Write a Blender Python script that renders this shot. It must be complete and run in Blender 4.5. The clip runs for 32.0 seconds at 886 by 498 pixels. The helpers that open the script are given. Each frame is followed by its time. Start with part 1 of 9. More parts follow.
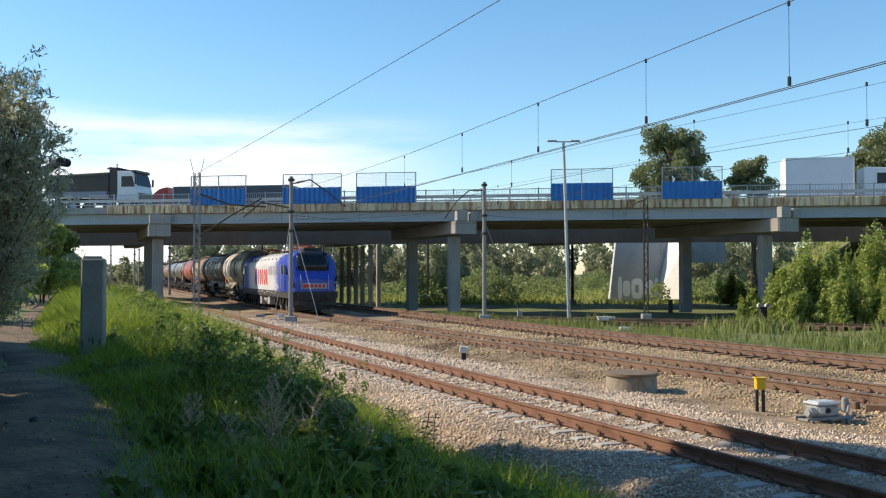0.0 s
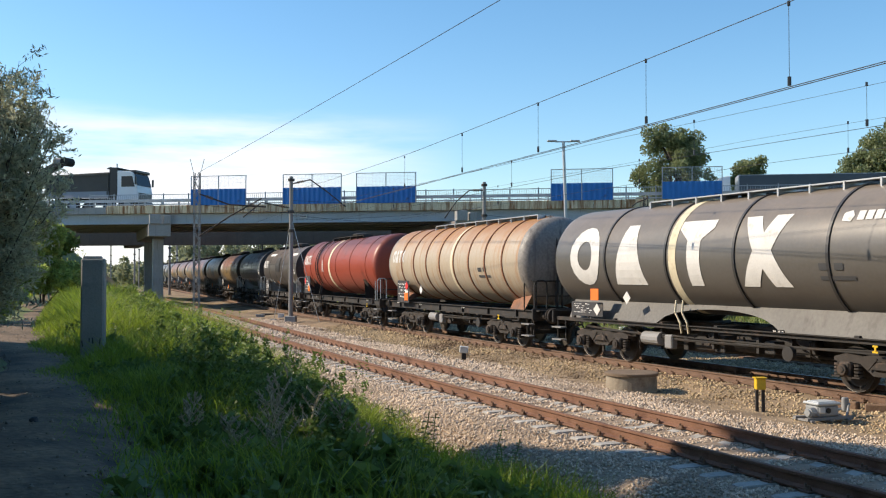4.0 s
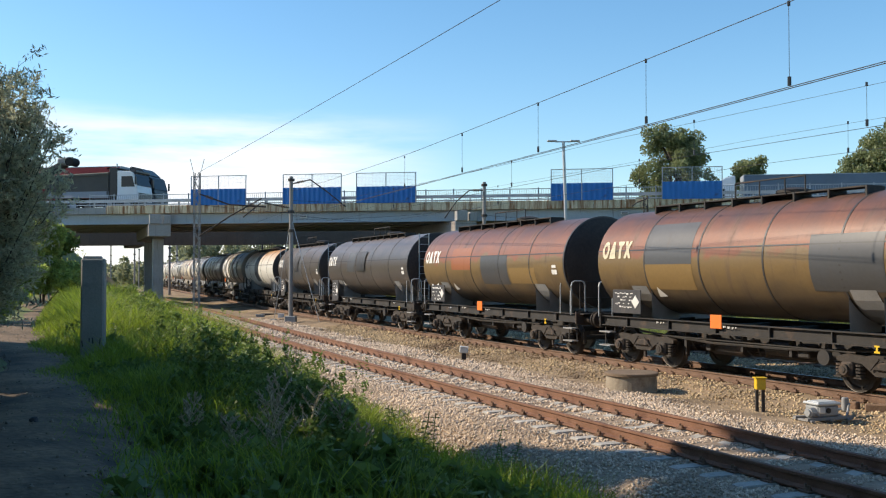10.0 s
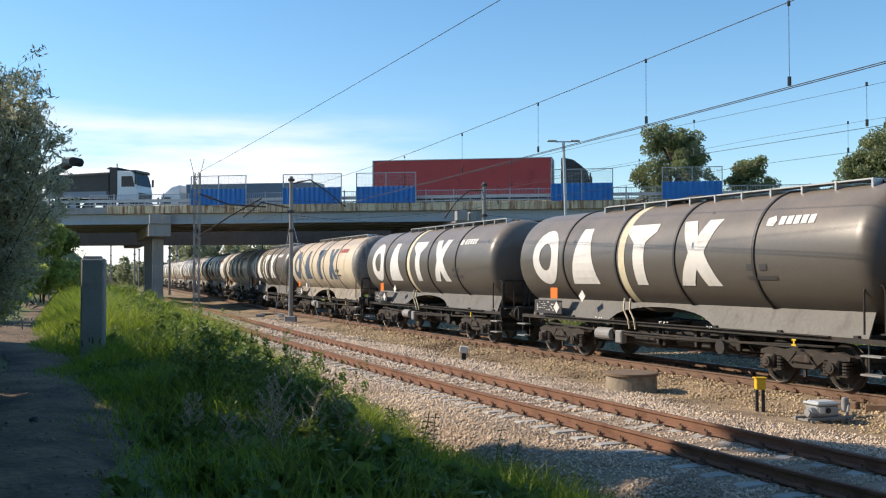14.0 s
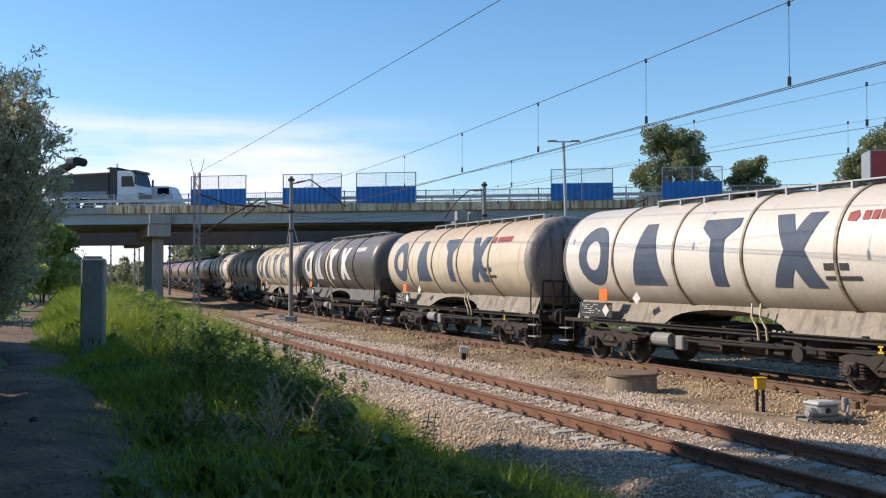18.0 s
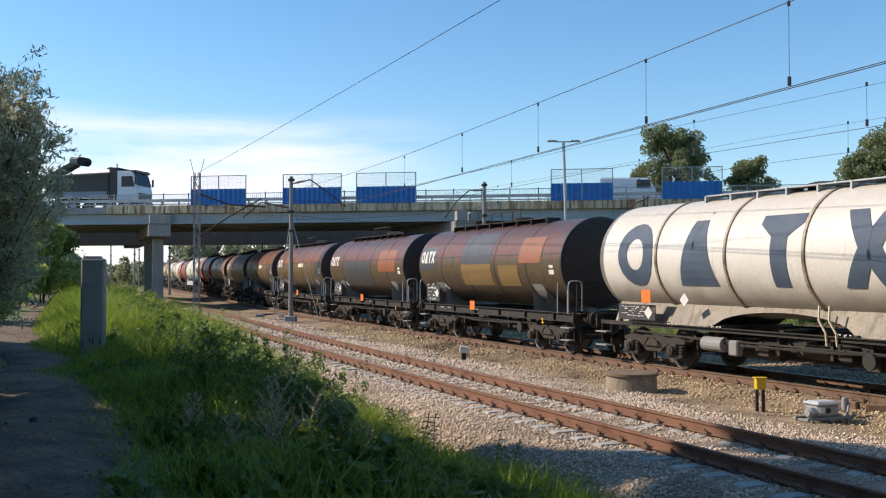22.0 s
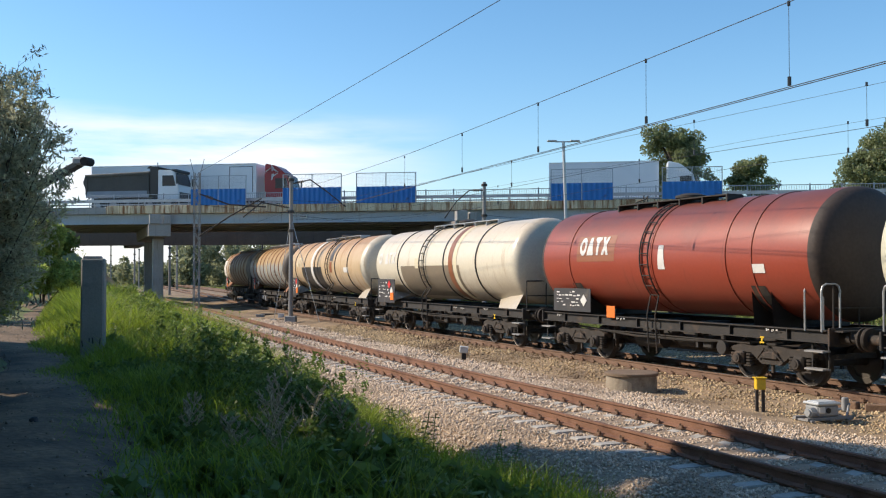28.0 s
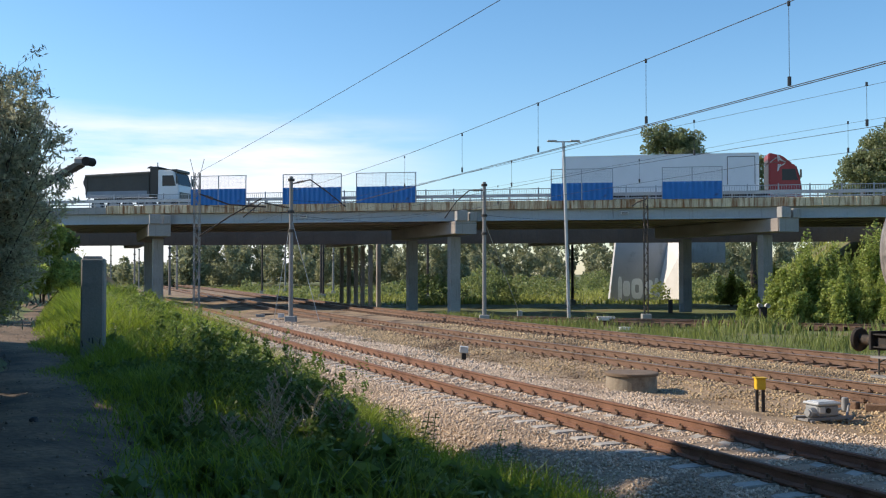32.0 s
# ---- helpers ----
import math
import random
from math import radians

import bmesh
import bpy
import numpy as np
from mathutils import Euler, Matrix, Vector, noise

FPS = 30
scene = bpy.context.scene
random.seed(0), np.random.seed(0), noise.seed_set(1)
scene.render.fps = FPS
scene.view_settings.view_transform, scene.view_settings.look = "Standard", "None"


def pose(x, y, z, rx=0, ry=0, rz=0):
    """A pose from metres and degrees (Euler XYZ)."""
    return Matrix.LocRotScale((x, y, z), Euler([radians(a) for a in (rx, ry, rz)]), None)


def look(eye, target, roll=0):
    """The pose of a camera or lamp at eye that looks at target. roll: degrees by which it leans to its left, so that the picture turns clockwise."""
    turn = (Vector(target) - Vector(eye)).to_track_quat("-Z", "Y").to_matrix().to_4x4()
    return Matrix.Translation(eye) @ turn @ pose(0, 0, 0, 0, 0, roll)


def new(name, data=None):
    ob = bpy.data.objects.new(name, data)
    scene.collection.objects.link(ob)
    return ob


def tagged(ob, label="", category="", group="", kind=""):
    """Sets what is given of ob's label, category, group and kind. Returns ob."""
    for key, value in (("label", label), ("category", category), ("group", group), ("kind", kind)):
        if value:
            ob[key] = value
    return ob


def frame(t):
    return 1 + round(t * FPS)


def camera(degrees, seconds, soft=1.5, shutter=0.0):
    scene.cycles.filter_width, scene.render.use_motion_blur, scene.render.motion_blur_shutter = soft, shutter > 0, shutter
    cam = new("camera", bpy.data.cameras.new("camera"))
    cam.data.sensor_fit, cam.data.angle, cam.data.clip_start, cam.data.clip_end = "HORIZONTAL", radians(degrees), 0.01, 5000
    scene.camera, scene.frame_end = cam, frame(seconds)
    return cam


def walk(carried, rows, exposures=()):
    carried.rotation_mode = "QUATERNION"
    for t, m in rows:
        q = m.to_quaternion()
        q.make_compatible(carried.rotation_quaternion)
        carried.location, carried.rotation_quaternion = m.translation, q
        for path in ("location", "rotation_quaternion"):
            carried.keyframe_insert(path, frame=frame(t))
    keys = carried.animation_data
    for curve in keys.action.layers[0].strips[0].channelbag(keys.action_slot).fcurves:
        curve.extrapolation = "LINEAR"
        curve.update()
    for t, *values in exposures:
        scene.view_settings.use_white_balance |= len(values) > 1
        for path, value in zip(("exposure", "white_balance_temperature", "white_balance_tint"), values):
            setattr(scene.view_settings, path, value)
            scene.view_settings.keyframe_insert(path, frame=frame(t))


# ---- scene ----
# ---------------------------------------------------------------- camera
cam = camera(48.13, 32.0, soft=1.15, shutter=0.0)
EYE = (0.0, 0.0, 2.35)
EYE_POSE = look(EYE, (0.0, 100.0, 2.35 + 2.494))
walk(cam, [(0.0, EYE_POSE), (32.0, EYE_POSE)], [
    (0.0, 0.32, 6500, 10), (2.0, 0.30, 6450, 11), (12.0, 0.32, 6500, 10), (14.5, 0.24, 6400, 12), (17.0, 0.14, 6250, 14), (20.0, 0.12, 6200, 15),
    (21.5, 0.14, 6250, 14), (24.0, 0.32, 6500, 10), (28.0, 0.24, 6350, 12), (32.0, 0.20, 6300, 13)])

# ---------------------------------------------------------------- light
SUN_EL, SUN_AZ = radians(33), radians(-80)      # azimuth from +Y towards +X of the way to the sun
sun_way = Vector((math.sin(SUN_AZ) * math.cos(SUN_EL), math.cos(SUN_AZ) * math.cos(SUN_EL), math.sin(SUN_EL)))
world = bpy.data.worlds.new("sky")
scene.world = world
world.use_nodes = True
wn, wl = world.node_tree.nodes, world.node_tree.links
wn.clear()
w_out = wn.new("ShaderNodeOutputWorld")
w_bg = wn.new("ShaderNodeBackground")
w_sky = wn.new("ShaderNodeTexSky")
w_sky.sky_type = "NISHITA"
w_sky.sun_disc = False
w_sky.sun_elevation = SUN_EL
w_sky.sun_rotation = math.atan2(sun_way.x, sun_way.y)
w_sky.air_density, w_sky.dust_density, w_sky.ozone_density = 1.0, 0.3, 3.0
w_sat = wn.new("ShaderNodeHueSaturation")
w_sat.inputs["Saturation"].default_value = 1.17
w_sat.inputs["Hue"].default_value = 0.493
w_bg.inputs["Strength"].default_value = 0.15
# thin cloud streaks low in the sky
w_tc = wn.new("ShaderNodeTexCoord")
w_map = wn.new("ShaderNodeMapping")
w_map.inputs["Scale"].default_value = (2.2, 2.2, 16.0)
w_noise = wn.new("ShaderNodeTexNoise")
w_noise.inputs["Scale"].default_value = 1.6
w_noise.inputs["Detail"].default_value = 6.0
w_noise.inputs["Roughness"].default_value = 0.55
w_ramp = wn.new("ShaderNodeValToRGB")
w_ramp.color_ramp.elements[0].position, w_ramp.color_ramp.elements[1].position = 0.36, 0.60
w_mix = wn.new("ShaderNodeMixRGB")
w_mix.inputs["Color2"].default_value = (6.3, 6.4, 6.6, 1)
w_sep = wn.new("ShaderNodeSeparateXYZ")
w_band = wn.new("ShaderNodeMapRange")
w_band.inputs["From Min"].default_value, w_band.inputs["From Max"].default_value = 0.165, 0.135
w_side = wn.new("ShaderNodeMapRange")
w_side.inputs["From Min"].default_value, w_side.inputs["From Max"].default_value = 0.02, -0.16
w_mul2 = wn.new("ShaderNodeMath")
w_mul2.operation = "MULTIPLY"
w_mul = wn.new("ShaderNodeMath")
w_mul.operation = "MULTIPLY"
wl.new(w_tc.outputs["Generated"], w_map.inputs["Vector"])
wl.new(w_map.outputs["Vector"], w_noise.inputs["Vector"])
wl.new(w_noise.outputs["Fac"], w_ramp.inputs["Fac"])
wl.new(w_tc.outputs["Generated"], w_sep.inputs["Vector"])
wl.new(w_sep.outputs["Z"], w_band.inputs["Value"])
wl.new(w_ramp.outputs["Color"], w_mul.inputs[0])
wl.new(w_band.outputs["Result"], w_mul.inputs[1])
wl.new(w_sep.outputs["X"], w_side.inputs["Value"])
wl.new(w_mul.outputs["Value"], w_mul2.inputs[0])
wl.new(w_side.outputs["Result"], w_mul2.inputs[1])
wl.new(w_mul2.outputs["Value"], w_mix.inputs["Fac"])
wl.new(w_sky.outputs["Color"], w_sat.inputs["Color"])
wl.new(w_sat.outputs["Color"], w_mix.inputs["Color1"])
wl.new(w_mix.outputs["Color"], w_bg.inputs["Color"])
wl.new(w_bg.outputs["Background"], w_out.inputs["Surface"])

sun = new("sun", bpy.data.lights.new("sun", "SUN"))
sun.data.energy = 5.0
sun.data.angle = radians(0.6)
sun.data.color = (1.0, 0.85, 0.65)
sun.matrix_world = look(sun_way * 200, (0, 0, 0))

# ---------------------------------------------------------------- materials
MATS = {}
BASE_DIM = 0.80      # light balance in colour: dims base and stain to offset sun and exposure


def mat(name, base, rough=0.7, metal=0.0, var=0.25, scale=3.0, fine=40.0, bump=0.15, stain=None, stain_amt=0.0, streak=False,
        island=0.0, spec=0.5, glow=0.0, alpha=1.0, trans=0.0, stain_scale=None, coords="Object"):
    """A surface with variation at two scales, stains in a second colour, and fine relief."""
    if name in MATS:
        return MATS[name]
    m = bpy.data.materials.new(name)
    MATS[name] = m
    base = tuple(c * BASE_DIM for c in base)
    stain = stain and tuple(c * BASE_DIM for c in stain)
    m.use_nodes = True
    n, l = m.node_tree.nodes, m.node_tree.links
    b = n["Principled BSDF"]
    tc = n.new("ShaderNodeTexCoord")
    big = n.new("ShaderNodeTexNoise")
    big.inputs["Scale"].default_value = scale
    big.inputs["Detail"].default_value = 5.0
    small = n.new("ShaderNodeTexNoise")
    small.inputs["Scale"].default_value = fine
    small.inputs["Detail"].default_value = 3.0
    where = tc.outputs[coords]
    if island:
        own = n.new("ShaderNodeObjectInfo")
        sh = n.new("ShaderNodeVectorMath")
        sh.operation = "SCALE"
        sh.inputs[0].default_value = (37.0, 11.0, 5.0)
        l.new(own.outputs["Random"], sh.inputs["Scale"])
        ad = n.new("ShaderNodeVectorMath")
        l.new(where, ad.inputs[0])
        l.new(sh.outputs["Vector"], ad.inputs[1])
        where = ad.outputs["Vector"]
    l.new(where, big.inputs["Vector"])
    l.new(where, small.inputs["Vector"])
    add = n.new("ShaderNodeMath")
    add.operation = "ADD"
    l.new(big.outputs["Fac"], add.inputs[0])
    l.new(small.outputs["Fac"], add.inputs[1])
    mr = n.new("ShaderNodeMapRange")
    mr.inputs["From Min"].default_value, mr.inputs["From Max"].default_value = 0.6, 1.4
    mr.inputs["To Min"].default_value, mr.inputs["To Max"].default_value = 1.0 - var, 1.0 + var
    l.new(add.outputs[0], mr.inputs["Value"])
    col = n.new("ShaderNodeMixRGB")
    col.blend_type = "MULTIPLY"
    col.inputs["Fac"].default_value = 1.0
    col.inputs["Color1"].default_value = (*base, 1)
    l.new(mr.outputs["Result"], col.inputs["Color2"])
    top = col.outputs["Color"]
    if island:
        oi = n.new("ShaderNodeObjectInfo")
        gi = n.new("ShaderNodeNewGeometry")
        s1 = n.new("ShaderNodeMath")
        s1.operation = "ADD"
        l.new(oi.outputs["Random"], s1.inputs[0])
        l.new(gi.outputs["Random Per Island"], s1.inputs[1])
        r2 = n.new("ShaderNodeMapRange")
        r2.inputs["From Max"].default_value = 2.0
        r2.inputs["To Min"].default_value, r2.inputs["To Max"].default_value = 1 - island, 1 + island
        l.new(s1.outputs[0], r2.inputs["Value"])
        c2 = n.new("ShaderNodeMixRGB")
        c2.blend_type = "MULTIPLY"
        c2.inputs["Fac"].default_value = 1.0
        l.new(top, c2.inputs["Color1"])
        l.new(r2.outputs["Result"], c2.inputs["Color2"])
        top = c2.outputs["Color"]
    if stain is not None:
        mp = n.new("ShaderNodeMapping")
        mp.inputs["Scale"].default_value = (5.0, 5.0, 0.5) if streak else (1, 1, 1)
        l.new(where, mp.inputs["Vector"])
        sn = n.new("ShaderNodeTexNoise")
        sn.inputs["Scale"].default_value = stain_scale or (0.9 if streak else scale * 0.7)
        sn.inputs["Detail"].default_value = 7.0
        sn.inputs["Roughness"].default_value = 0.62
        l.new(mp.outputs["Vector"], sn.inputs["Vector"])
        cr = n.new("ShaderNodeMapRange")
        cr.inputs["From Min"].default_value = 0.68 - 0.36 * stain_amt
        cr.inputs["From Max"].default_value = 0.82 - 0.30 * stain_amt
        l.new(sn.outputs["Fac"], cr.inputs["Value"])
        c3 = n.new("ShaderNodeMixRGB")
        c3.inputs["Color2"].default_value = (*stain, 1)
        l.new(cr.outputs["Result"], c3.inputs["Fac"])
        l.new(top, c3.inputs["Color1"])
        top = c3.outputs["Color"]
    l.new(top, b.inputs["Base Color"])
    b.inputs["Roughness"].default_value = rough
    b.inputs["Metallic"].default_value = metal
    b.inputs["Specular IOR Level"].default_value = spec
    b.inputs["Alpha"].default_value = alpha
    b.inputs["Transmission Weight"].default_value = trans
    if glow:
        b.inputs["Emission Color"].default_value = (*base, 1)
        b.inputs["Emission Strength"].default_value = glow
    if bump:
        bp = n.new("ShaderNodeBump")
        bp.inputs["Strength"].default_value = bump
        bp.inputs["Distance"].default_value = 0.02
        l.new(small.outputs["Fac"], bp.inputs["Height"])
        l.new(bp.outputs["Normal"], b.inputs["Normal"])
    return m


M_BALLAST = mat("ballast_pale", (0.40, 0.30, 0.21), 0.95, var=0.55, scale=1.2, fine=22, bump=1.0, stain=(0.16, 0.11, 0.075), stain_amt=0.45, stain_scale=0.6)
M_BALLAST_OLD = mat("ballast_brown", (0.36, 0.26, 0.16), 0.95, var=0.55, scale=1.2, fine=22, bump=1.0, stain=(0.10, 0.065, 0.042), stain_amt=0.5, stain_scale=0.5)
M_EARTH = mat("earth", (0.16, 0.19, 0.055), 0.95, var=0.45, scale=0.5, fine=12, bump=0.6, stain=(0.21, 0.155, 0.085), stain_amt=0.5, stain_scale=0.25)
M_PATH = mat("trodden_sand", (0.23, 0.155, 0.092), 0.95, var=0.6, scale=1.1, fine=14, bump=1.0, stain=(0.06, 0.048, 0.032), stain_amt=0.62, stain_scale=0.7)
M_RAIL = mat("rusty_rail", (0.25, 0.13, 0.083), 0.75, 0.2, var=0.35, scale=2, fine=60, bump=0.3, stain=(0.12, 0.05, 0.03), stain_amt=0.4)
M_RAIL_MAIN = mat("brown_rail", (0.22, 0.135, 0.09), 0.75, 0.2, var=0.35, scale=2, fine=60, bump=0.3, stain=(0.10, 0.055, 0.035), stain_amt=0.4)
M_RAILTOP = mat("worn_rail_head", (0.42, 0.36, 0.32), 0.35, 0.8, var=0.2, scale=4, fine=50, bump=0.1, stain=(0.25, 0.12, 0.06), stain_amt=0.4)
M_SLEEPER = mat("sleeper_concrete", (0.52, 0.49, 0.44), 0.9, var=0.25, scale=4, fine=50, bump=0.3, island=0.15, stain=(0.26, 0.2, 0.15), stain_amt=0.3)
M_SLEEPER_OLD = mat("sleeper_brown", (0.24, 0.15, 0.095), 0.9, var=0.35, scale=4, fine=40, bump=0.3, island=0.25)
M_CONC = mat("bridge_concrete", (0.38, 0.38, 0.37), 0.9, var=0.2, scale=0.8, fine=14, bump=0.2, stain=(0.22, 0.21, 0.2), stain_amt=0.3, streak=True)
M_FASCIA = mat("grey_painted_girder", (0.46, 0.50, 0.52), 0.7, var=0.12, scale=0.5, fine=9, bump=0.1, stain=(0.27, 0.27, 0.26), stain_amt=0.22, streak=True)
M_EDGE = mat("stained_edge_beam", (0.74, 0.62, 0.42), 0.9, var=0.3, scale=1.0, fine=16, bump=0.3, stain=(0.30, 0.13, 0.05), stain_amt=0.64, streak=True, island=0.3)
M_SOFFIT = mat("sooty_girder", (0.36, 0.32, 0.29), 0.9, var=0.3, scale=0.7, fine=12, bump=0.2)
M_BLUE = mat("blue_sheet_metal", (0.012, 0.18, 0.55), 0.5, 0.1, var=0.15, scale=1.5, fine=20, bump=0.05, stain=(0.03, 0.06, 0.16), stain_amt=0.2)
M_GALV = mat("galvanised_steel", (0.50, 0.52, 0.54), 0.5, 0.6, var=0.15, scale=3, fine=30, bump=0.1)
M_MAST = mat("mast_concrete", (0.30, 0.29, 0.28), 0.85, var=0.15, scale=2, fine=30, bump=0.15)
M_MAST_DARK = mat("mast_dark_steel", (0.07, 0.06, 0.055), 0.7, 0.4, var=0.2, scale=2, fine=30, bump=0.1)
M_WIRE = mat("wire_dark", (0.05, 0.06, 0.07), 0.6, 0.5, var=0.1, bump=0)
M_BLACK = mat("black_underframe", (0.035, 0.032, 0.03), 0.75, 0.1, var=0.4, scale=3, fine=30, bump=0.2, stain=(0.10, 0.065, 0.045), stain_amt=0.35)
M_BOGIE = mat("bogie_dust", (0.05, 0.042, 0.036), 0.85, 0.1, var=0.4, scale=4, fine=30, bump=0.3, stain=(0.16, 0.11, 0.08), stain_amt=0.4)
M_WHEEL = mat("wheel_steel", (0.05, 0.043, 0.038), 0.6, 0.5, var=0.3, scale=5, fine=30, bump=0.1)
M_TREAD = mat("wheel_tread", (0.16, 0.145, 0.13), 0.5, 0.8, var=0.15, bump=0)
M_WHITE = mat("white_marking", (0.80, 0.79, 0.76), 0.7, var=0.12, scale=3, fine=40, bump=0.05, stain=(0.45, 0.4, 0.33), stain_amt=0.25)
M_CREAMMARK = mat("cream_marking", (0.78, 0.70, 0.50), 0.7, var=0.15, scale=3, fine=40, bump=0.05, stain=(0.5, 0.35, 0.2), stain_amt=0.25)
M_NAVY = mat("navy_marking", (0.07, 0.105, 0.165), 0.7, var=0.25, scale=2, fine=30, bump=0.05, stain=(0.16, 0.15, 0.15), stain_amt=0.3)
M_ORANGE = mat("orange_plate", (0.95, 0.22, 0.02), 0.55, var=0.1, scale=3, fine=30, bump=0.05)
M_DULLRED = mat("faded_red_marking", (0.36, 0.05, 0.045), 0.6, var=0.25, bump=0.05)
M_RED = mat("red_marking", (0.75, 0.03, 0.03), 0.6, var=0.12, bump=0.05)
M_YELLOW = mat("yellow_paint", (0.85, 0.55, 0.02), 0.5, var=0.12, scale=4, fine=30, bump=0.05, stain=(0.4, 0.25, 0.05), stain_amt=0.15)
M_PANEL = mat("black_data_panel", (0.045, 0.045, 0.05), 0.7, var=0.3, scale=3, fine=30, bump=0.1, stain=(0.12, 0.1, 0.08), stain_amt=0.3)

# ---------------------------------------------------------------- mesh helpers


def part(name, bm, material, parent=None, label="", smooth=False):
    """Links a bmesh as one mesh object, under a thing or a part."""
    me = bpy.data.meshes.new(name)
    bm.to_mesh(me)
    bm.free()
    mats = material if isinstance(material, (list, tuple)) else [material]
    for m in mats:
        me.materials.append(m)
    if smooth:
        me.polygons.foreach_set("use_smooth", [True] * len(me.polygons))
    ob = new(name, me)
    if parent is not None:
        ob.parent = parent
    if label:
        ob["label"] = label
    return ob


def share(name, src, parent, m=None):
    """Another object on the mesh of src."""
    ob = new(name, src.data)
    ob.parent = parent
    if m is not None:
        ob.matrix_basis = m
    return ob


def soup(name, verts, faces, material, parent=None, smooth=False):
    me = bpy.data.meshes.new(name)
    me.from_pydata(verts, [], faces)
    mats = material if isinstance(material, (list, tuple)) else [material]
    for m in mats:
        me.materials.append(m)
    if smooth:
        me.polygons.foreach_set("use_smooth", [True] * len(me.polygons))
    ob = new(name, me)
    if parent is not None:
        ob.parent = parent
    return ob


def box(bm, cx, cy, cz, sx, sy, sz, m=None, bev=0.0, mi=0):
    """A box by centre and full size; m: a further pose."""
    mm = Matrix.Translation((cx, cy, cz)) @ Matrix.Diagonal((sx, sy, sz, 1))
    if m is not None:
        mm = m @ mm
    r = bmesh.ops.create_cube(bm, size=1.0, matrix=mm)
    vs = r["verts"]
    fs = set(f for v in vs for f in v.link_faces)
    for f in fs:
        f.material_index = mi
    if bev:
        es = list(set(e for v in vs for e in v.link_edges))
        bmesh.ops.bevel(bm, geom=es, offset=bev, segments=1, affect="EDGES")
    return vs


def rod(bm, a, b, r, seg=8, r2=None, caps=True, mi=0):
    """A round bar from a to b."""
    a, b = Vector(a), Vector(b)
    d = b - a
    ln = d.length
    if ln < 1e-6:
        return
    q = d.to_track_quat("Z", "Y").to_matrix().to_4x4()
    res = bmesh.ops.create_cone(bm, cap_ends=caps, segments=seg, radius1=r, radius2=r if r2 is None else r2, depth=ln, matrix=Matrix.Translation((a + b) / 2) @ q)
    if mi:
        for f in set(f for v in res["verts"] for f in v.link_faces):
            f.material_index = mi


def bar(bm, pts, r, seg=6):
    for a, b in zip(pts[:-1], pts[1:]):
        rod(bm, a, b, r, seg)


def revolve(bm, prof, seg=48, axis="x", centre=(0, 0, 0), mi=0, capped=False):
    """Turns a profile of (along, radius) pairs round an axis."""
    c = Vector(centre)
    rings = []
    for u, r in prof:
        ring = []
        for i in range(seg):
            t = 2 * math.pi * i / seg
            if axis == "x":
                p = Vector((u, r * math.sin(t), r * math.cos(t)))
            elif axis == "y":
                p = Vector((r * math.cos(t), u, r * math.sin(t)))
            else:
                p = Vector((r * math.cos(t), r * math.sin(t), u))
            ring.append(bm.verts.new(c + p))
        rings.append(ring)
    for a, b in zip(rings[:-1], rings[1:]):
        for i in range(seg):
            j = (i + 1) % seg
            f = bm.faces.new((a[i], a[j], b[j], b[i]))
            f.material_index = mi
    if capped:
        bm.faces.new(rings[0]).material_index = mi
        bm.faces.new(rings[-1][::-1]).material_index = mi
    bmesh.ops.recalc_face_normals(bm, faces=bm.faces)
    return rings


def empty(name, m=None):
    ob = new(name)
    ob.empty_display_size = 0.5
    if m is not None:
        ob.matrix_basis = m
    return ob


# ---------------------------------------------------------------- the lines of the tracks
STEP = 0.25
GRID = np.arange(-760.0, 660.01, STEP)


def line_of(x0, y0, th, k, k1, s_lo, s_hi):
    """A track's centre line, from where it passes s = 0; straight below s_lo and above s_hi."""
    g = np.clip(GRID, s_lo, s_hi)
    a = th + k * g + 0.5 * k1 * g * g
    dx, dy = np.sin(a), -np.cos(a)
    cx = np.concatenate([[0], np.cumsum((dx[1:] + dx[:-1]) / 2 * STEP)])
    cy = np.concatenate([[0], np.cumsum((dy[1:] + dy[:-1]) / 2 * STEP)])
    i0 = int(np.argmin(abs(GRID)))
    return x0 + cx - cx[i0], y0 + cy - cy[i0], a


MAIN = line_of(8.2208, 21.733, 0.42936, 0.001472, -6.564e-6, -55.0, 30.0)
SIDE = line_of(4.5145, 12.1274, 0.42358, 0.003152, 8.06e-5, -39.0, 8.0)
SIDE_Z = 0.10
SECOND_OFF = -5.25


def at(line, s, off=0.0):
    """x, y and angle of a line at s, off metres towards the camera's side."""
    x, y, a = (float(np.interp(s, GRID, line[i])) for i in range(3))
    return x - off * math.cos(a), y - off * math.sin(a), a


def pose_at(line, s, off=0.0, z=0.0):
    x, y, a = at(line, s, off)
    return pose(x, y, z, 0, 0, math.degrees(a) - 90)
# ---------------------------------------------------------------- ground


def signed(line, xs, ys, step=8):
    """Distance of points from a line, positive on the camera's side."""
    lx, ly, la = line[0][::step], line[1][::step], line[2][::step]
    out = np.zeros(len(xs))
    for c in range(0, len(xs), 4000):
        px, py = xs[c:c + 4000, None], ys[c:c + 4000, None]
        d2 = (px - lx) ** 2 + (py - ly) ** 2
        i = d2.argmin(1)
        out[c:c + 4000] = (lx[i] - xs[c:c + 4000]) * np.cos(la[i]) + (ly[i] - ys[c:c + 4000]) * np.sin(la[i])
    return out


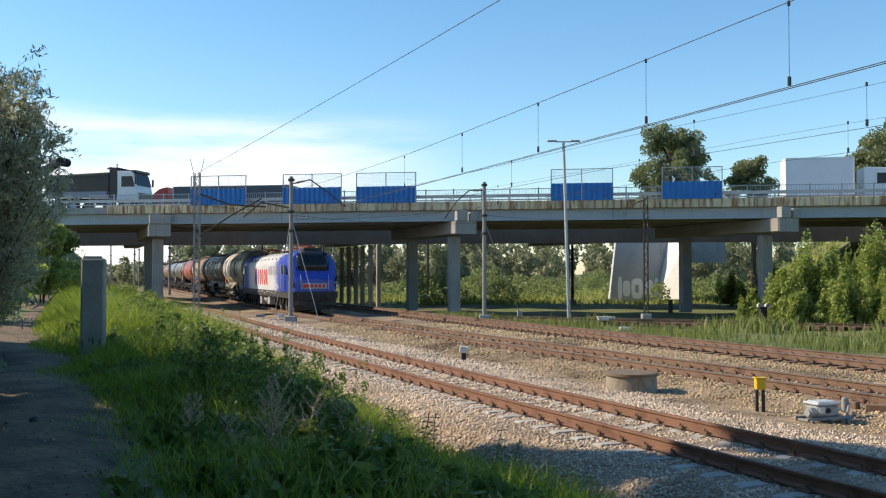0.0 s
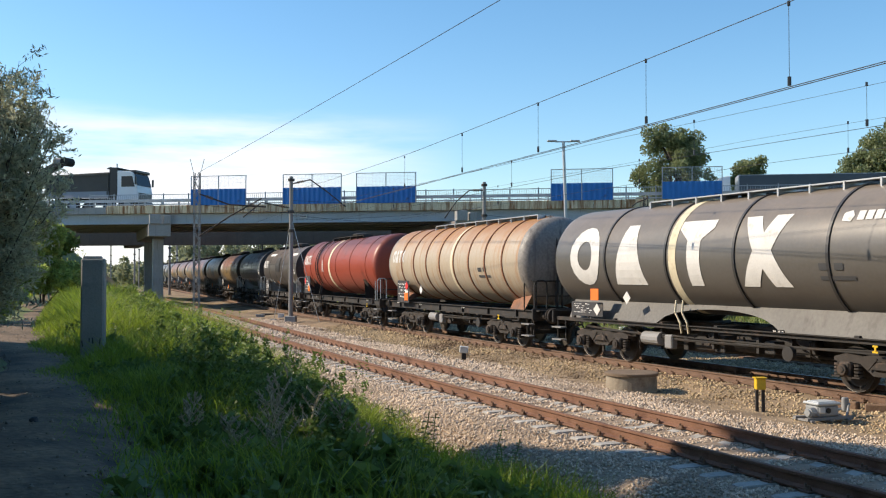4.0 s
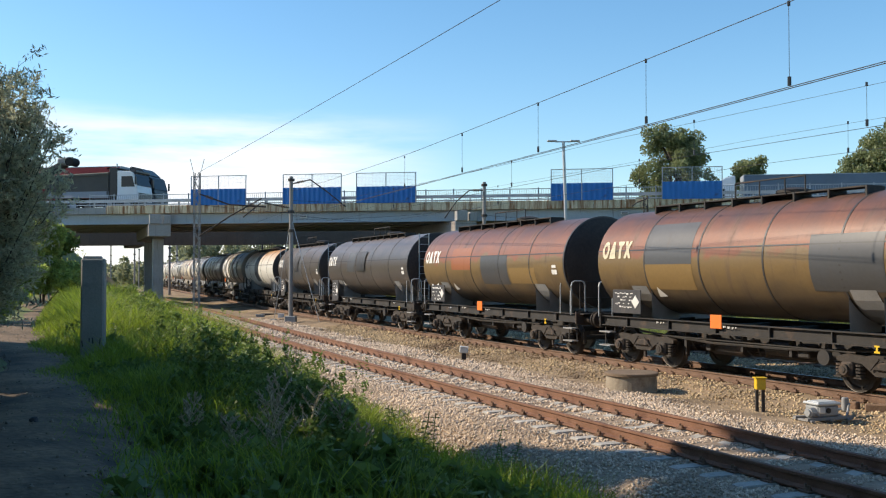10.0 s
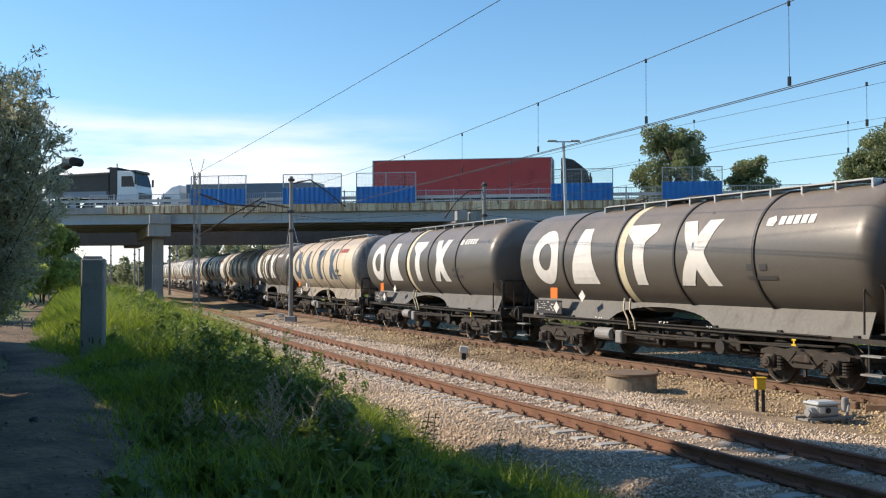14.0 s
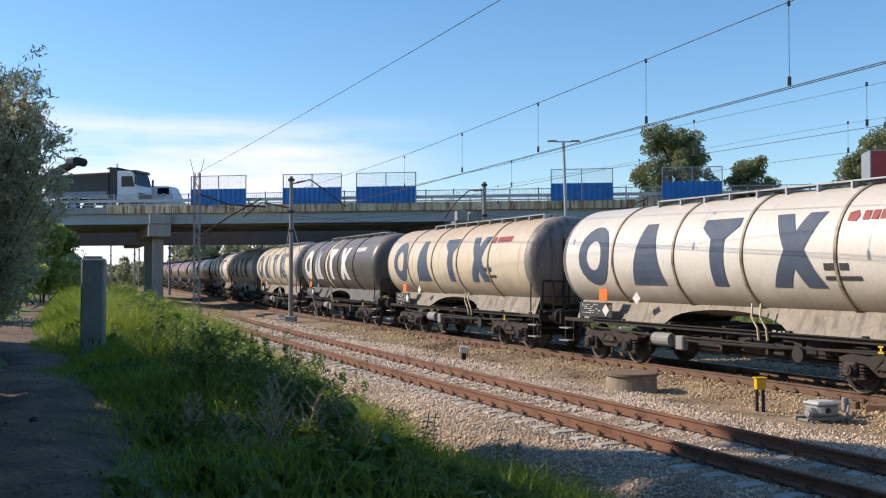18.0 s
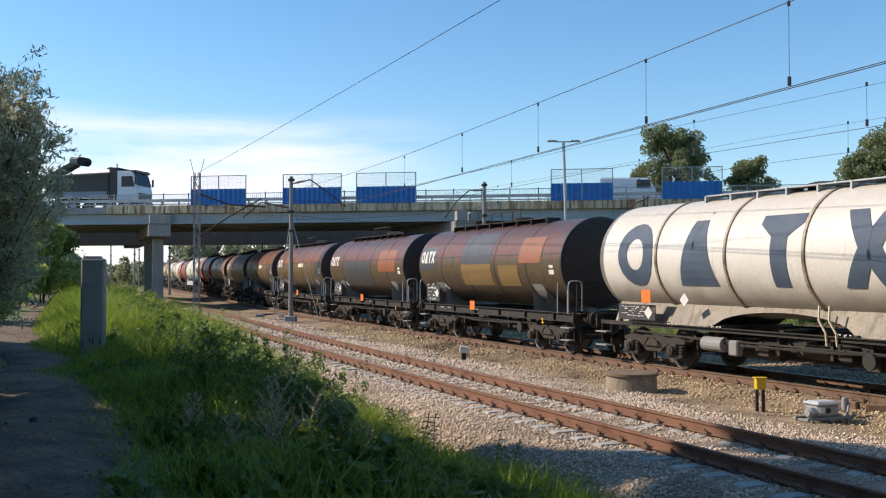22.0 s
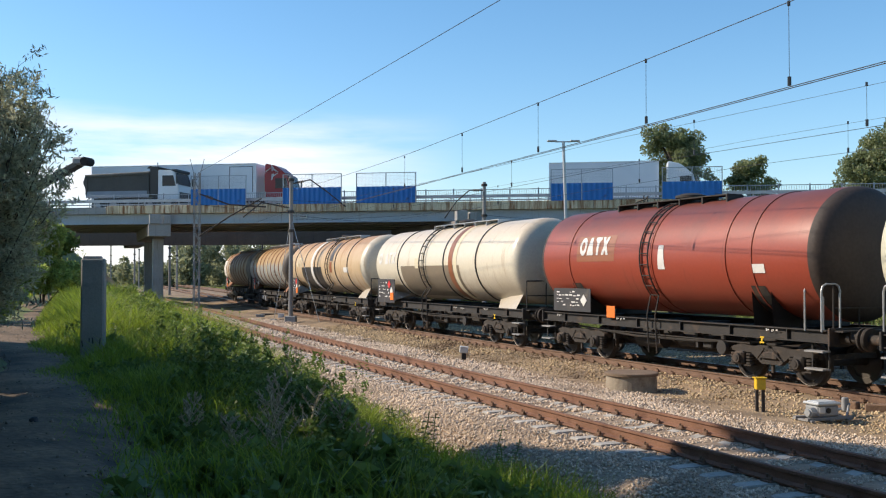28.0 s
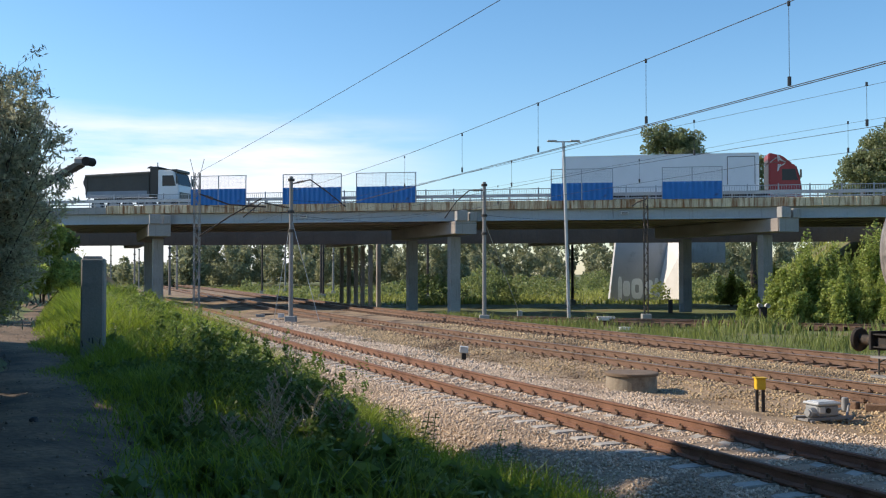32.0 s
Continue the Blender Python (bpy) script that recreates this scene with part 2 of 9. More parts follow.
def land(xs, ys):
    """Height of the soil; the stone bed lies on it."""
    ds, dm = signed(SIDE, xs, ys), signed(MAIN, xs, ys)
    z = np.interp(ds, [-400, 1.6, 2.7, 3.6, 6.5, 8.5, 11, 30], [-0.42, -0.42, -0.52, -0.2, 0.5, 0.72, 0.8, 1.2])
    far = np.interp(dm, [-400, -60, -9.5, -8.0, -7.0], [-0.6, -0.6, -0.75, -0.62, -0.45])
    z = np.where(dm < -7.0, far, z)
    # embankment of the road to the right of the underpass
    u = (xs - 1.39) * 0.9836 - (ys - 68) * 0.1805
    v = (xs - 1.39) * 0.1805 + (ys - 68) * 0.9836
    bank = np.clip((u - 24.0) / 9.0, 0, 1) * np.clip((v + 13.0) / 11.0, 0, 1) * np.clip((60 - v) / 10, 0, 1)
    z = np.where(dm < -9, z + bank * 6.6, z)
    bank2 = np.clip((-50.0 - u) / 9.0, 0, 1) * np.clip((v + 6.0) / 8.0, 0, 1) * np.clip((60 - v) / 10, 0, 1)
    z = np.where(ds > 4, z + bank2 * 5.8, z)
    wob = 0.05 * np.sin(xs * 0.9 + 1.3 * np.sin(ys * 0.31)) + 0.04 * np.sin(ys * 1.1 + xs * 0.35)
    return z + wob * np.where((ds > 2.8) | (dm < -8.5), 1, 0)


def spread(lo, hi, fine_lo, fine_hi, step):
    a = list(np.arange(fine_lo, fine_hi + 0.01, step))
    x, d = fine_lo, step
    left = []
    while x > lo:
        d *= 1.22
        x -= d
        left.append(x)
    x, d = fine_hi, step
    right = []
    while x < hi:
        d *= 1.22
        x += d
        right.append(x)
    return np.array(left[::-1] + a + right)


gx, gy = spread(-2500, 2500, -32, 34, 0.6), spread(-600, 3000, -4, 84, 0.6)
GX, GY = np.meshgrid(gx, gy, indexing="ij")
gz = land(GX.ravel(), GY.ravel())
nx, ny = len(gx), len(gy)
idx = np.arange(nx * ny).reshape(nx, ny)
quads = np.stack([idx[:-1, :-1], idx[1:, :-1], idx[1:, 1:], idx[:-1, 1:]], -1).reshape(-1, 4)
ground = soup("ground", np.stack([GX.ravel(), GY.ravel(), gz], 1).tolist(), quads.tolist(), M_EARTH, smooth=True)
tagged(ground, "dry earth and short grass beside the railway", "ground", kind="structure")


def strip(name, rows, material):
    """A sheet through rows of points."""
    n = len(rows[0])
    verts = [p for r in rows for p in r]
    faces = [(i * n + j, i * n + j + 1, (i + 1) * n + j + 1, (i + 1) * n + j) for i in range(len(rows) - 1) for j in range(n - 1)]
    return soup(name, verts, faces, material, smooth=True)


# stone bed of the three tracks
rows = []
for s in list(np.arange(-160, -60, 5.0)) + list(np.arange(-60, 24, 0.5)) + list(np.arange(24, 80, 5.0)):
    r = []
    for d, z in ((2.75, -0.56), (2.1, -0.2), (1.75, -0.12), (1.25, -0.10), (-1.25, -0.10), (-1.8, -0.14)):
        x, y, a = at(SIDE, s, d)
        r.append((x, y, z + 0.02 * noise.noise((x * 2, y * 2, 0))))
    m = s + 8.0
    for d, z in ((2.6, -0.30), (1.7, -0.20), (1.25, -0.19), (-1.25, -0.19), (-2.6, -0.22), (-4.0, -0.19), (-6.5, -0.19), (-7.1, -0.22), (-8.2, -0.78)):
        x, y, a = at(MAIN, m, d)
        r.append((x, y, z + 0.02 * noise.noise((x * 2, y * 2, 0))))
    rows.append(r)
ballast = strip("ballast_bed", rows, [M_BALLAST, M_BALLAST_OLD])
ballast.data.polygons.foreach_set("material_index", [1 if f % 14 >= 5 else 0 for f in range(len(ballast.data.polygons))])
tagged(ballast, "pale crushed-stone bed under three railway tracks", "ballast", kind="structure")

# trodden path
rows = []
for s in np.arange(-75, 14, 0.8):
    r = []
    for d in (7.9, 8.25, 8.6, 8.95, 9.3, 9.7):
        x, y, a = at(SIDE, s, d + 0.35 * math.sin(s * 0.23) + 0.2 * math.sin(s * 0.71))
        r.append((x, y))
    z = land(np.array([p[0] for p in r]), np.array([p[1] for p in r]))
    rows.append([(p[0], p[1], float(h) + (0.035 if 0 < j < 5 else -0.05)) for j, (p, h) in enumerate(zip(r, z))])
path = strip("dirt_path", rows, M_PATH)
tagged(path, "narrow trodden path of pale sandy earth", "path", kind="structure")

# ---------------------------------------------------------------- tracks
RAIL_PROF = [(-0.07, -0.17), (0.07, -0.17), (0.07, -0.155), (0.012, -0.13), (0.012, -0.045), (0.036, -0.035), (0.036, -0.004), (0.028, 0), (-0.028, 0),
             (-0.036, -0.004), (-0.036, -0.035), (-0.012, -0.045), (-0.012, -0.13), (-0.07, -0.155)]


def rail(name, line, off, z, s0, s1, parent, step=1.5):
    n = len(RAIL_PROF)
    verts, faces = [], []
    ss = np.arange(s0, s1 + 0.01, step)
    for s in ss:
        for d, h in RAIL_PROF:
            x, y, a = at(line, s, off - d)
            verts.append((x, y, z + h))
    for i in range(len(ss) - 1):
        for j in range(n):
            k = (j + 1) % n
            faces.append((i * n + j, i * n + k, (i + 1) * n + k, (i + 1) * n + j))
    ob = soup(name, verts, faces, [M_RAIL if line is SIDE else M_RAIL_MAIN, M_RAIL if line is SIDE else M_RAILTOP], parent)
    mi = [1 if (f % n) in (6, 7, 8) else 0 for f in range(len(faces))]
    ob.data.polygons.foreach_set("material_index", mi)
    return ob


def sleeper_mesh(kind):
    bm = bmesh.new()
    if kind == "concrete":
        prof = [(-1.3, -0.19, 0.10), (-1.25, -0.175, 0.10), (-0.55, -0.175, 0.10), (-0.35, -0.205, 0.085), (0.35, -0.205, 0.085), (0.55, -0.175, 0.10), (1.25, -0.175, 0.10), (1.3, -0.19, 0.10)]
    else:
        prof = [(-1.28, -0.185, 0.12), (1.28, -0.185, 0.12)]
    prev = None
    for y, zt, hw in prof:
        ring = [bm.verts.new(p) for p in ((-hw - 0.03, y, -0.36), (-hw, y, zt), (hw, y, zt), (hw + 0.03, y, -0.36))]
        if prev:
            for a in range(3):
                bm.faces.new((prev[a], prev[a + 1], ring[a + 1], ring[a]))
        else:
            bm.faces.new(ring)
        prev = ring
    bm.faces.new(prev[::-1])
    bmesh.ops.recalc_face_normals(bm, faces=bm.faces)
    me = bpy.data.meshes.new("sleeper")
    bm.to_mesh(me)
    bm.free()
    me.materials.append(M_SLEEPER if kind == "concrete" else M_SLEEPER_OLD)
    return me


def clip_mesh():
    """The fastening on each side of a rail's foot."""
    bm = bmesh.new()
    box(bm, 0, 0, -0.165, 0.16, 0.32, 0.016)
    for q in (-1, 1):
        box(bm, 0, q * 0.095, -0.145, 0.10, 0.05, 0.04, bev=0.008)
        rod(bm, (-0.02, q * 0.10, -0.13), (-0.02, q * 0.10, -0.085), 0.016, 6)
        rod(bm, (0.03, q * 0.10, -0.13), (0.03, q * 0.10, -0.10), 0.022, 6)
    me = bpy.data.meshes.new("rail_clip")
    bm.to_mesh(me)
    bm.free()
    me.materials.append(M_RAIL_MAIN)
    return me


CLIP = clip_mesh()


def track(name, label, line, off, z, s0, s1, kind, near):
    root = empty(name)
    tagged(root, label, "railway track", kind="structure")
    for q in (0.7525, -0.7525):
        rail("rail", line, off + q, z, s0, s1, root)
    sm = sleeper_mesh(kind)
    far_v, far_f = [], []
    base = [tuple(v.co) for v in sm.vertices]
    bf = [tuple(p.vertices) for p in sm.polygons]
    k = 0
    for s in np.arange(s0 + 0.15, s1, 0.6):
        m = pose_at(line, float(s), off, z)
        if near[0] < s < near[1]:
            ob = new("sleeper", sm)
            ob.parent = root
            ob.matrix_basis = m @ pose(0, 0, random.uniform(-0.008, 0.004), 0, 0, random.uniform(-0.6, 0.6))
            for q in (0.7525, -0.7525):
                c = new("rail_clip", CLIP)
                c.parent = root
                c.matrix_basis = m @ Matrix.Translation((0, q, 0))
        else:
            far_f += [tuple(i + len(far_v) for i in f) for f in bf]
            far_v += [tuple(m @ Vector(v)) for v in base]
    rest = soup("sleepers_far", far_v, far_f, sm.materials[0], root)
    tagged(rest, kind="stuff")
    return root


siding = track("track_1", "siding with rusty rails on pale concrete sleepers", SIDE, 0, SIDE_Z, -120, 30, "concrete", (-42, 4))
main_near = track("track_2", "main line track with brown rails and sleepers", MAIN, 0, 0, -420, 60, "old", (-34, 4))
main_far = track("track_3", "second main line track with brown rails and sleepers", MAIN, SECOND_OFF, 0.05, -420, 60, "old", (-38, 2))

# ---------------------------------------------------------------- road bridge
BRIDGE = pose(1.39, 68.0, 0, 0, 0, -10.4)


def deck_u(px):
    """Place along the bridge of a bearing given as a picture column."""
    a = (px - 784) / 1756
    return (68 * a - 1.39) / (0.9836 + 0.1805 * a)


bridge = empty("road_bridge", BRIDGE)
tagged(bridge, "wide concrete road bridge on columns over the railway", "bridge", kind="structure")
bm = bmesh.new()
box(bm, 0, 6.6, 6.865, 260, 13.0, 0.27)
box(bm, 0, 26.2, 6.865, 260, 14.6, 0.27)
part("deck", bm, M_SOFFIT, bridge)
bm = bmesh.new()
box(bm, 0, 0.42, 6.34, 150, 0.24, 0.76)
box(bm, 0, 0.32, 6.0, 150, 0.5, 0.07)
part("outer_girder", bm, M_FASCIA, bridge, "grey painted outer girder with a pale lower flange")
gm = None
for k, v in enumerate((3.0, 6.1, 9.2, 12.3, 22.0, 25.1, 28.2, 31.3)):
    if gm is None:
        bm = bmesh.new()
        box(bm, 0, 0, 6.35, 150, 0.45, 0.77)
        box(bm, 0, 0, 5.97, 150, 0.7, 0.1)
        gm = part("girder", bm, M_SOFFIT, bridge)
        gm.location.y = float(v)
    else:
        share("girder", gm, bridge, Matrix.Translation((0, float(v), 0)))
bm = bmesh.new()
box(bm, 0, 19.2, 5.9, 150, 0.5, 1.8)
part("far_girder", bm, mat("brown_girder", (0.20, 0.14, 0.105), 0.9, var=0.25, scale=0.7, fine=12, bump=0.2, stain=(0.12, 0.1, 0.09), stain_amt=0.3, streak=True), bridge, "deep brown girder of the second deck")
bm = bmesh.new()
box(bm, 0, 6.6, 7.02, 260, 12.4, 0.04)
box(bm, 0, 26.2, 7.02, 260, 14.2, 0.04)
part("road_surface", bm, mat("asphalt", (0.055, 0.055, 0.058), 0.9, var=0.2, scale=1, fine=30, bump=0.2), bridge)
# edge beam in cast lengths
bm = bmesh.new()
box(bm, 0, 0, 0, 1.02, 0.5, 0.58, bev=0.02)
eb = part("edge_block", bm, M_EDGE, bridge)
eb.location = (-26.0, 0.2, 7.02)
for k in range(1, 66):
    share("edge_block", eb, bridge, Matrix.Translation((-26.0 + k * 1.04, 0.2 + random.uniform(-0.008, 0.008), 7.02 + random.uniform(-0.008, 0.008))))
bm = bmesh.new()
box(bm, -60, 0.24, 6.98, 66.8, 0.45, 0.5)
part("edge_wing", bm, M_CONC, bridge, "plain grey concrete parapet end")
# columns and cross beams in rows along the tracks
row_way = Vector((-0.35, 0.937, 0)).normalized()
inv = BRIDGE.to_3x3().inverted()
rw = inv @ row_way
bm = bmesh.new()
box(bm, 0, 0, 2.2, 0.78, 0.62, 5.5, bev=0.04)
col0 = part("column", bm, M_CONC, bridge)
bm = bmesh.new()
box(bm, 0, 7.0, 5.5, 1.5, 14.4, 0.86, bev=0.03)
box(bm, 0, 30.0, 5.5, 1.5, 14.0, 0.86, bev=0.03)
cap0 = part("cross_beam", bm, M_SOFFIT, bridge)
bm = bmesh.new()
box(bm, -0.35, -0.3, 6.3, 0.75, 0.5, 0.7, bev=0.03)
box(bm, 0.5, -0.25, 6.25, 0.5, 0.45, 0.62, bev=0.03)
box(bm, 0, -0.33, 5.5, 1.56, 0.06, 0.9, bev=0.02)
bear0 = part("bearing_block", bm, M_CONC, bridge)
row_turn = math.atan2(-rw.x, rw.y)
for k, px in enumerate((283, 822, 1390)):
    u = deck_u(px)
    m = Matrix.Translation((u, -0.15, 0)) @ Matrix.Rotation(row_turn, 4, "Z")
    for j, lam in enumerate((2.0, 11.2)):
        mm = Matrix.Translation((u + rw.x * lam, rw.y * lam, 0)) @ Matrix.Rotation(row_turn, 4, "Z")
        if k + j == 0:
            col0.matrix_basis = mm
        else:
            share("column", col0, bridge, mm)
    if k == 1:
        bm = bmesh.new()
        box(bm, 0, 0, 2.2, 0.34, 0.34, 5.5, bev=0.02)
        thin = part("thin_column", bm, M_SOFFIT, bridge)
        for j, lam in enumerate((33.1, 30.4, 27.8, 25.5, 22.9, 20.4)):
            mm = Matrix.Translation((u + rw.x * lam, rw.y * lam, 0)) @ Matrix.Rotation(row_turn, 4, "Z")
            if j == 0:
                thin.matrix_basis = mm
            else:
                share("thin_column", thin, bridge, mm)
    if k == 0:
        cap0.matrix_basis, bear0.matrix_basis = m, m
    else:
        share("cross_beam", cap0, bridge, m)
        share("bearing_block", bear0, bridge, m)
# guard rail
bm = bmesh.new()
box(bm, 5, 0.75, 7.72, 150, 0.06, 0.22)
box(bm, 5, 0.75, 7.45, 150, 0.04, 0.08)
part("guard_rail", bm, M_GALV, bridge)
bm = bmesh.new()
box(bm, 0, 0, 0, 0.09, 0.12, 0.75)
gp = part("guard_post", bm, M_GALV, bridge)
gp.location = (-28, 0.84, 7.42)
for k in range(1, 46):
    share("guard_post", gp, bridge, Matrix.Translation((-28 + k * 1.35, 0.84, 7.42)))
# bar railing behind it
bm = bmesh.new()
box(bm, 0, 0, 0.55, 2.0, 0.05, 0.05)
box(bm, 0, 0, -0.4, 2.0, 0.05, 0.05)
for j in range(13):
    box(bm, -0.96 + j * 0.16, 0, 0.05, 0.022, 0.022, 0.9)
for q in (-0.99, 0.99):
    box(bm, q, 0, 0, 0.05, 0.05, 1.3)
rl = part("railing_panel", bm, M_GALV, bridge)
rl.location = (-28, 1.9, 7.72)
for k in range(1, 33):
    share("railing_panel", rl, bridge, Matrix.Translation((-28 + k * 2.0, 1.9, 7.72)))
# blue screens
for px0, px1 in ((338, 435), (501, 604), (631, 736), (976, 1085), (1173, 1279)):
    u0, u1 = deck_u(px0), deck_u(px1)
    w = u1 - u0
    scr = empty("blue_screen", BRIDGE @ Matrix.Translation(((u0 + u1) / 2, -0.12, 7.28)))
    tagged(scr, "blue corrugated metal screen with wire mesh above, on the bridge", "screen", "screens on the bridge")
    n = int(w / 0.09)
    verts, faces = [], []
    for i in range(n + 1):
        y = 0.035 if (i // 2) % 2 else -0.0
        x = -w / 2 + w * i / n
        verts += [(x, y, 0.0), (x, y, 1.16)]
    for i in range(n):
        faces.append((2 * i, 2 * i + 2, 2 * i + 3, 2 * i + 1))
    sheet = soup("sheet", verts, faces, M_BLUE, scr)
    sd = sheet.modifiers.new("thick", "SOLIDIFY")
    sd.thickness = 0.01
    bm = bmesh.new()
    for x in (-w / 2, 0, w / 2):
        box(bm, x, 0.06, 1.05, 0.06, 0.06, 2.1)
    box(bm, 0, 0.06, 2.1, w + 0.06, 0.05, 0.05)
    part("screen_frame", bm, M_GALV, scr)
    bm = bmesh.new()
    for i in range(int(w / 0.1)):
        box(bm, -w / 2 + 0.05 + i * 0.1, 0.06, 1.63, 0.007, 0.007, 0.94)
    for i in range(9):
        box(bm, 0, 0.06, 1.2 + i * 0.1, w, 0.007, 0.007)
    part("mesh_panel", bm, M_GALV, scr)
# ---------------------------------------------------------------- the train
CACHE = {}


def cached(key, make, materials):
    """A mesh that several wagons share."""
    if key not in CACHE:
        bm = bmesh.new()
        make(bm)
        me = bpy.data.meshes.new(key[0] if isinstance(key, tuple) else key)
        bm.to_mesh(me)
        bm.free()
        for m in (materials if isinstance(materials, (list, tuple)) else [materials]):
            me.materials.append(m)
        CACHE[key] = me
    return CACHE[key]


def put(name, me, parent, m=None, label=""):
    ob = new(name, me)
    ob.parent = parent
    if m is not None:
        ob.matrix_basis = m
    if label:
        ob["label"] = label
    return ob


def smooth_all(bm, angle=0.7):
    for f in bm.faces:
        f.smooth = True
    for e in bm.edges:
        if len(e.link_faces) == 2 and e.calc_face_angle(0) > angle:
            e.smooth = False


def make_wheel(r):
    def f(bm):
        revolve(bm, [(-0.07, 0.09), (-0.07, r * 0.34), (-0.03, r * 0.42), (-0.03, r * 0.76), (-0.065, r * 0.82), (-0.065, r * 0.985)], 32, "y")
        revolve(bm, [(-0.065, r * 0.985), (-0.07, r), (0.04, r), (0.045, r + 0.028), (0.07, r + 0.025), (0.07, r * 0.8), (0.03, r * 0.76), (0.03, 0.09)], 32, "y", mi=1)
        revolve(bm, [(-0.16, 0.09), (-0.16, 0.1), (-0.07, 0.1)], 16, "y", capped=True)
        smooth_all(bm)
    return f


def make_bogie(bm):
    """Side frames with axle boxes, coil springs, brake gear and a bolster."""
    for q in (-1, 1):
        y = q * 1.0
        top = [(-1.25, 0.70), (-0.95, 0.78), (-0.55, 0.74), (-0.35, 0.78), (0.35, 0.78), (0.55, 0.74), (0.95, 0.78), (1.25, 0.70)]
        low = [(-1.25, 0.62), (-0.95, 0.60), (-0.6, 0.60), (-0.28, 0.38), (0.28, 0.38), (0.6, 0.60), (0.95, 0.60), (1.25, 0.62)]
        va = [[bm.verts.new((x, y + w, z)) for x, z in top] + [bm.verts.new((x, y + w, z)) for x, z in low] for w in (-0.07, 0.07)]
        n = len(top)
        for i in range(n - 1):
            if i == 3:
                pass
            bm.faces.new((va[0][i], va[0][i + 1], va[0][n + i + 1], va[0][n + i]))
            bm.faces.new((va[1][i + 1], va[1][i], va[1][n + i], va[1][n + i + 1]))
            bm.faces.new((va[0][i + 1], va[0][i], va[1][i], va[1][i + 1]))
            bm.faces.new((va[0][n + i], va[0][n + i + 1], va[1][n + i + 1], va[1][n + i]))
        bm.faces.new((va[0][0], va[0][n], va[1][n], va[1][0]))
        bm.faces.new((va[0][n - 1], va[1][n - 1], va[1][2 * n - 1], va[0][2 * n - 1]))
        box(bm, 0, y - q * -0.08, 0.58, 0.5, 0.1, 0.16, bev=0.02)
        for x in (-0.9, 0.9):
            box(bm, x, y + q * 0.06, 0.47, 0.30, 0.26, 0.30, bev=0.04)
            rod(bm, (x, y + q * 0.18, 0.47), (x, y + q * 0.25, 0.47), 0.11, 12)
            rod(bm, (x, y + q * 0.25, 0.47), (x, y + q * 0.265, 0.47), 0.06, 8)
            for w in (-0.25, 0.25):
                for k in range(4):
                    rod(bm, (x + w, y + q * 0.04, 0.34 + k * 0.065), (x + w, y + q * 0.04, 0.38 + k * 0.065), 0.095, 10)
                box(bm, x + w, y + q * 0.04, 0.315, 0.2, 0.2, 0.03)
        rod(bm, (-0.35, y + q * 0.12, 0.5), (-0.12, y + q * 0.14, 0.72), 0.02, 6)
        rod(bm, (0.35, y + q * 0.12, 0.5), (0.12, y + q * 0.14, 0.72), 0.02, 6)
        box(bm, 0, y, 0.30, 0.07, 0.05, 0.2)
    box(bm, 0, 0, 0.66, 0.55, 2.0, 0.2)
    for x in (-1.22, 1.22):
        box(bm, x, 0, 0.62, 0.1, 1.9, 0.1)
    for x in (-0.42, 0.42, -1.4, 1.4):
        for q in (-0.75, 0.75):
            box(bm, x, q, 0.5, 0.06, 0.1, 0.35)
    for x in (-0.9, 0.9):
        rod(bm, (x, -1.05, 0.46), (x, 1.05, 0.46), 0.075, 10)


def make_buffer(bm):
    revolve(bm, [(-0.62, 0.12), (-0.58, 0.13), (-0.3, 0.125), (-0.3, 0.10), (-0.06, 0.10), (-0.06, 0.22), (-0.02, 0.24), (0.0, 0.235), (0.012, 0.0)], 20, "x")
    box(bm, -0.6, 0, 0, 0.04, 0.36, 0.36, bev=0.01)
    smooth_all(bm, 0.5)


def make_coupling(bm):
    box(bm, -0.45, 0, 0, 0.5, 0.09, 0.10)
    box(bm, -0.22, 0, 0.06, 0.08, 0.06, 0.16, bev=0.02)
    rod(bm, (-0.3, -0.09, -0.05), (-0.05, -0.09, -0.28), 0.025, 6)
    rod(bm, (-0.3, 0.09, -0.05), (-0.05, 0.09, -0.28), 0.025, 6)
    rod(bm, (-0.05, -0.1, -0.28), (-0.05, 0.1, -0.28), 0.03, 6)
    pts = [(-0.55, 0.35, -0.05), (-0.35, 0.36, -0.25), (-0.12, 0.33, -0.42), (0.0, 0.3, -0.46)]
    bar(bm, pts, 0.022)


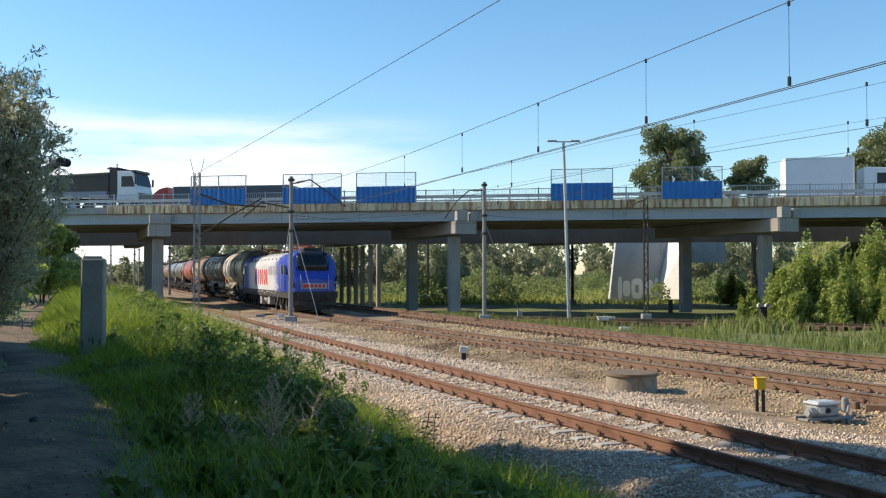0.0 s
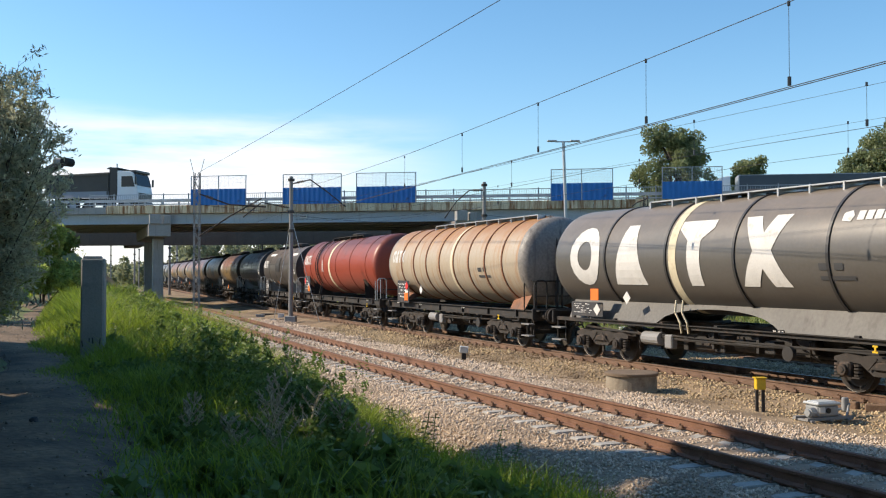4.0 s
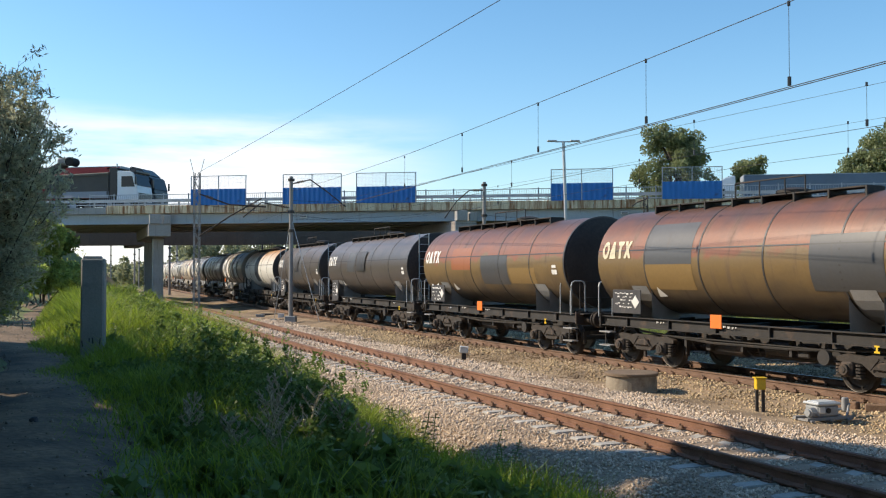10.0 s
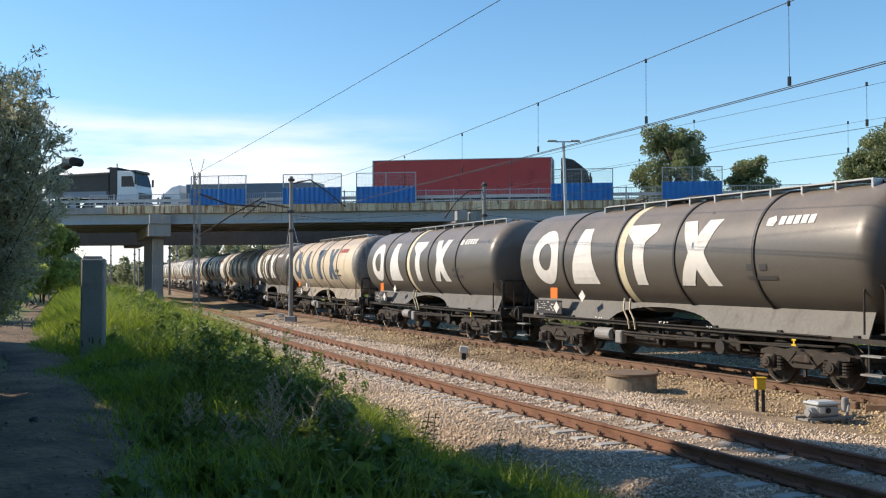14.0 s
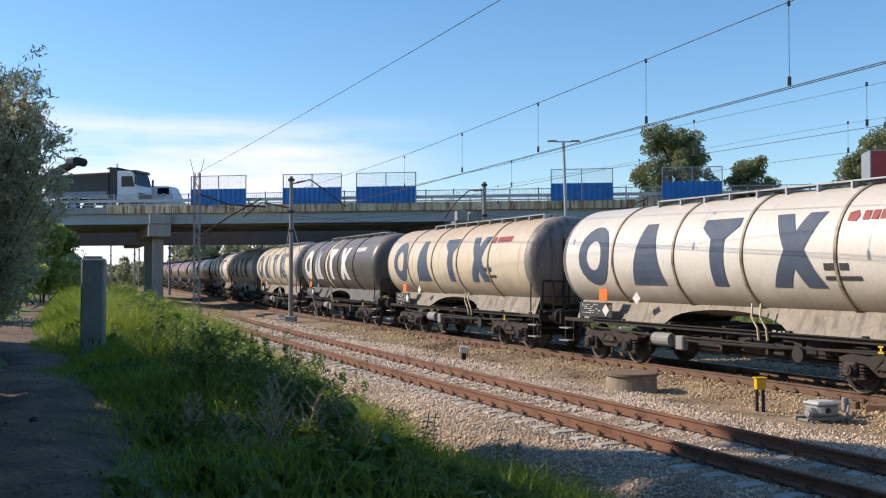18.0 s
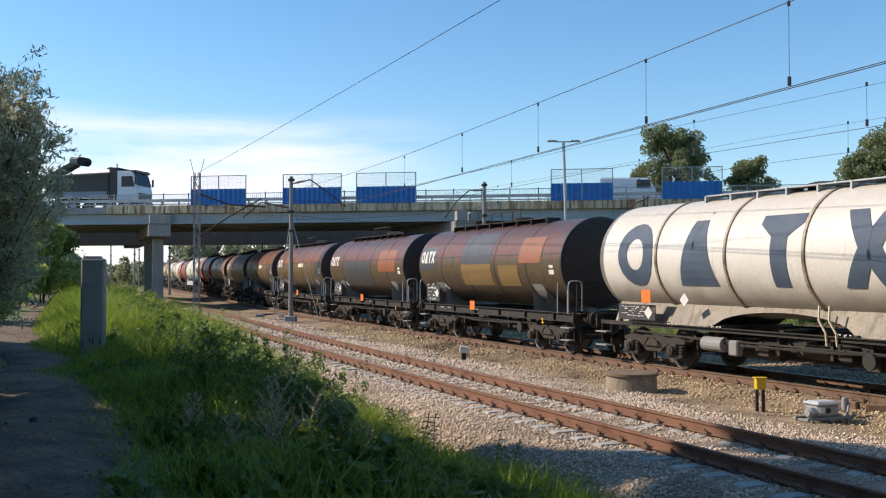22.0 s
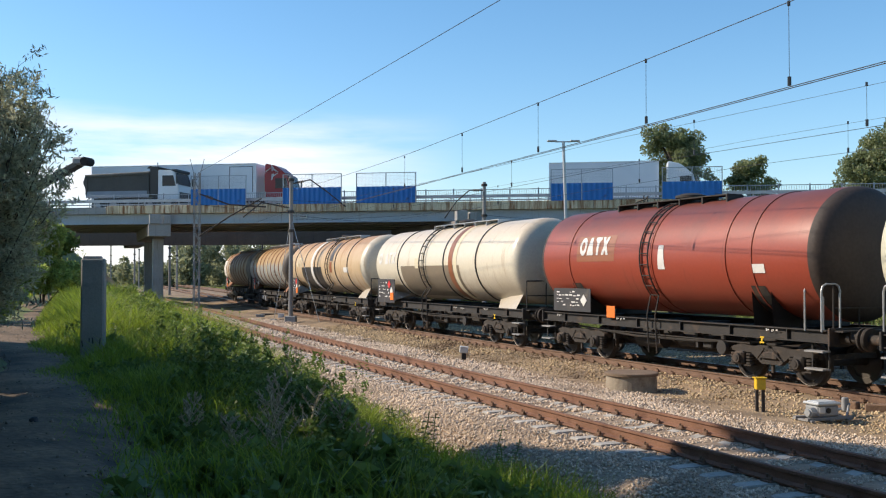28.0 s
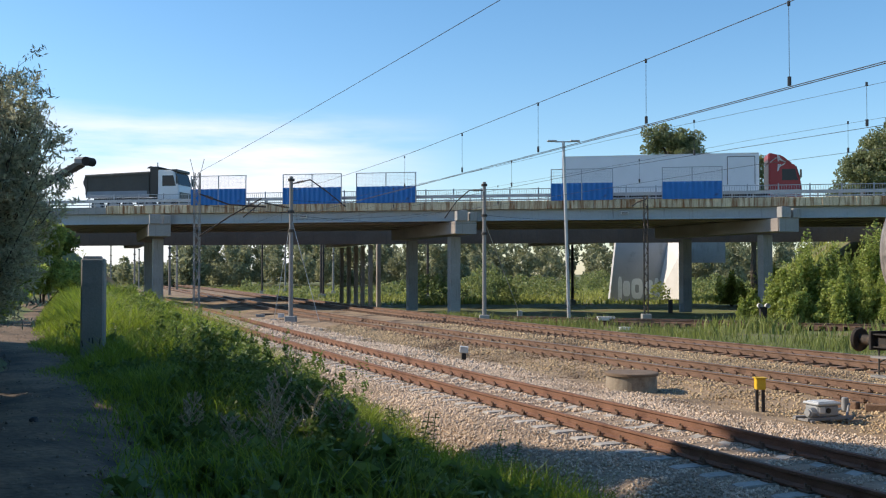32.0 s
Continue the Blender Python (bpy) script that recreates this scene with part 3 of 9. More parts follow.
def make_underframe(L, slim):
    def f(bm):
        h = L / 2 - 0.62
        for q in (-1, 1):
            y = q * 1.12
            if slim:
                box(bm, 0, y, 1.04, 2 * h, 0.05, 0.10)
                box(bm, 0, y + q * 0.04, 1.09, 2 * h - 3.0, 0.1, 0.02)
            else:
                box(bm, 0, y, 1.08, 2 * h, 0.03, 0.26)
                box(bm, 0, y + q * 0.04, 1.20, 2 * h, 0.1, 0.025)
                box(bm, 0, y + q * 0.04, 0.96, 2 * h, 0.1, 0.025)
            for k in range(0 if slim else 6):
                x = -h + 1.2 + k * (2 * h - 2.4) / 5
                box(bm, x, y + q * 0.045, 1.08, 0.03, 0.08, 0.22)
        for x in (-h, h):
            box(bm, x, 0, 1.08, 0.06, 2.5, 0.36, bev=0.01)
        for k in range(7):
            box(bm, -h + 0.9 + k * (2 * h - 1.8) / 6, 0, 1.06, 0.12, 2.2, 0.16)
        box(bm, 0, 0, 1.02, 2 * h, 0.35, 0.22)
        # brake pans and pipe runs hang along the middle, filled in to imitate shade
        box(bm, 0, 0.25, 0.74, h * 1.05, 0.7, 0.36, bev=0.03)
        rod(bm, (-h * 0.6, -0.15, 0.48), (h * 0.6, -0.15, 0.48), 0.07, 8)
        rod(bm, (-h * 0.6, 0.5, 0.44), (h * 0.6, 0.5, 0.44), 0.09, 8)
        # brake reservoir, rods and linkage below
        rod(bm, (-1.6, -0.55, 0.62), (-0.5, -0.55, 0.62), 0.2, 14)
        rod(bm, (0.4, -0.75, 0.7), (1.1, -0.75, 0.7), 0.15, 12)
        box(bm, 1.6, -0.8, 0.72, 0.35, 0.3, 0.3, bev=0.03)
        rod(bm, (-h + 2.8, -0.3, 0.55), (h - 2.8, -0.3, 0.55), 0.03, 6)
        rod(bm, (-h + 2.8, 0.3, 0.55), (h - 2.8, 0.3, 0.55), 0.03, 6)
        rod(bm, (-h + 2.5, -1.02, 0.8), (h - 2.5, -1.02, 0.8), 0.025, 6)
        for x in (-2.2, -0.2, 1.3, 2.3):
            box(bm, x, -0.95, 0.78, 0.08, 0.12, 0.4)
        rod(bm, (2.4, -1.1, 0.66), (2.4, -1.2, 0.66), 0.16, 14)
        rnd = random.Random(int(L * 10))
        for k in range(9):
            x = -2.9 + k * 0.72 + rnd.uniform(-0.15, 0.15)
            box(bm, x, rnd.choice((-0.7, -0.2, 0.3)), rnd.uniform(0.62, 0.8), rnd.uniform(0.12, 0.4), rnd.uniform(0.2, 0.5), rnd.uniform(0.2, 0.42), bev=0.02)
            rod(bm, (x, -0.9, 0.9), (x + rnd.uniform(-0.5, 0.5), -0.6, 0.48), 0.025, 5)
        bar(bm, [(-h + 1.5, -1.0, 0.86), (-1.2, -1.02, 0.72), (1.2, -1.02, 0.74), (h - 1.5, -1.0, 0.88)], 0.03, 5)
    return f


def make_steps(bm):
    """Two treads below a corner, hung on flat bars."""
    for z in (0.42, 0.78):
        box(bm, 0, 0, z, 0.5, 0.22, 0.035, mi=1)
    for x in (-0.22, 0.22):
        box(bm, x, 0.09, 0.68, 0.03, 0.02, 0.62)


def make_hoop_rail(bm):
    """A bent white grab rail that stands on the frame's corner."""
    r = 0.022
    pts = [(-0.2, 0, 1.18), (-0.2, 0, 2.0), (-0.17, 0, 2.1), (-0.1, 0, 2.14), (0.1, 0, 2.14), (0.17, 0, 2.1), (0.2, 0, 2.0), (0.2, 0, 1.18)]
    bar(bm, pts, r, 8)


def make_platform_rail(bm):
    """Guard rails across the end platform."""
    for y in (-1.05, -0.35, 0.35, 1.05):
        rod(bm, (0, y, 1.18), (0, y, 2.12), 0.02, 6)
    rod(bm, (0, -1.05, 2.12), (0, 1.05, 2.12), 0.022, 6)
    rod(bm, (0, -1.05, 1.65), (0, 1.05, 1.65), 0.018, 6)
    box(bm, 0.1, 0, 1.2, 0.5, 2.3, 0.03)


def tank_profile(half, r, kind):
    if kind == "flat":
        return [(-half - 0.12, 0.0), (-half - 0.12, r * 0.5), (-half - 0.08, r * 0.86), (-half - 0.03, r * 0.965), (-half + 0.03, r), (half - 0.03, r), (half + 0.03, r * 0.965), (half + 0.08, r * 0.86), (half + 0.12, r * 0.5), (half + 0.12, 0.0)]
    out = []
    d = 0.55 if kind == "round" else 0.42
    for i in range(9):
        t = math.pi / 2 * i / 8
        out.append((-half - d + d + (-d) * math.cos(t) ** 0.75 if i < 8 else -half, r * math.sin(t) ** 0.62 if i else 0.0))
    return out + [(-u, q) for u, q in out[::-1]]


def make_tank(half, r, zc, kind):
    def f(bm):
        prof = tank_profile(half, r, kind)
        # short steps along the barrel
        full = []
        for (u0, r0), (u1, r1) in zip(prof[:-1], prof[1:]):
            n = max(1, int((u1 - u0) / 1.0))
            for k in range(n):
                full.append((u0 + (u1 - u0) * k / n, r0 + (r1 - r0) * k / n))
        full.append(prof[-1])
        revolve(bm, full, 56, "x", (0, 0, zc))
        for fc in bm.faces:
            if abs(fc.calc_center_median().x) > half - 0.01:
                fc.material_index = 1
        smooth_all(bm, 0.45)
    return f


def make_ring(r, zc, w, t):
    def f(bm):
        revolve(bm, [(-w / 2, r - 0.01), (-w / 2, r + t), (w / 2, r + t), (w / 2, r - 0.01)], 56, "x", (0, 0, zc))
    return f


def patch(x0, x1, a0, a1, r, zc, lift=0.006, seg=None):
    """A curved sheet on the tank's near side; angles in degrees from level, up positive."""
    bm = bmesh.new()
    n = max(2, int(abs(a1 - a0) / 5))
    nx_ = max(1, int(abs(x1 - x0) / 1.0))
    g = []
    for i in range(n + 1):
        a = radians(a0 + (a1 - a0) * i / n)
        g.append([bm.verts.new((x0 + (x1 - x0) * j / nx_, -(r + lift) * math.cos(a), zc + (r + lift) * math.sin(a))) for j in range(nx_ + 1)])
    for i in range(n):
        for j in range(nx_):
            f = bm.faces.new((g[i][j], g[i][j + 1], g[i + 1][j + 1], g[i + 1][j]))
            f.smooth = True
    return bm


def bent(bm, polys, x0, h0, sx, sz, r, zc, lift):
    """Flat shapes, given in the plane (0..1), cut to small faces and laid round the tank's near side."""
    for poly in polys:
        vs = [bm.verts.new((x0 + px * sx, 0, pz)) for px, pz in poly]
        bm.faces.new(vs)
    bmesh.ops.remove_doubles(bm, verts=bm.verts, dist=1e-4)
    bmesh.ops.triangulate(bm, faces=bm.faces)
    for _ in range(3 if sz > 0.8 else 2):
        bmesh.ops.subdivide_edges(bm, edges=bm.edges[:], cuts=1, use_grid_fill=False)
        bmesh.ops.triangulate(bm, faces=bm.faces[:])
    for v in bm.verts:
        a = (h0 + v.co.z * sz) / r
        v.co = Vector((v.co.x, -(r + lift) * math.cos(a), zc + (r + lift) * math.sin(a)))
    bmesh.ops.recalc_face_normals(bm, faces=bm.faces)


RING = [[(0.5 + a * math.cos(t0), 0.5 + a * math.sin(t0)), (0.5 + a * math.cos(t1), 0.5 + a * math.sin(t1)), (0.5 + b * math.cos(t1), 0.5 + b * math.sin(t1)), (0.5 + b * math.cos(t0), 0.5 + b * math.sin(t0))]
        for a, b in ((0.52, 0.25),) for t0, t1 in ((radians(18 * k), radians(18 + 18 * k)) for k in range(20))]
WEDGE = [[(0.02, 0), (0.98, 0), (0.66, 1), (0.34, 1)]]
PILLAR = [[(0.34, 0), (0.66, 0), (0.67, 0.68), (0.94, 0.86), (0.94, 1), (0.06, 1), (0.06, 0.86), (0.33, 0.68)]]
HOURGLASS = [[(0, 0), (0.34, 0), (0.5, 0.26), (0.68, 0), (1.04, 0), (0.70, 0.5), (1.0, 1), (0.66, 1), (0.5, 0.74), (0.34, 1), (0, 1), (0.30, 0.5)]]


def emblem(tank, xs, w, h0, sz, r, zc, material):
    """Bold plain shapes in a row, in place of the owner's mark."""
    for x, name, shape in zip(xs, ("ring", "wedge", "pillar", "hourglass"), (RING, WEDGE, PILLAR, HOURGLASS)):
        me = cached(("emblem_" + name, w, h0, sz, r, material.name), lambda bm: bent(bm, shape, 0, h0, w, sz, r, zc, 0.012), material)
        put("mark_shape", me, tank, Matrix.Translation((x, 0, 0)))


def make_bars(n, seed, w, h):
    """Short white bars for writing too small to read, on a plate of w by h."""
    def f(bm):
        rnd = random.Random(seed)
        for k in range(n):
            z = h * (0.38 - 0.8 * k / n)
            x = -w * 0.44 + rnd.choice((0, 0, 0.12)) * w
            while x < w * 0.40:
                l = rnd.uniform(0.04, 0.13) * w
                if rnd.random() < 0.72:
                    box(bm, x + l / 2, -0.012, z + rnd.uniform(-0.1, 0.1) * h / n, l, 0.006, h * rnd.choice((0.16, 0.22, 0.34)) / n)
                x += l + w * 0.035
    return f


def make_catwalk(x0, x1, z, hump, rail_h):
    def f(bm):
        box(bm, (x0 + x1) / 2, -0.30, z, x1 - x0, 0.45, 0.03)
        n = max(2, int((x1 - x0) / 0.9))
        for k in range(n + 1):
            x = x0 + (x1 - x0) * k / n
            box(bm, x, -0.30, z - 0.1, 0.05, 0.5, 0.2)
        if rail_h:
            for x in (hump - 1.1, hump - 0.3, hump + 0.5, hump + 1.1):
                rod(bm, (x, -0.55, z), (x, -0.55, z + rail_h), 0.018, 6)
            rod(bm, (hump - 1.1, -0.55, z + rail_h), (hump + 1.1, -0.55, z + rail_h), 0.018, 6)
    return f


def make_hatch(bm):
    revolve(bm, [(-0.12, 0.34), (0.14, 0.34), (0.14, 0.40), (0.2, 0.40), (0.26, 0.2), (0.27, 0.0)], 20, "z")
    smooth_all(bm, 0.5)


def make_ladder(h, w=0.42):
    def f(bm):
        for x in (-w / 2, w / 2):
            rod(bm, (x, 0, 0), (x, 0, h), 0.022, 6)
        n = int(h / 0.3)
        for k in range(n):
            rod(bm, (-w / 2, 0, 0.15 + k * 0.3), (w / 2, 0, 0.15 + k * 0.3), 0.014, 6)
    return f


def make_saddle(r, zc, w):
    def f(bm):
        """A cradle plate that spreads from the frame up round the barrel."""
        for q in (-1, 1):
            prev = None
            for i in range(7):
                a = radians(-90 + 62 * i / 6)
                y = q * (r + 0.015) * math.cos(a)
                z = zc + (r + 0.015) * math.sin(a)
                wid = w * (1.0 - 0.25 * i / 6)
                ring = [bm.verts.new((-wid / 2, y, z)), bm.verts.new((wid / 2, y, z))]
                if prev:
                    bm.faces.new((prev[0], prev[1], ring[1], ring[0]))
                prev = ring
            for x in (-w / 2, w / 2):
                a1, a2 = radians(-80), radians(-34)
                pts = [(x, q * 0.25, 1.18), (x, q * 1.1, 1.18), (x, q * r * math.cos(a2), zc + r * math.sin(a2)), (x, q * r * math.cos(radians(-55)), zc + r * math.sin(radians(-55))), (x, q * r * math.cos(a1), zc + r * math.sin(a1))]
                bm.faces.new([bm.verts.new(p) for p in pts])
        bmesh.ops.recalc_face_normals(bm, faces=bm.faces)
    return f


def make_side_skirt(r, zc, x_from):
    def f(bm):
        """Sloping cradle under the tank's end, from the barrel down to the frame; x runs inwards."""
        for q in (-1, 1):
            up = [(0.0, -50), (x_from * 0.5, -55), (x_from, -64)]
            lo = [(0.1, 1.2), (x_from * 0.35, 1.2), (x_from * 0.62, 1.2)]
            a = [bm.verts.new((x, q * r * math.cos(radians(g)), zc + r * math.sin(radians(g)))) for x, g in up]
            b = [bm.verts.new((x, q * 1.13, z)) for x, z in lo]
            for k in range(2):
                bm.faces.new((a[k], a[k + 1], b[k + 1], b[k]))
        bmesh.ops.recalc_face_normals(bm, faces=bm.faces)
    return f


def make_arched_skirt(half, r, zc):
    def f(bm):
        """Side plates under a frameless barrel, cut away in a long flat arch between the bogies."""
        n = 44
        for q in (-1, 1):
            rows = []
            for k in range(n + 1):
                x = -half + 2 * half * k / n
                u = (x + 0.2) / 2.1
                low = 1.08 + (0.42 * math.sqrt(1 - u * u) if abs(u) < 1 else 0.0)
                y = 0.86 + 0.19 * (1.60 - low) / 0.52
                rows.append([bm.verts.new(p) for p in ((x, q * 0.84, 1.60), (x, q * y, low), (x, q * (y - 0.05), low))])
            for a, b in zip(rows, rows[1:]):
                for j in range(2):
                    bm.faces.new((a[j], b[j], b[j + 1], a[j + 1]))
            for a in (rows[0], rows[-1]):
                bm.faces.new((a[0], a[1], a[2]))
        bmesh.ops.recalc_face_normals(bm, faces=bm.faces)
    return f


def tank_mat(name, base, top, low, rust, rust_amt, rough=0.45, belt=None):
    """Weathered tank paint: own colours for crown, middle and belly by height, and stains that run down."""
    base, top, low, rust = (tuple(c * BASE_DIM for c in q) for q in (base, top, low, rust))
    belt = belt and tuple(c * BASE_DIM for c in belt)
    m = bpy.data.materials.new(name)
    m.use_nodes = True
    n, l = m.node_tree.nodes, m.node_tree.links
    b = n["Principled BSDF"]
    tc = n.new("ShaderNodeTexCoord")
    oi = n.new("ShaderNodeObjectInfo")
    off = n.new("ShaderNodeVectorMath")
    off.operation = "MULTIPLY_ADD"
    off.inputs[1].default_value = (1, 1, 1)
    sc = n.new("ShaderNodeVectorMath")
    sc.operation = "SCALE"
    sc.inputs[0].default_value = (37.0, 11.0, 0.0)
    l.new(oi.outputs["Random"], sc.inputs["Scale"])
    l.new(tc.outputs["Object"], off.inputs[0])
    l.new(sc.outputs["Vector"], off.inputs[2])
    sep = n.new("ShaderNodeSeparateXYZ")
    l.new(tc.outputs["Object"], sep.inputs["Vector"])
    wob = n.new("ShaderNodeTexNoise")
    wob.inputs["Scale"].default_value = 1.3
    wob.inputs["Detail"].default_value = 6
    l.new(off.outputs["Vector"], wob.inputs["Vector"])
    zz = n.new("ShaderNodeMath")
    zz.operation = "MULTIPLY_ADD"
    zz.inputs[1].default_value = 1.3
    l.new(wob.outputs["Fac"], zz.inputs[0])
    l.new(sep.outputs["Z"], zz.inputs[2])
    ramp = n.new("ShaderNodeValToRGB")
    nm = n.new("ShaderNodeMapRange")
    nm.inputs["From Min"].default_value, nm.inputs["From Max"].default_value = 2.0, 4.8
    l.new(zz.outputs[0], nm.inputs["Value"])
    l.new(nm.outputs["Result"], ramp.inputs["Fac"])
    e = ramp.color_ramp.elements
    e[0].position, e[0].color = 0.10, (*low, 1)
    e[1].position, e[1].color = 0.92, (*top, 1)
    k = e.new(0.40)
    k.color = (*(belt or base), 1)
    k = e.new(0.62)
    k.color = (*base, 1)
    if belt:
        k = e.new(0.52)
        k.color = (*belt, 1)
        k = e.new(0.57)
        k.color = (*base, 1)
    mp = n.new("ShaderNodeMapping")
    mp.inputs["Scale"].default_value = (2.6, 0.5, 0.35)
    l.new(off.outputs["Vector"], mp.inputs["Vector"])
    st = n.new("ShaderNodeTexNoise")
    st.inputs["Scale"].default_value = 1.4
    st.inputs["Detail"].default_value = 8
    st.inputs["Roughness"].default_value = 0.65
    l.new(mp.outputs["Vector"], st.inputs["Vector"])
    sr = n.new("ShaderNodeMapRange")
    sr.inputs["From Min"].default_value = 0.72 - 0.34 * rust_amt
    sr.inputs["From Max"].default_value = 0.92 - 0.30 * rust_amt
    sr.inputs["To Max"].default_value = 0.85
    l.new(st.outputs["Fac"], sr.inputs["Value"])
    mx = n.new("ShaderNodeMixRGB")
    mx.inputs["Color2"].default_value = (*rust, 1)
    l.new(sr.outputs["Result"], mx.inputs["Fac"])
    l.new(ramp.outputs["Color"], mx.inputs["Color1"])
    fine = n.new("ShaderNodeTexNoise")
    fine.inputs["Scale"].default_value = 14
    fine.inputs["Detail"].default_value = 4
    l.new(off.outputs["Vector"], fine.inputs["Vector"])
    fr = n.new("ShaderNodeMapRange")
    fr.inputs["From Min"].default_value, fr.inputs["From Max"].default_value = 0.3, 0.7
    fr.inputs["To Min"].default_value, fr.inputs["To Max"].default_value = 0.94, 1.05
    l.new(fine.outputs["Fac"], fr.inputs["Value"])
    mu = n.new("ShaderNodeMixRGB")
    mu.blend_type = "MULTIPLY"
    mu.inputs["Fac"].default_value = 1
    l.new(mx.outputs["Color"], mu.inputs["Color1"])
    l.new(fr.outputs["Result"], mu.inputs["Color2"])
    l.new(mu.outputs["Color"], b.inputs["Base Color"])
    rr = n.new("ShaderNodeMapRange")
    rr.inputs["To Min"].default_value, rr.inputs["To Max"].default_value = rough, 0.85
    l.new(sr.outputs["Result"], rr.inputs["Value"])
    l.new(rr.outputs["Result"], b.inputs["Roughness"])
    bp = n.new("ShaderNodeBump")
    bp.inputs["Strength"].default_value = 0.12
    bp.inputs["Distance"].default_value = 0.03
    l.new(wob.outputs["Fac"], bp.inputs["Height"])
    l.new(bp.outputs["Normal"], b.inputs["Normal"])
    return m


# near-black tank ends: shade on the end faces put into the colour
SHADED_END = mat("shaded_tank_end", (0.05, 0.036, 0.03), 0.7, var=0.4, scale=1.2, fine=14, bump=0.1, stain=(0.05, 0.04, 0.035), stain_amt=0.3)
M_HOOP = mat("dusty_cream_hoop", (0.46, 0.37, 0.26), 0.55, var=0.35, scale=1.2, fine=14, bump=0.1, stain=(0.10, 0.075, 0.055), stain_amt=0.55, stain_scale=0.8)
M_SKIRT = mat("dusty_grey_skirt", (0.13, 0.125, 0.115), 0.6, var=0.3, scale=1.2, fine=14, bump=0.1, stain=(0.07, 0.06, 0.055), stain_amt=0.35, streak=True)
M_SKIRT_PALE = mat("dusty_cream_skirt", (0.30, 0.26, 0.20), 0.6, var=0.35, scale=1.0, fine=14, bump=0.1, stain=(0.13, 0.10, 0.075), stain_amt=0.5, streak=True)
# long barrels' ends, brown and grey, with end-face shade painted in
M_BROWN_END = mat("brown_tank_end", (0.12, 0.095, 0.075), 0.65, var=0.35, scale=1.0, fine=14, bump=0.1, stain=(0.30, 0.18, 0.08), stain_amt=0.35, streak=True)
M_GREY_END = mat("shaded_grey_tank_end", (0.30, 0.275, 0.25), 0.5, var=0.35, scale=0.8, fine=14, bump=0.1, stain=(0.12, 0.11, 0.105), stain_amt=0.5, streak=True)
PAINT = {
    "cream": tank_mat("paint_cream", (0.82, 0.75, 0.60), (0.74, 0.63, 0.48), (0.58, 0.51, 0.40), (0.40, 0.25, 0.12), 0.46, 0.36),
    "cream_rust": tank_mat("paint_cream_rust", (0.78, 0.68, 0.51), (0.66, 0.51, 0.35), (0.50, 0.43, 0.33), (0.42, 0.24, 0.11), 0.46, 0.38),
    "tan_rust": tank_mat("paint_tan_rust", (0.66, 0.49, 0.30), (0.52, 0.30, 0.14), (0.48, 0.40, 0.30), (0.42, 0.19, 0.07), 0.55),
    "white": tank_mat("paint_white", (0.86, 0.83, 0.76), (0.76, 0.70, 0.60), (0.55, 0.51, 0.44), (0.42, 0.29, 0.17), 0.30, 0.34),
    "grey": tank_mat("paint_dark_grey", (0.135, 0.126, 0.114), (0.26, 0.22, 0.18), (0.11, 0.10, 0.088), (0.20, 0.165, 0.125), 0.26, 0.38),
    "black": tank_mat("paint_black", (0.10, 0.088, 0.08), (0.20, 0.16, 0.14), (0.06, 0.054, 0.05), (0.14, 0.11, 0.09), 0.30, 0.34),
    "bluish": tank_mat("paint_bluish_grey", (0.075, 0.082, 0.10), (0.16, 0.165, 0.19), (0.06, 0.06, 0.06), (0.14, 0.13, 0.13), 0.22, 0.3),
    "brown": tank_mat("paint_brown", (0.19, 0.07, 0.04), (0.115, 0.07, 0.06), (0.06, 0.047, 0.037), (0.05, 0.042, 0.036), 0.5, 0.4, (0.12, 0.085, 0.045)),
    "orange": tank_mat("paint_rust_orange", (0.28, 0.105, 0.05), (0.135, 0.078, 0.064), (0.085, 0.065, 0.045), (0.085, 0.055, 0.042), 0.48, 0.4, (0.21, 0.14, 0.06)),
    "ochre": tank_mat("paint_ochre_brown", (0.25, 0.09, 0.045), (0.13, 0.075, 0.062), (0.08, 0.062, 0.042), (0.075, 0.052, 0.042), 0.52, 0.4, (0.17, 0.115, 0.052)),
    "red": tank_mat("paint_oxide_red", (0.36, 0.062, 0.032), (0.19, 0.06, 0.045), (0.30, 0.065, 0.038), (0.15, 0.05, 0.04), 0.35),
    "ribbed": tank_mat("paint_ribbed_tan", (0.52, 0.43, 0.32), (0.46, 0.24, 0.10), (0.40, 0.34, 0.26), (0.44, 0.21, 0.08), 0.6),
    "ribbed_grey": tank_mat("paint_ribbed_grey", (0.50, 0.34, 0.18), (0.46, 0.26, 0.10), (0.30, 0.295, 0.27), (0.40, 0.22, 0.09), 0.42, 0.42, (0.37, 0.37, 0.345)),
    "pale": tank_mat("paint_pale_cream", (0.68, 0.66, 0.52), (0.72, 0.68, 0.50), (0.40, 0.43, 0.42), (0.5, 0.47, 0.38), 0.1),
    "white_rust": tank_mat("paint_white_rust_top", (0.72, 0.70, 0.64), (0.52, 0.25, 0.09), (0.62, 0.60, 0.54), (0.50, 0.30, 0.15), 0.3),
}
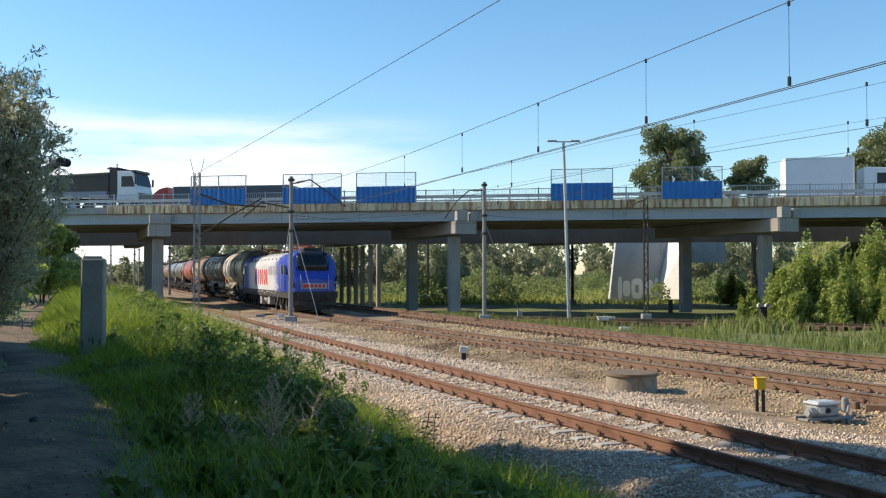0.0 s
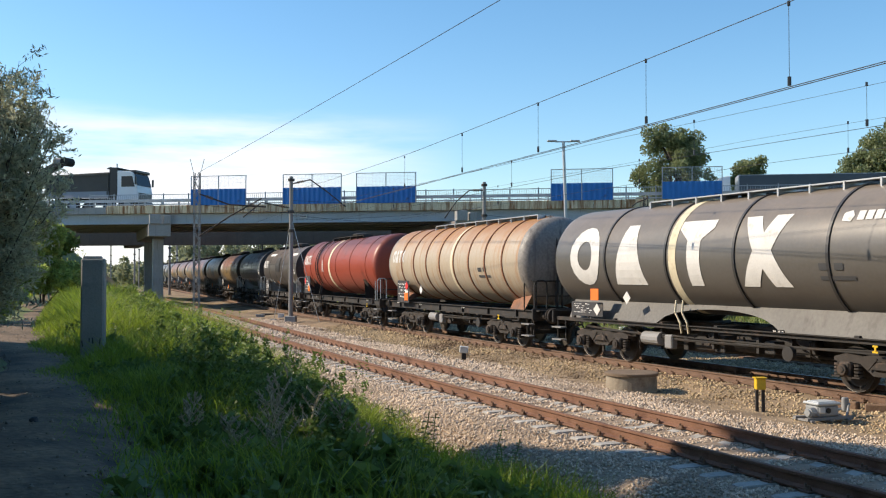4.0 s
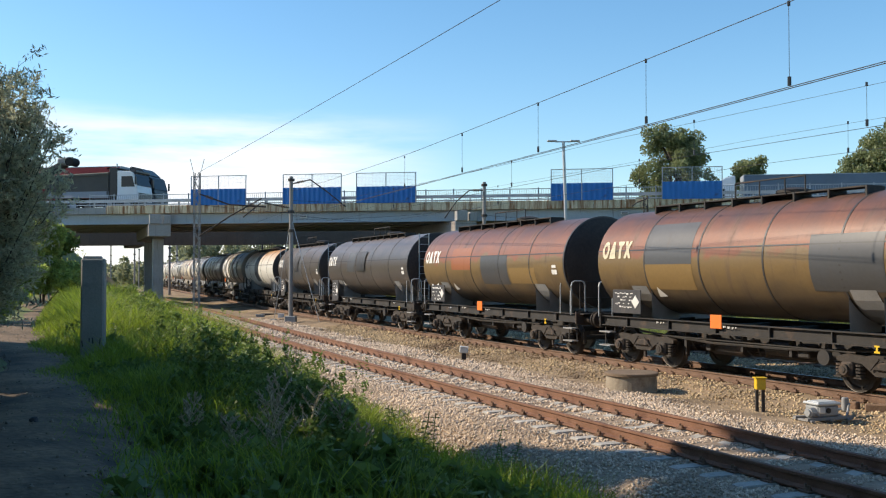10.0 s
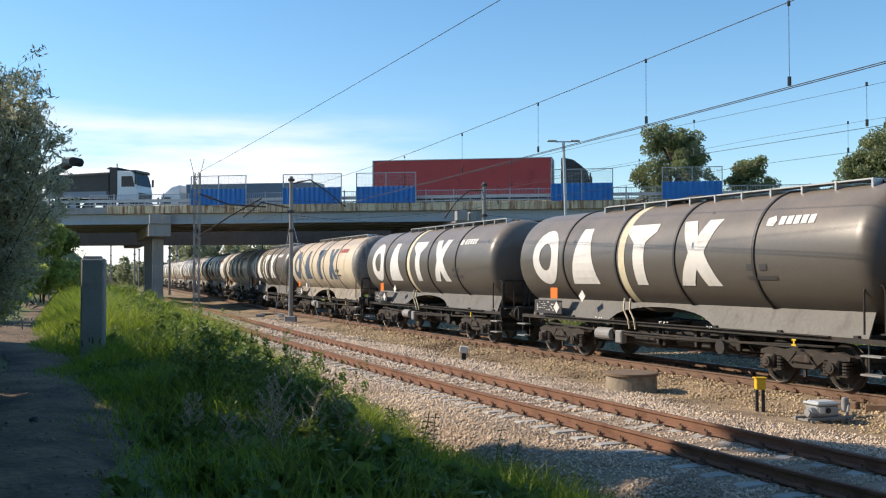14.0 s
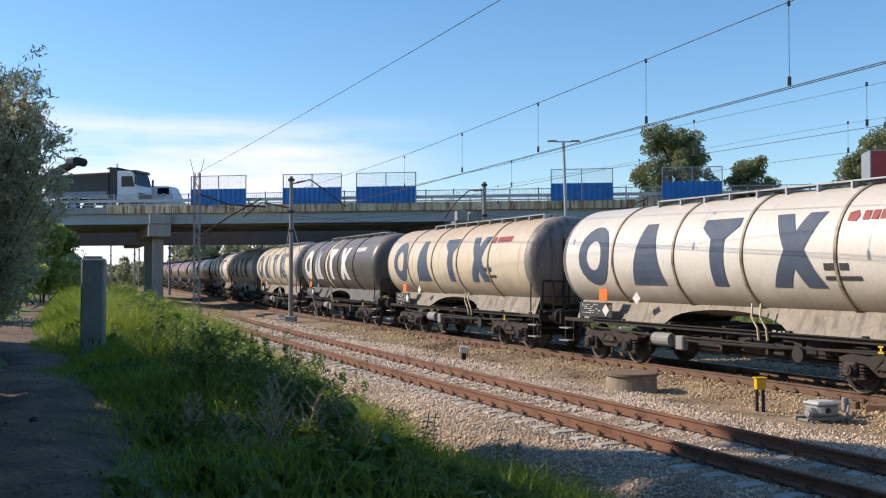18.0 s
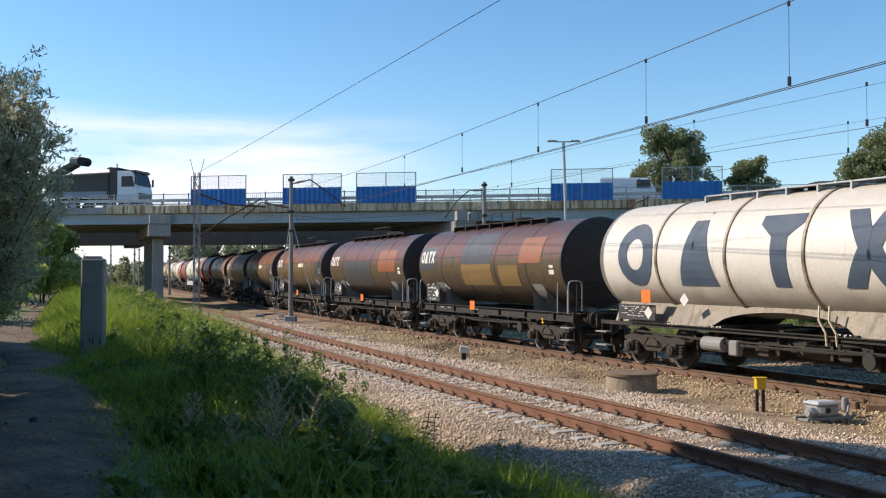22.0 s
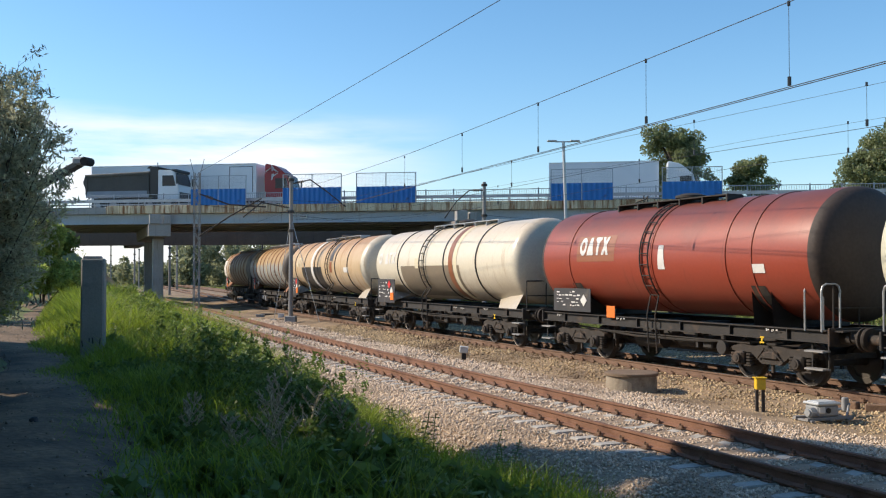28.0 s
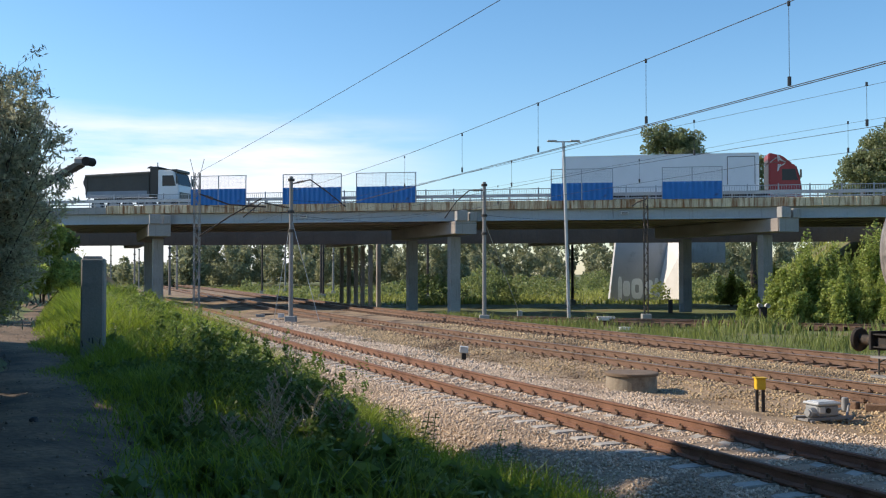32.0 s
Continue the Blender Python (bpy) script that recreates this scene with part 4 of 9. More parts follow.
PATCHES = {
    "pale_grey": tank_mat("patch_pale_grey", (0.36, 0.39, 0.37), (0.42, 0.44, 0.40), (0.33, 0.36, 0.35), (0.45, 0.42, 0.34), 0.2),
    "taupe": tank_mat("patch_taupe", (0.27, 0.22, 0.16), (0.40, 0.33, 0.24), (0.20, 0.17, 0.13), (0.34, 0.22, 0.12), 0.35),
    "slate": tank_mat("patch_slate", (0.075, 0.078, 0.085), (0.13, 0.13, 0.135), (0.07, 0.068, 0.065), (0.12, 0.1, 0.08), 0.3),
    "ochre_patch": tank_mat("patch_ochre", (0.27, 0.175, 0.065), (0.25, 0.15, 0.07), (0.24, 0.155, 0.06), (0.2, 0.12, 0.06), 0.3),
    "rust_patch": tank_mat("patch_rust", (0.34, 0.12, 0.05), (0.26, 0.11, 0.06), (0.28, 0.11, 0.05), (0.2, 0.09, 0.05), 0.35),
    "dark": tank_mat("patch_dark", (0.05, 0.048, 0.05), (0.07, 0.065, 0.065), (0.05, 0.05, 0.05), (0.08, 0.07, 0.06), 0.3),
    "yellowed": M_CREAMMARK,
    "white": M_WHITE,
}
GREY_PAINT = mat("grey_worn_paint", (0.30, 0.30, 0.30), 0.7, var=0.2, bump=0.1)
RUST_SKIRT = mat("rust_skirt", (0.30, 0.13, 0.065), 0.75, var=0.3, scale=1.5, fine=20, bump=0.2, stain=(0.15, 0.08, 0.05), stain_amt=0.4)
WHEEL = cached(("wheel", 0.46), make_wheel(0.46), [M_WHEEL, M_TREAD])


def running_gear(w, L, pivots, seed, slim=False):
    """Frame, bogies, buffers, couplings and steps of a wagon."""
    put("underframe", cached(("underframe", round(L, 1), slim), make_underframe(L, slim), M_BLACK), w)
    bg = cached("bogie", make_bogie, M_BOGIE)
    for x in (-pivots / 2, pivots / 2):
        b = put("bogie", bg, w, Matrix.Translation((x, 0, 0)))
        for ax in (-0.9, 0.9):
            for q in (-1, 1):
                put("wheel", WHEEL, b, Matrix.Translation((ax, q * 0.76, 0.46)) @ (Matrix.Rotation(math.pi, 4, "Z") if q > 0 else Matrix()))
    bf = cached("buffer", make_buffer, M_BOGIE)
    cp = cached("coupling", make_coupling, M_BLACK)
    stp = cached("step", make_steps, [M_BLACK, GREY_PAINT])
    for q in (1, -1):
        turn = Matrix.Translation((q * (L / 2 - 0.03), 0, 1.06)) @ (Matrix() if q > 0 else Matrix.Rotation(math.pi, 4, "Z"))
        for y in (-0.875, 0.875):
            put("buffer", bf, w, turn @ Matrix.Translation((0, y, 0)))
        put("coupling", cp, w, turn)
        put("step", stp, w, Matrix.Translation((q * (L / 2 - 0.95), -1.22, 0)), "footstep with grey treads")
    rnd = random.Random(seed)
    mk = cached("frame_bars", make_bars(1, 5, 1.0, 0.3), M_WHITE)
    for k in range(3):
        tagged(put("frame_marking", mk, w, Matrix.Translation((rnd.uniform(-L / 2 + 1.5, L / 2 - 1.5), -1.19, 1.06 + rnd.uniform(-0.02, 0.03))) @ Matrix.Diagonal((rnd.uniform(0.25, 0.5), 1, 0.5, 1))), kind="stuff")
    an = cached("brake_sign", lambda bm: (box(bm, 0, 0, 0.03, 0.17, 0.015, 0.05), box(bm, 0, 0, -0.05, 0.06, 0.015, 0.14), box(bm, 0, 0, -0.13, 0.19, 0.015, 0.05)), M_YELLOW)
    put("brake_sign", an, w, Matrix.Translation((pivots / 2 - 0.1, -1.21, 0.95)) @ Matrix.Diagonal((0.7, 1, 0.7, 1)))


def data_panel(w, x, z, wid, hei, seed, y=-1.28, back=M_PANEL, orange=0):
    key = ("panel", round(wid, 2), round(hei, 2), back.name)
    p = put("data_panel", cached(key, lambda bm: box(bm, 0, 0, 0, wid, 0.02, hei, bev=0.006), back), w, Matrix.Translation((x, y, z)), "black information panel with small white writing")
    wr = put("writing", cached(("bars", seed % 4, round(wid, 2)), make_bars(5, seed % 4, wid * 0.7, hei * 0.9), M_WHITE), p, Matrix.Translation((-wid * 0.1, 0, 0)))
    wr["kind"] = "stuff"
    if orange:
        put("hazard_plate", cached("hazard_plate", lambda bm: (box(bm, 0, 0, 0, 0.40, 0.016, 0.32, bev=0.01)), M_ORANGE), p, Matrix.Translation((orange, -0.022, -hei * 0.22)), "orange hazard plate")
    d = cached("diamond", lambda bm: box(bm, 0, 0, 0, 0.24, 0.012, 0.24, Matrix.Rotation(math.pi / 4, 4, "Y")), M_WHITE)
    put("diamond_sign", d, p, Matrix.Translation((wid * 0.33, -0.02, 0.0)))
    return p


def short_wagon(L, paint, seed, patches=(), end_ladder=False, plate="frame", letters=M_WHITE, mark_z=0.02, label=""):
    """Older four-axle tank wagon with a blunt-ended riveted-looking barrel."""
    w = empty("tank_wagon")
    half, r, zc = (L - 1.75) / 2, 1.36, 2.68
    rnd = random.Random(seed)
    body = Matrix.Translation((-0.2, 0, 0))
    running_gear(w, L, L - 4.7, seed)
    me = cached(("tank_short", round(L, 1), paint), make_tank(half, r, zc, "flat"), [PAINT[paint], SHADED_END])
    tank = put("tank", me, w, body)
    seam = cached(("seam_short",), make_ring(r, zc, 0.05, 0.008), PATCHES["dark"])
    for k in range(1, 5):
        put("seam", seam, tank, Matrix.Translation((-half + 2 * half * k / 5, 0, 0)))
    put("end_rim", cached(("rim_short",), make_ring(r - 0.012, zc, 0.07, 0.03), PATCHES["dark"]), tank, Matrix.Translation((half - 0.03, 0, 0)))
    put("side_seam", cached(("side_seam", round(half, 2)), lambda bm: bent(bm, [[(0, 0), (1, 0), (1, 1), (0, 1)]], -half, 0.26, 2 * half, 0.03, r, zc, 0.008), PATCHES["dark"]), tank)
    sd = cached(("saddle_short",), make_saddle(r, zc, 0.85), GREY_PAINT if seed % 2 else M_BLACK)
    for x in (-half + 1.7, half - 1.7):
        put("saddle", sd, w, Matrix.Translation((x - 0.2, 0, 0)))
    for j, (x0, x1, a0, a1, kind) in enumerate(patches):
        part("paint_patch", patch(x0 * half, x1 * half, a0, a1, r, zc, 0.004 + 0.002 * j), PATCHES[kind], tank)
    emblem(tank, [-half + 0.25 + k * 0.33 for k in range(4)], 0.30, 0.05 + mark_z, 0.46, r, zc, letters)
    put("catwalk", cached(("walk_short", round(L, 1)), make_catwalk(-half * 0.75, half * 0.55, zc + r + 0.08, 0.2, 0.35), M_BLACK), w)
    put("hatch", cached("hatch", make_hatch, M_BLACK), w, Matrix.Translation((0.3, 0.1, zc + r)))
    hr = cached("grab_rail", make_hoop_rail, M_GALV)
    put("grab_rail", hr, w, Matrix.Translation((L / 2 - 1.35, -1.15, 0)) @ Matrix.Rotation(0.3, 4, "Z"))
    put("grab_rail", hr, w, Matrix.Translation((L / 2 - 0.72, -1.1, 0)) @ Matrix.Rotation(1.2, 4, "Z"))
    put("platform_rail", cached("platform_rail", make_platform_rail, M_BLACK), w, Matrix.Translation((L / 2 - 0.7, 0, 0)))
    put("grab_rail", hr, w, Matrix.Translation((-L / 2 + 0.68, -1.1, 0)) @ Matrix.Rotation(1.4, 4, "Z"))
    if end_ladder:
        put("end_ladder", cached("end_ladder", make_ladder(2.7), M_GALV), w, Matrix.Translation((half - 0.02, -0.7, 1.3)) @ Matrix.Rotation(math.pi / 2, 4, "Z"))
    if paint == "black":
        data_panel(w, -half + 1.15, 1.52, 1.05, 1.0, seed, y=-1.33)
        part("valve_cabinet", patch(-0.15 * half, 0.06 * half, -8, 30, r, zc, 0.05), PATCHES["dark"], tank, "dark square plate on the barrel")
    else:
        data_panel(w, -half + 1.05, 1.62, 1.25, 0.62, seed)
    if plate == "frame":
        put("hazard_plate", cached("hazard_plate", lambda bm: (box(bm, 0, 0, 0, 0.40, 0.016, 0.32, bev=0.01)), M_ORANGE), w, Matrix.Translation((rnd.uniform(-1.2, -0.4), -1.21, 1.24)), "orange hazard plate")
    tri = cached("warning_flash", lambda bm: bent(bm, [[(0, 0), (1, 0.1), (0.3, 1)]], 0, -1.0, 0.35, 0.32, 1.36, 2.68, 0.012), M_WHITE)
    put("warning_sign", tri, tank, Matrix.Translation((-half + 2.2 + rnd.uniform(-0.3, 0.5), 0, 0)))
    sm = cached("small_mark", lambda bm: (bent(bm, [[(0, 0), (1, 0), (1, 1), (0, 1)], [(0.1, 1.4), (0.9, 1.4), (0.9, 2.0), (0.1, 2.0)]], 0, -0.35, 0.3, 0.14, 1.36, 2.68, 0.012)), M_WHITE)
    put("small_mark", sm, tank, Matrix.Translation((half - 0.75, 0, 0)))
    tagged(w, label, "tank wagon", "wagons of the goods train")
    return w


def long_wagon(L, paint, seed, letters, label="", stripe=None, dark_end=False, hoops=4, marks="big"):
    """Modern frameless tank wagon with round ends and hoops round the barrel."""
    w = empty("tank_wagon")
    half, r, zc = L / 2 - 1.25, 1.43, 2.76
    rnd = random.Random(seed)
    running_gear(w, L, L - 5.9, seed, marks == "big")
    end = M_GREY_END if dark_end or paint in ("cream", "cream_rust", "white", "ribbed") else (M_BROWN_END if paint == "ribbed_grey" else PAINT[paint])
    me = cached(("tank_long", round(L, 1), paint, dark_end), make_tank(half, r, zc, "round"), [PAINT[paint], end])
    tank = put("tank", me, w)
    hp_mat = PATCHES["dark"] if paint == "grey" else M_HOOP if paint in ("cream", "white", "cream_rust") else RUST_SKIRT
    hp = cached(("hoop", hp_mat.name), make_ring(r, zc, 0.07, 0.03), hp_mat)
    for k in range(hoops):
        x = -half + (2.36, 4.96, 7.4, 10.1)[k] * half / 6.4 if hoops == 4 else -half + 0.1 + 1.41 * (k + 1) * half / 6.3
        put("hoop", hp, tank, Matrix.Translation((x, 0, 0)))
    if marks == "big":
        put("side_skirt", cached(("arched", round(half, 2), paint), make_arched_skirt(half, r, zc), M_SKIRT if paint == "grey" else M_SKIRT_PALE), w)
    else:
        ck = cached("skirt_ribbed", make_side_skirt(r, zc, 1.8), RUST_SKIRT)
        put("cradle", ck, w, Matrix.Translation((-half, 0, 0)))
        put("cradle", ck, w, Matrix.Translation((half, 0, 0)) @ Matrix.Rotation(math.pi, 4, "Z"))
    if stripe:
        part("stripe", patch(stripe[0] * half, stripe[0] * half + 0.28, -75, 80, r, zc, 0.008), PATCHES[stripe[1]], tank)
    if marks == "big":
        emblem(tank, [-half + q for q in ((0.55, 2.8, 4.65, 6.95) if seed == 1 else (0.7, 2.75, 5.4, 7.7) if stripe else (0.72, 3.1, 5.8, 8.2))], 1.42, -0.72, 1.62, r, zc, letters)
        lg = cached("small_logo_" + letters.name, lambda bm: bent(bm, [[(0, 0.1), (0.16, 0), (0.2, 0.5), (0.14, 1), (0, 0.8)]] + [[(0.26 + k * 0.15, 0.1), (0.38 + k * 0.15, 0.1), (0.38 + k * 0.15, 0.9), (0.26 + k * 0.15, 0.9)] for k in range(5)], 0, 0.62, 1.4, 0.26, 1.43, 2.76, 0.012), M_WHITE if letters is M_WHITE else M_DULLRED)
        put("small_logo", lg, tank, Matrix.Translation((half - 2.5, 0, 0)))
    elif marks == "small":
        emblem(tank, [-half + 0.35 + k * 0.33 for k in range(4)], 0.30, 0.05, 0.5, r, zc, letters)
    sm = cached("small_mark_long", lambda bm: bent(bm, [[(0, 0), (1, 0), (1, 0.25), (0, 0.25)], [(0, 0.6), (0.3, 0.6), (0.3, 1), (0, 1)], [(0.45, 0.6), (0.7, 0.6), (0.7, 1), (0.45, 1)]], 0, -0.55, 0.9, 0.35, 1.43, 2.76, 0.012), M_WHITE if paint in ("grey",) else PATCHES["slate"])
    put("small_mark", sm, tank, Matrix.Translation((half - 3.0, 0, 0)))
    put("catwalk", cached(("walk_long", round(L, 1)), make_catwalk(-half * 0.5, half * 0.95, zc + r + 0.06, 0.0, 0.0), M_GALV), w)
    put("hatch", cached("hatch", make_hatch, M_BLACK), w, Matrix.Translation((0.0, 0.15, zc + r - 0.08)))
    put("end_ladder", cached("end_ladder", make_ladder(2.7), M_GALV), w, Matrix.Translation((half + 0.50, 0.55, 1.3)) @ Matrix.Rotation(math.pi / 2, 4, "Z"))
    hr = cached("grab_rail_dark", make_hoop_rail, M_BLACK)
    put("grab_rail", hr, w, Matrix.Translation((L / 2 - 1.0, -1.15, 0)) @ Matrix.Rotation(0.4, 4, "Z"))
    put("grab_rail", hr, w, Matrix.Translation((L / 2 - 0.7, -0.9, 0)) @ Matrix.Rotation(1.4, 4, "Z"))
    put("platform_rail", cached("platform_rail", make_platform_rail, M_BLACK), w, Matrix.Translation((L / 2 - 0.72, 0, 0)))
    pipe = cached(("end_pipe", round(half, 2)), lambda bm: bar(bm, [(half - 0.35, -0.25, zc + r + 0.03), (half + 0.12, -0.28, zc + r - 0.06), (half + 0.42, -0.3, zc + 0.95), (half + 0.60, -0.32, zc + 0.3), (half + 0.62, -0.34, 1.3)], 0.035, 8), M_BLACK)
    put("end_pipe", pipe, w)
    put("end_pipe", pipe, w, Matrix.Translation((0.0, 0.16, 0)))
    if marks == "big":
        data_panel(w, -half + 1.25, 1.36, 1.6, 0.40, seed, y=-1.25)
        put("hazard_plate", cached("hazard_plate", lambda bm: (box(bm, 0, 0, 0, 0.40, 0.016, 0.32, bev=0.01)), M_ORANGE), w, Matrix.Translation((-half + 1.86, -1.40, 1.78)), "orange hazard plate")
        hose = cached("hose", lambda bm: [bar(bm, [(x, -1.18, 1.7), (x + 0.05, -1.25, 1.4), (x + 0.2, -1.22, 1.15), (x + 0.16, -1.15, 0.9)], 0.025) for x in (0,)], M_CREAMMARK if paint != "white" else M_YELLOW)
        for dx in (-0.15, 0.12):
            put("hose", hose, w, Matrix.Translation((-half + (5.3 if stripe else 7.55) + dx, 0, 0)))
    else:
        data_panel(w, -half + 1.4, 1.62, 1.3, 0.9, seed, y=-1.36, orange=0.38)
        rd = cached("red_diamond", lambda bm: box(bm, 0, 0, 0, 0.26, 0.012, 0.26, Matrix.Rotation(math.pi / 4, 4, "Y")), M_RED)
        put("red_diamond", rd, w, Matrix.Translation((-half + 1.85, -1.39, 1.85)))
    dm = cached("diamond", lambda bm: box(bm, 0, 0, 0, 0.24, 0.012, 0.24, Matrix.Rotation(math.pi / 4, 4, "Y")), M_WHITE)
    put("diamond_sign", dm, w, Matrix.Translation((-half + 3.3, -1.34, 1.72)))
    put("valve_box", cached("valve_box", lambda bm: (rod(bm, (-0.35, 0, 0), (0.35, 0, 0), 0.17, 14), box(bm, 0.7, 0, -0.05, 0.3, 0.2, 0.35, bev=0.03)), GREY_PAINT), w, Matrix.Translation((-half + 4.0, -1.0, 0.70)))
    tagged(w, label, "tank wagon", "wagons of the goods train")
    return w


COUPLINGS = [-60.1, -74.2, -89.7, -103.9, -118.9, -131.3, -143.2, -156.0, -168.6, -181.1, -193.3, -205.7, -218.2, -231.9, -244.5, -258.6, -273.0, -288.6, -303.6,
             -318.7, -333.6, -348.3, -363.5, -378.3, -393.5, -408.5, -423.4, -438.4, -451.2, -464.0, -477.4, -490.4, -502.5, -515.0, -528.0, -542.8, -555.4, -570.6,
             -587.4, -602.5, -618.2]
L_CREAM = "cream tank wagon with large dark blue marks and cream hoops"
L_GREY = "dark grey tank wagon with large white marks and dark hoops"
L_WHITE = "off-white tank wagon with large dark blue marks and cream hoops"
L_RUSTY = "weathered rust-orange tank wagon with patched paint and dark shaded end"
L_BROWN = "weathered brown tank wagon with faded patches and dark shaded end"
L_BLACK = "soot-black blunt-ended tank wagon with white mark"
P1 = ((-0.95, -0.78, -45, -8, "slate"), (-0.45, 0.1, -40, -12, "ochre_patch"), (0.15, 0.4, -5, 22, "ochre_patch"))
P2 = ((-0.05, 0.32, -30, 12, "slate"), (0.34, 0.66, -28, -6, "ochre_patch"), (-0.5, -0.2, -8, 25, "rust_patch"))
P3 = ((-0.6, -0.25, -4, 42, "slate"), (-0.6, -0.25, -32, -4, "ochre_patch"), (0.45, 0.8, -30, 20, "slate"))
P4 = ((-0.97, -0.70, -8, 30, "slate"), (-0.28, 0.15, 0, 50, "slate"), (-0.28, 0.15, -32, 0, "ochre_patch"), (0.25, 0.5, -32, -2, "ochre_patch"), (0.52, 0.78, 0, 36, "rust_patch"))
P5 = ((0.05, 0.25, 2, 12, "yellowed"), (-0.6, -0.3, 10, 36, "rust_patch"), (0.7, 0.92, -20, 14, "slate"))


def build_wagon(i, L):
    s = "short"
    if i == 4:
        return red_wagon(L, i, True)
    if i in (34, 36):
        return red_wagon(L, i, False)
    if i == 35:
        return pale_wagon(L, i)
    if i in (37, 38):
        return ladder_wagon(L, i)
    if i in (3, 39, 40):
        p = {3: "ribbed", 39: "ribbed_grey", 40: "ribbed"}[i]
        w = long_wagon(L, p, i, M_WHITE, "ribbed tan tank wagon streaked with rust, many hoops", hoops=8, marks="small", stripe=(0.09, "yellowed") if i != 40 else None)
        if i == 40:
            r, zc, half = 1.43, 2.76, L / 2 - 1.25
            tk = [c for c in w.children if c.name.startswith("tank")][0]
            part("paint_patch", patch(-half + 0.1, -half + 1.7, -25, 30, r, zc, 0.006), M_WHITE, tk, "fresh white paint patch")
        return w
    if i == 15:
        w = short_wagon(L, "white_rust", i, ((-0.25, 0.02, -40, 60, "slate"),), True, "", M_NAVY, label="white tank wagon with rust-stained top and grey band")
        return w
    table = {5: ("black", ((-0.8, -0.45, 38, 46, "white"), (0.5, 0.85, 34, 42, "white"), (-0.35, -0.2, -48, -36, "rust_patch")), L_BLACK),
             6: ("bluish", ((-0.3, -0.18, -46, -34, "rust_patch"), (-0.9, 0.9, -30, -10, "dark")), "bluish-grey blunt-ended tank wagon with white mark"),
             7: ("orange", P1, L_RUSTY), 8: ("orange", P2, L_RUSTY), 9: ("ochre", P5, L_BROWN), 10: ("orange", P3, L_RUSTY), 11: ("orange", P3, L_RUSTY), 12: ("orange", P2, L_RUSTY),
             13: ("black", ((-0.42, -0.22, -10, 30, "slate"),), L_BLACK), 14: ("black", ((-0.3, 0.2, -30, 60, "slate"),), L_BLACK),
             28: ("brown", P4, L_BROWN), 29: ("brown", ((-0.5, 0.2, -40, 10, "slate"), (0.4, 0.8, -10, 30, "rust_patch")), L_BROWN), 30: ("ochre", P5, L_BROWN), 31: ("ochre", P5, L_BROWN),
             32: ("orange", P1[:1] + P5[1:2], L_RUSTY), 33: ("ochre", ((-0.4, 0.0, -10, 30, "slate"),), L_BROWN)}
    if i in table:
        p, pt, lb = table[i]
        return short_wagon(L, p, i, pt, i in (13, 14), "" if i in (5, 6, 13, 14) else "frame", M_WHITE if i not in (10, 11) else M_CREAMMARK, label=lb)
    big = {1: "cream", 2: "grey", 16: "grey", 17: "grey", 18: "grey", 19: "cream_rust", 20: "grey", 21: "cream", 22: "white", 23: "cream_rust", 24: "grey", 25: "cream", 26: "cream_rust", 27: "white"}
    p = big[i]
    return long_wagon(L, p, i, M_WHITE if p == "grey" else M_NAVY, {"grey": L_GREY, "white": L_WHITE}.get(p, L_CREAM), stripe=(-0.205, "yellowed") if i in (2, 16, 17, 18, 20, 24) else None, dark_end=i in (25, 27))


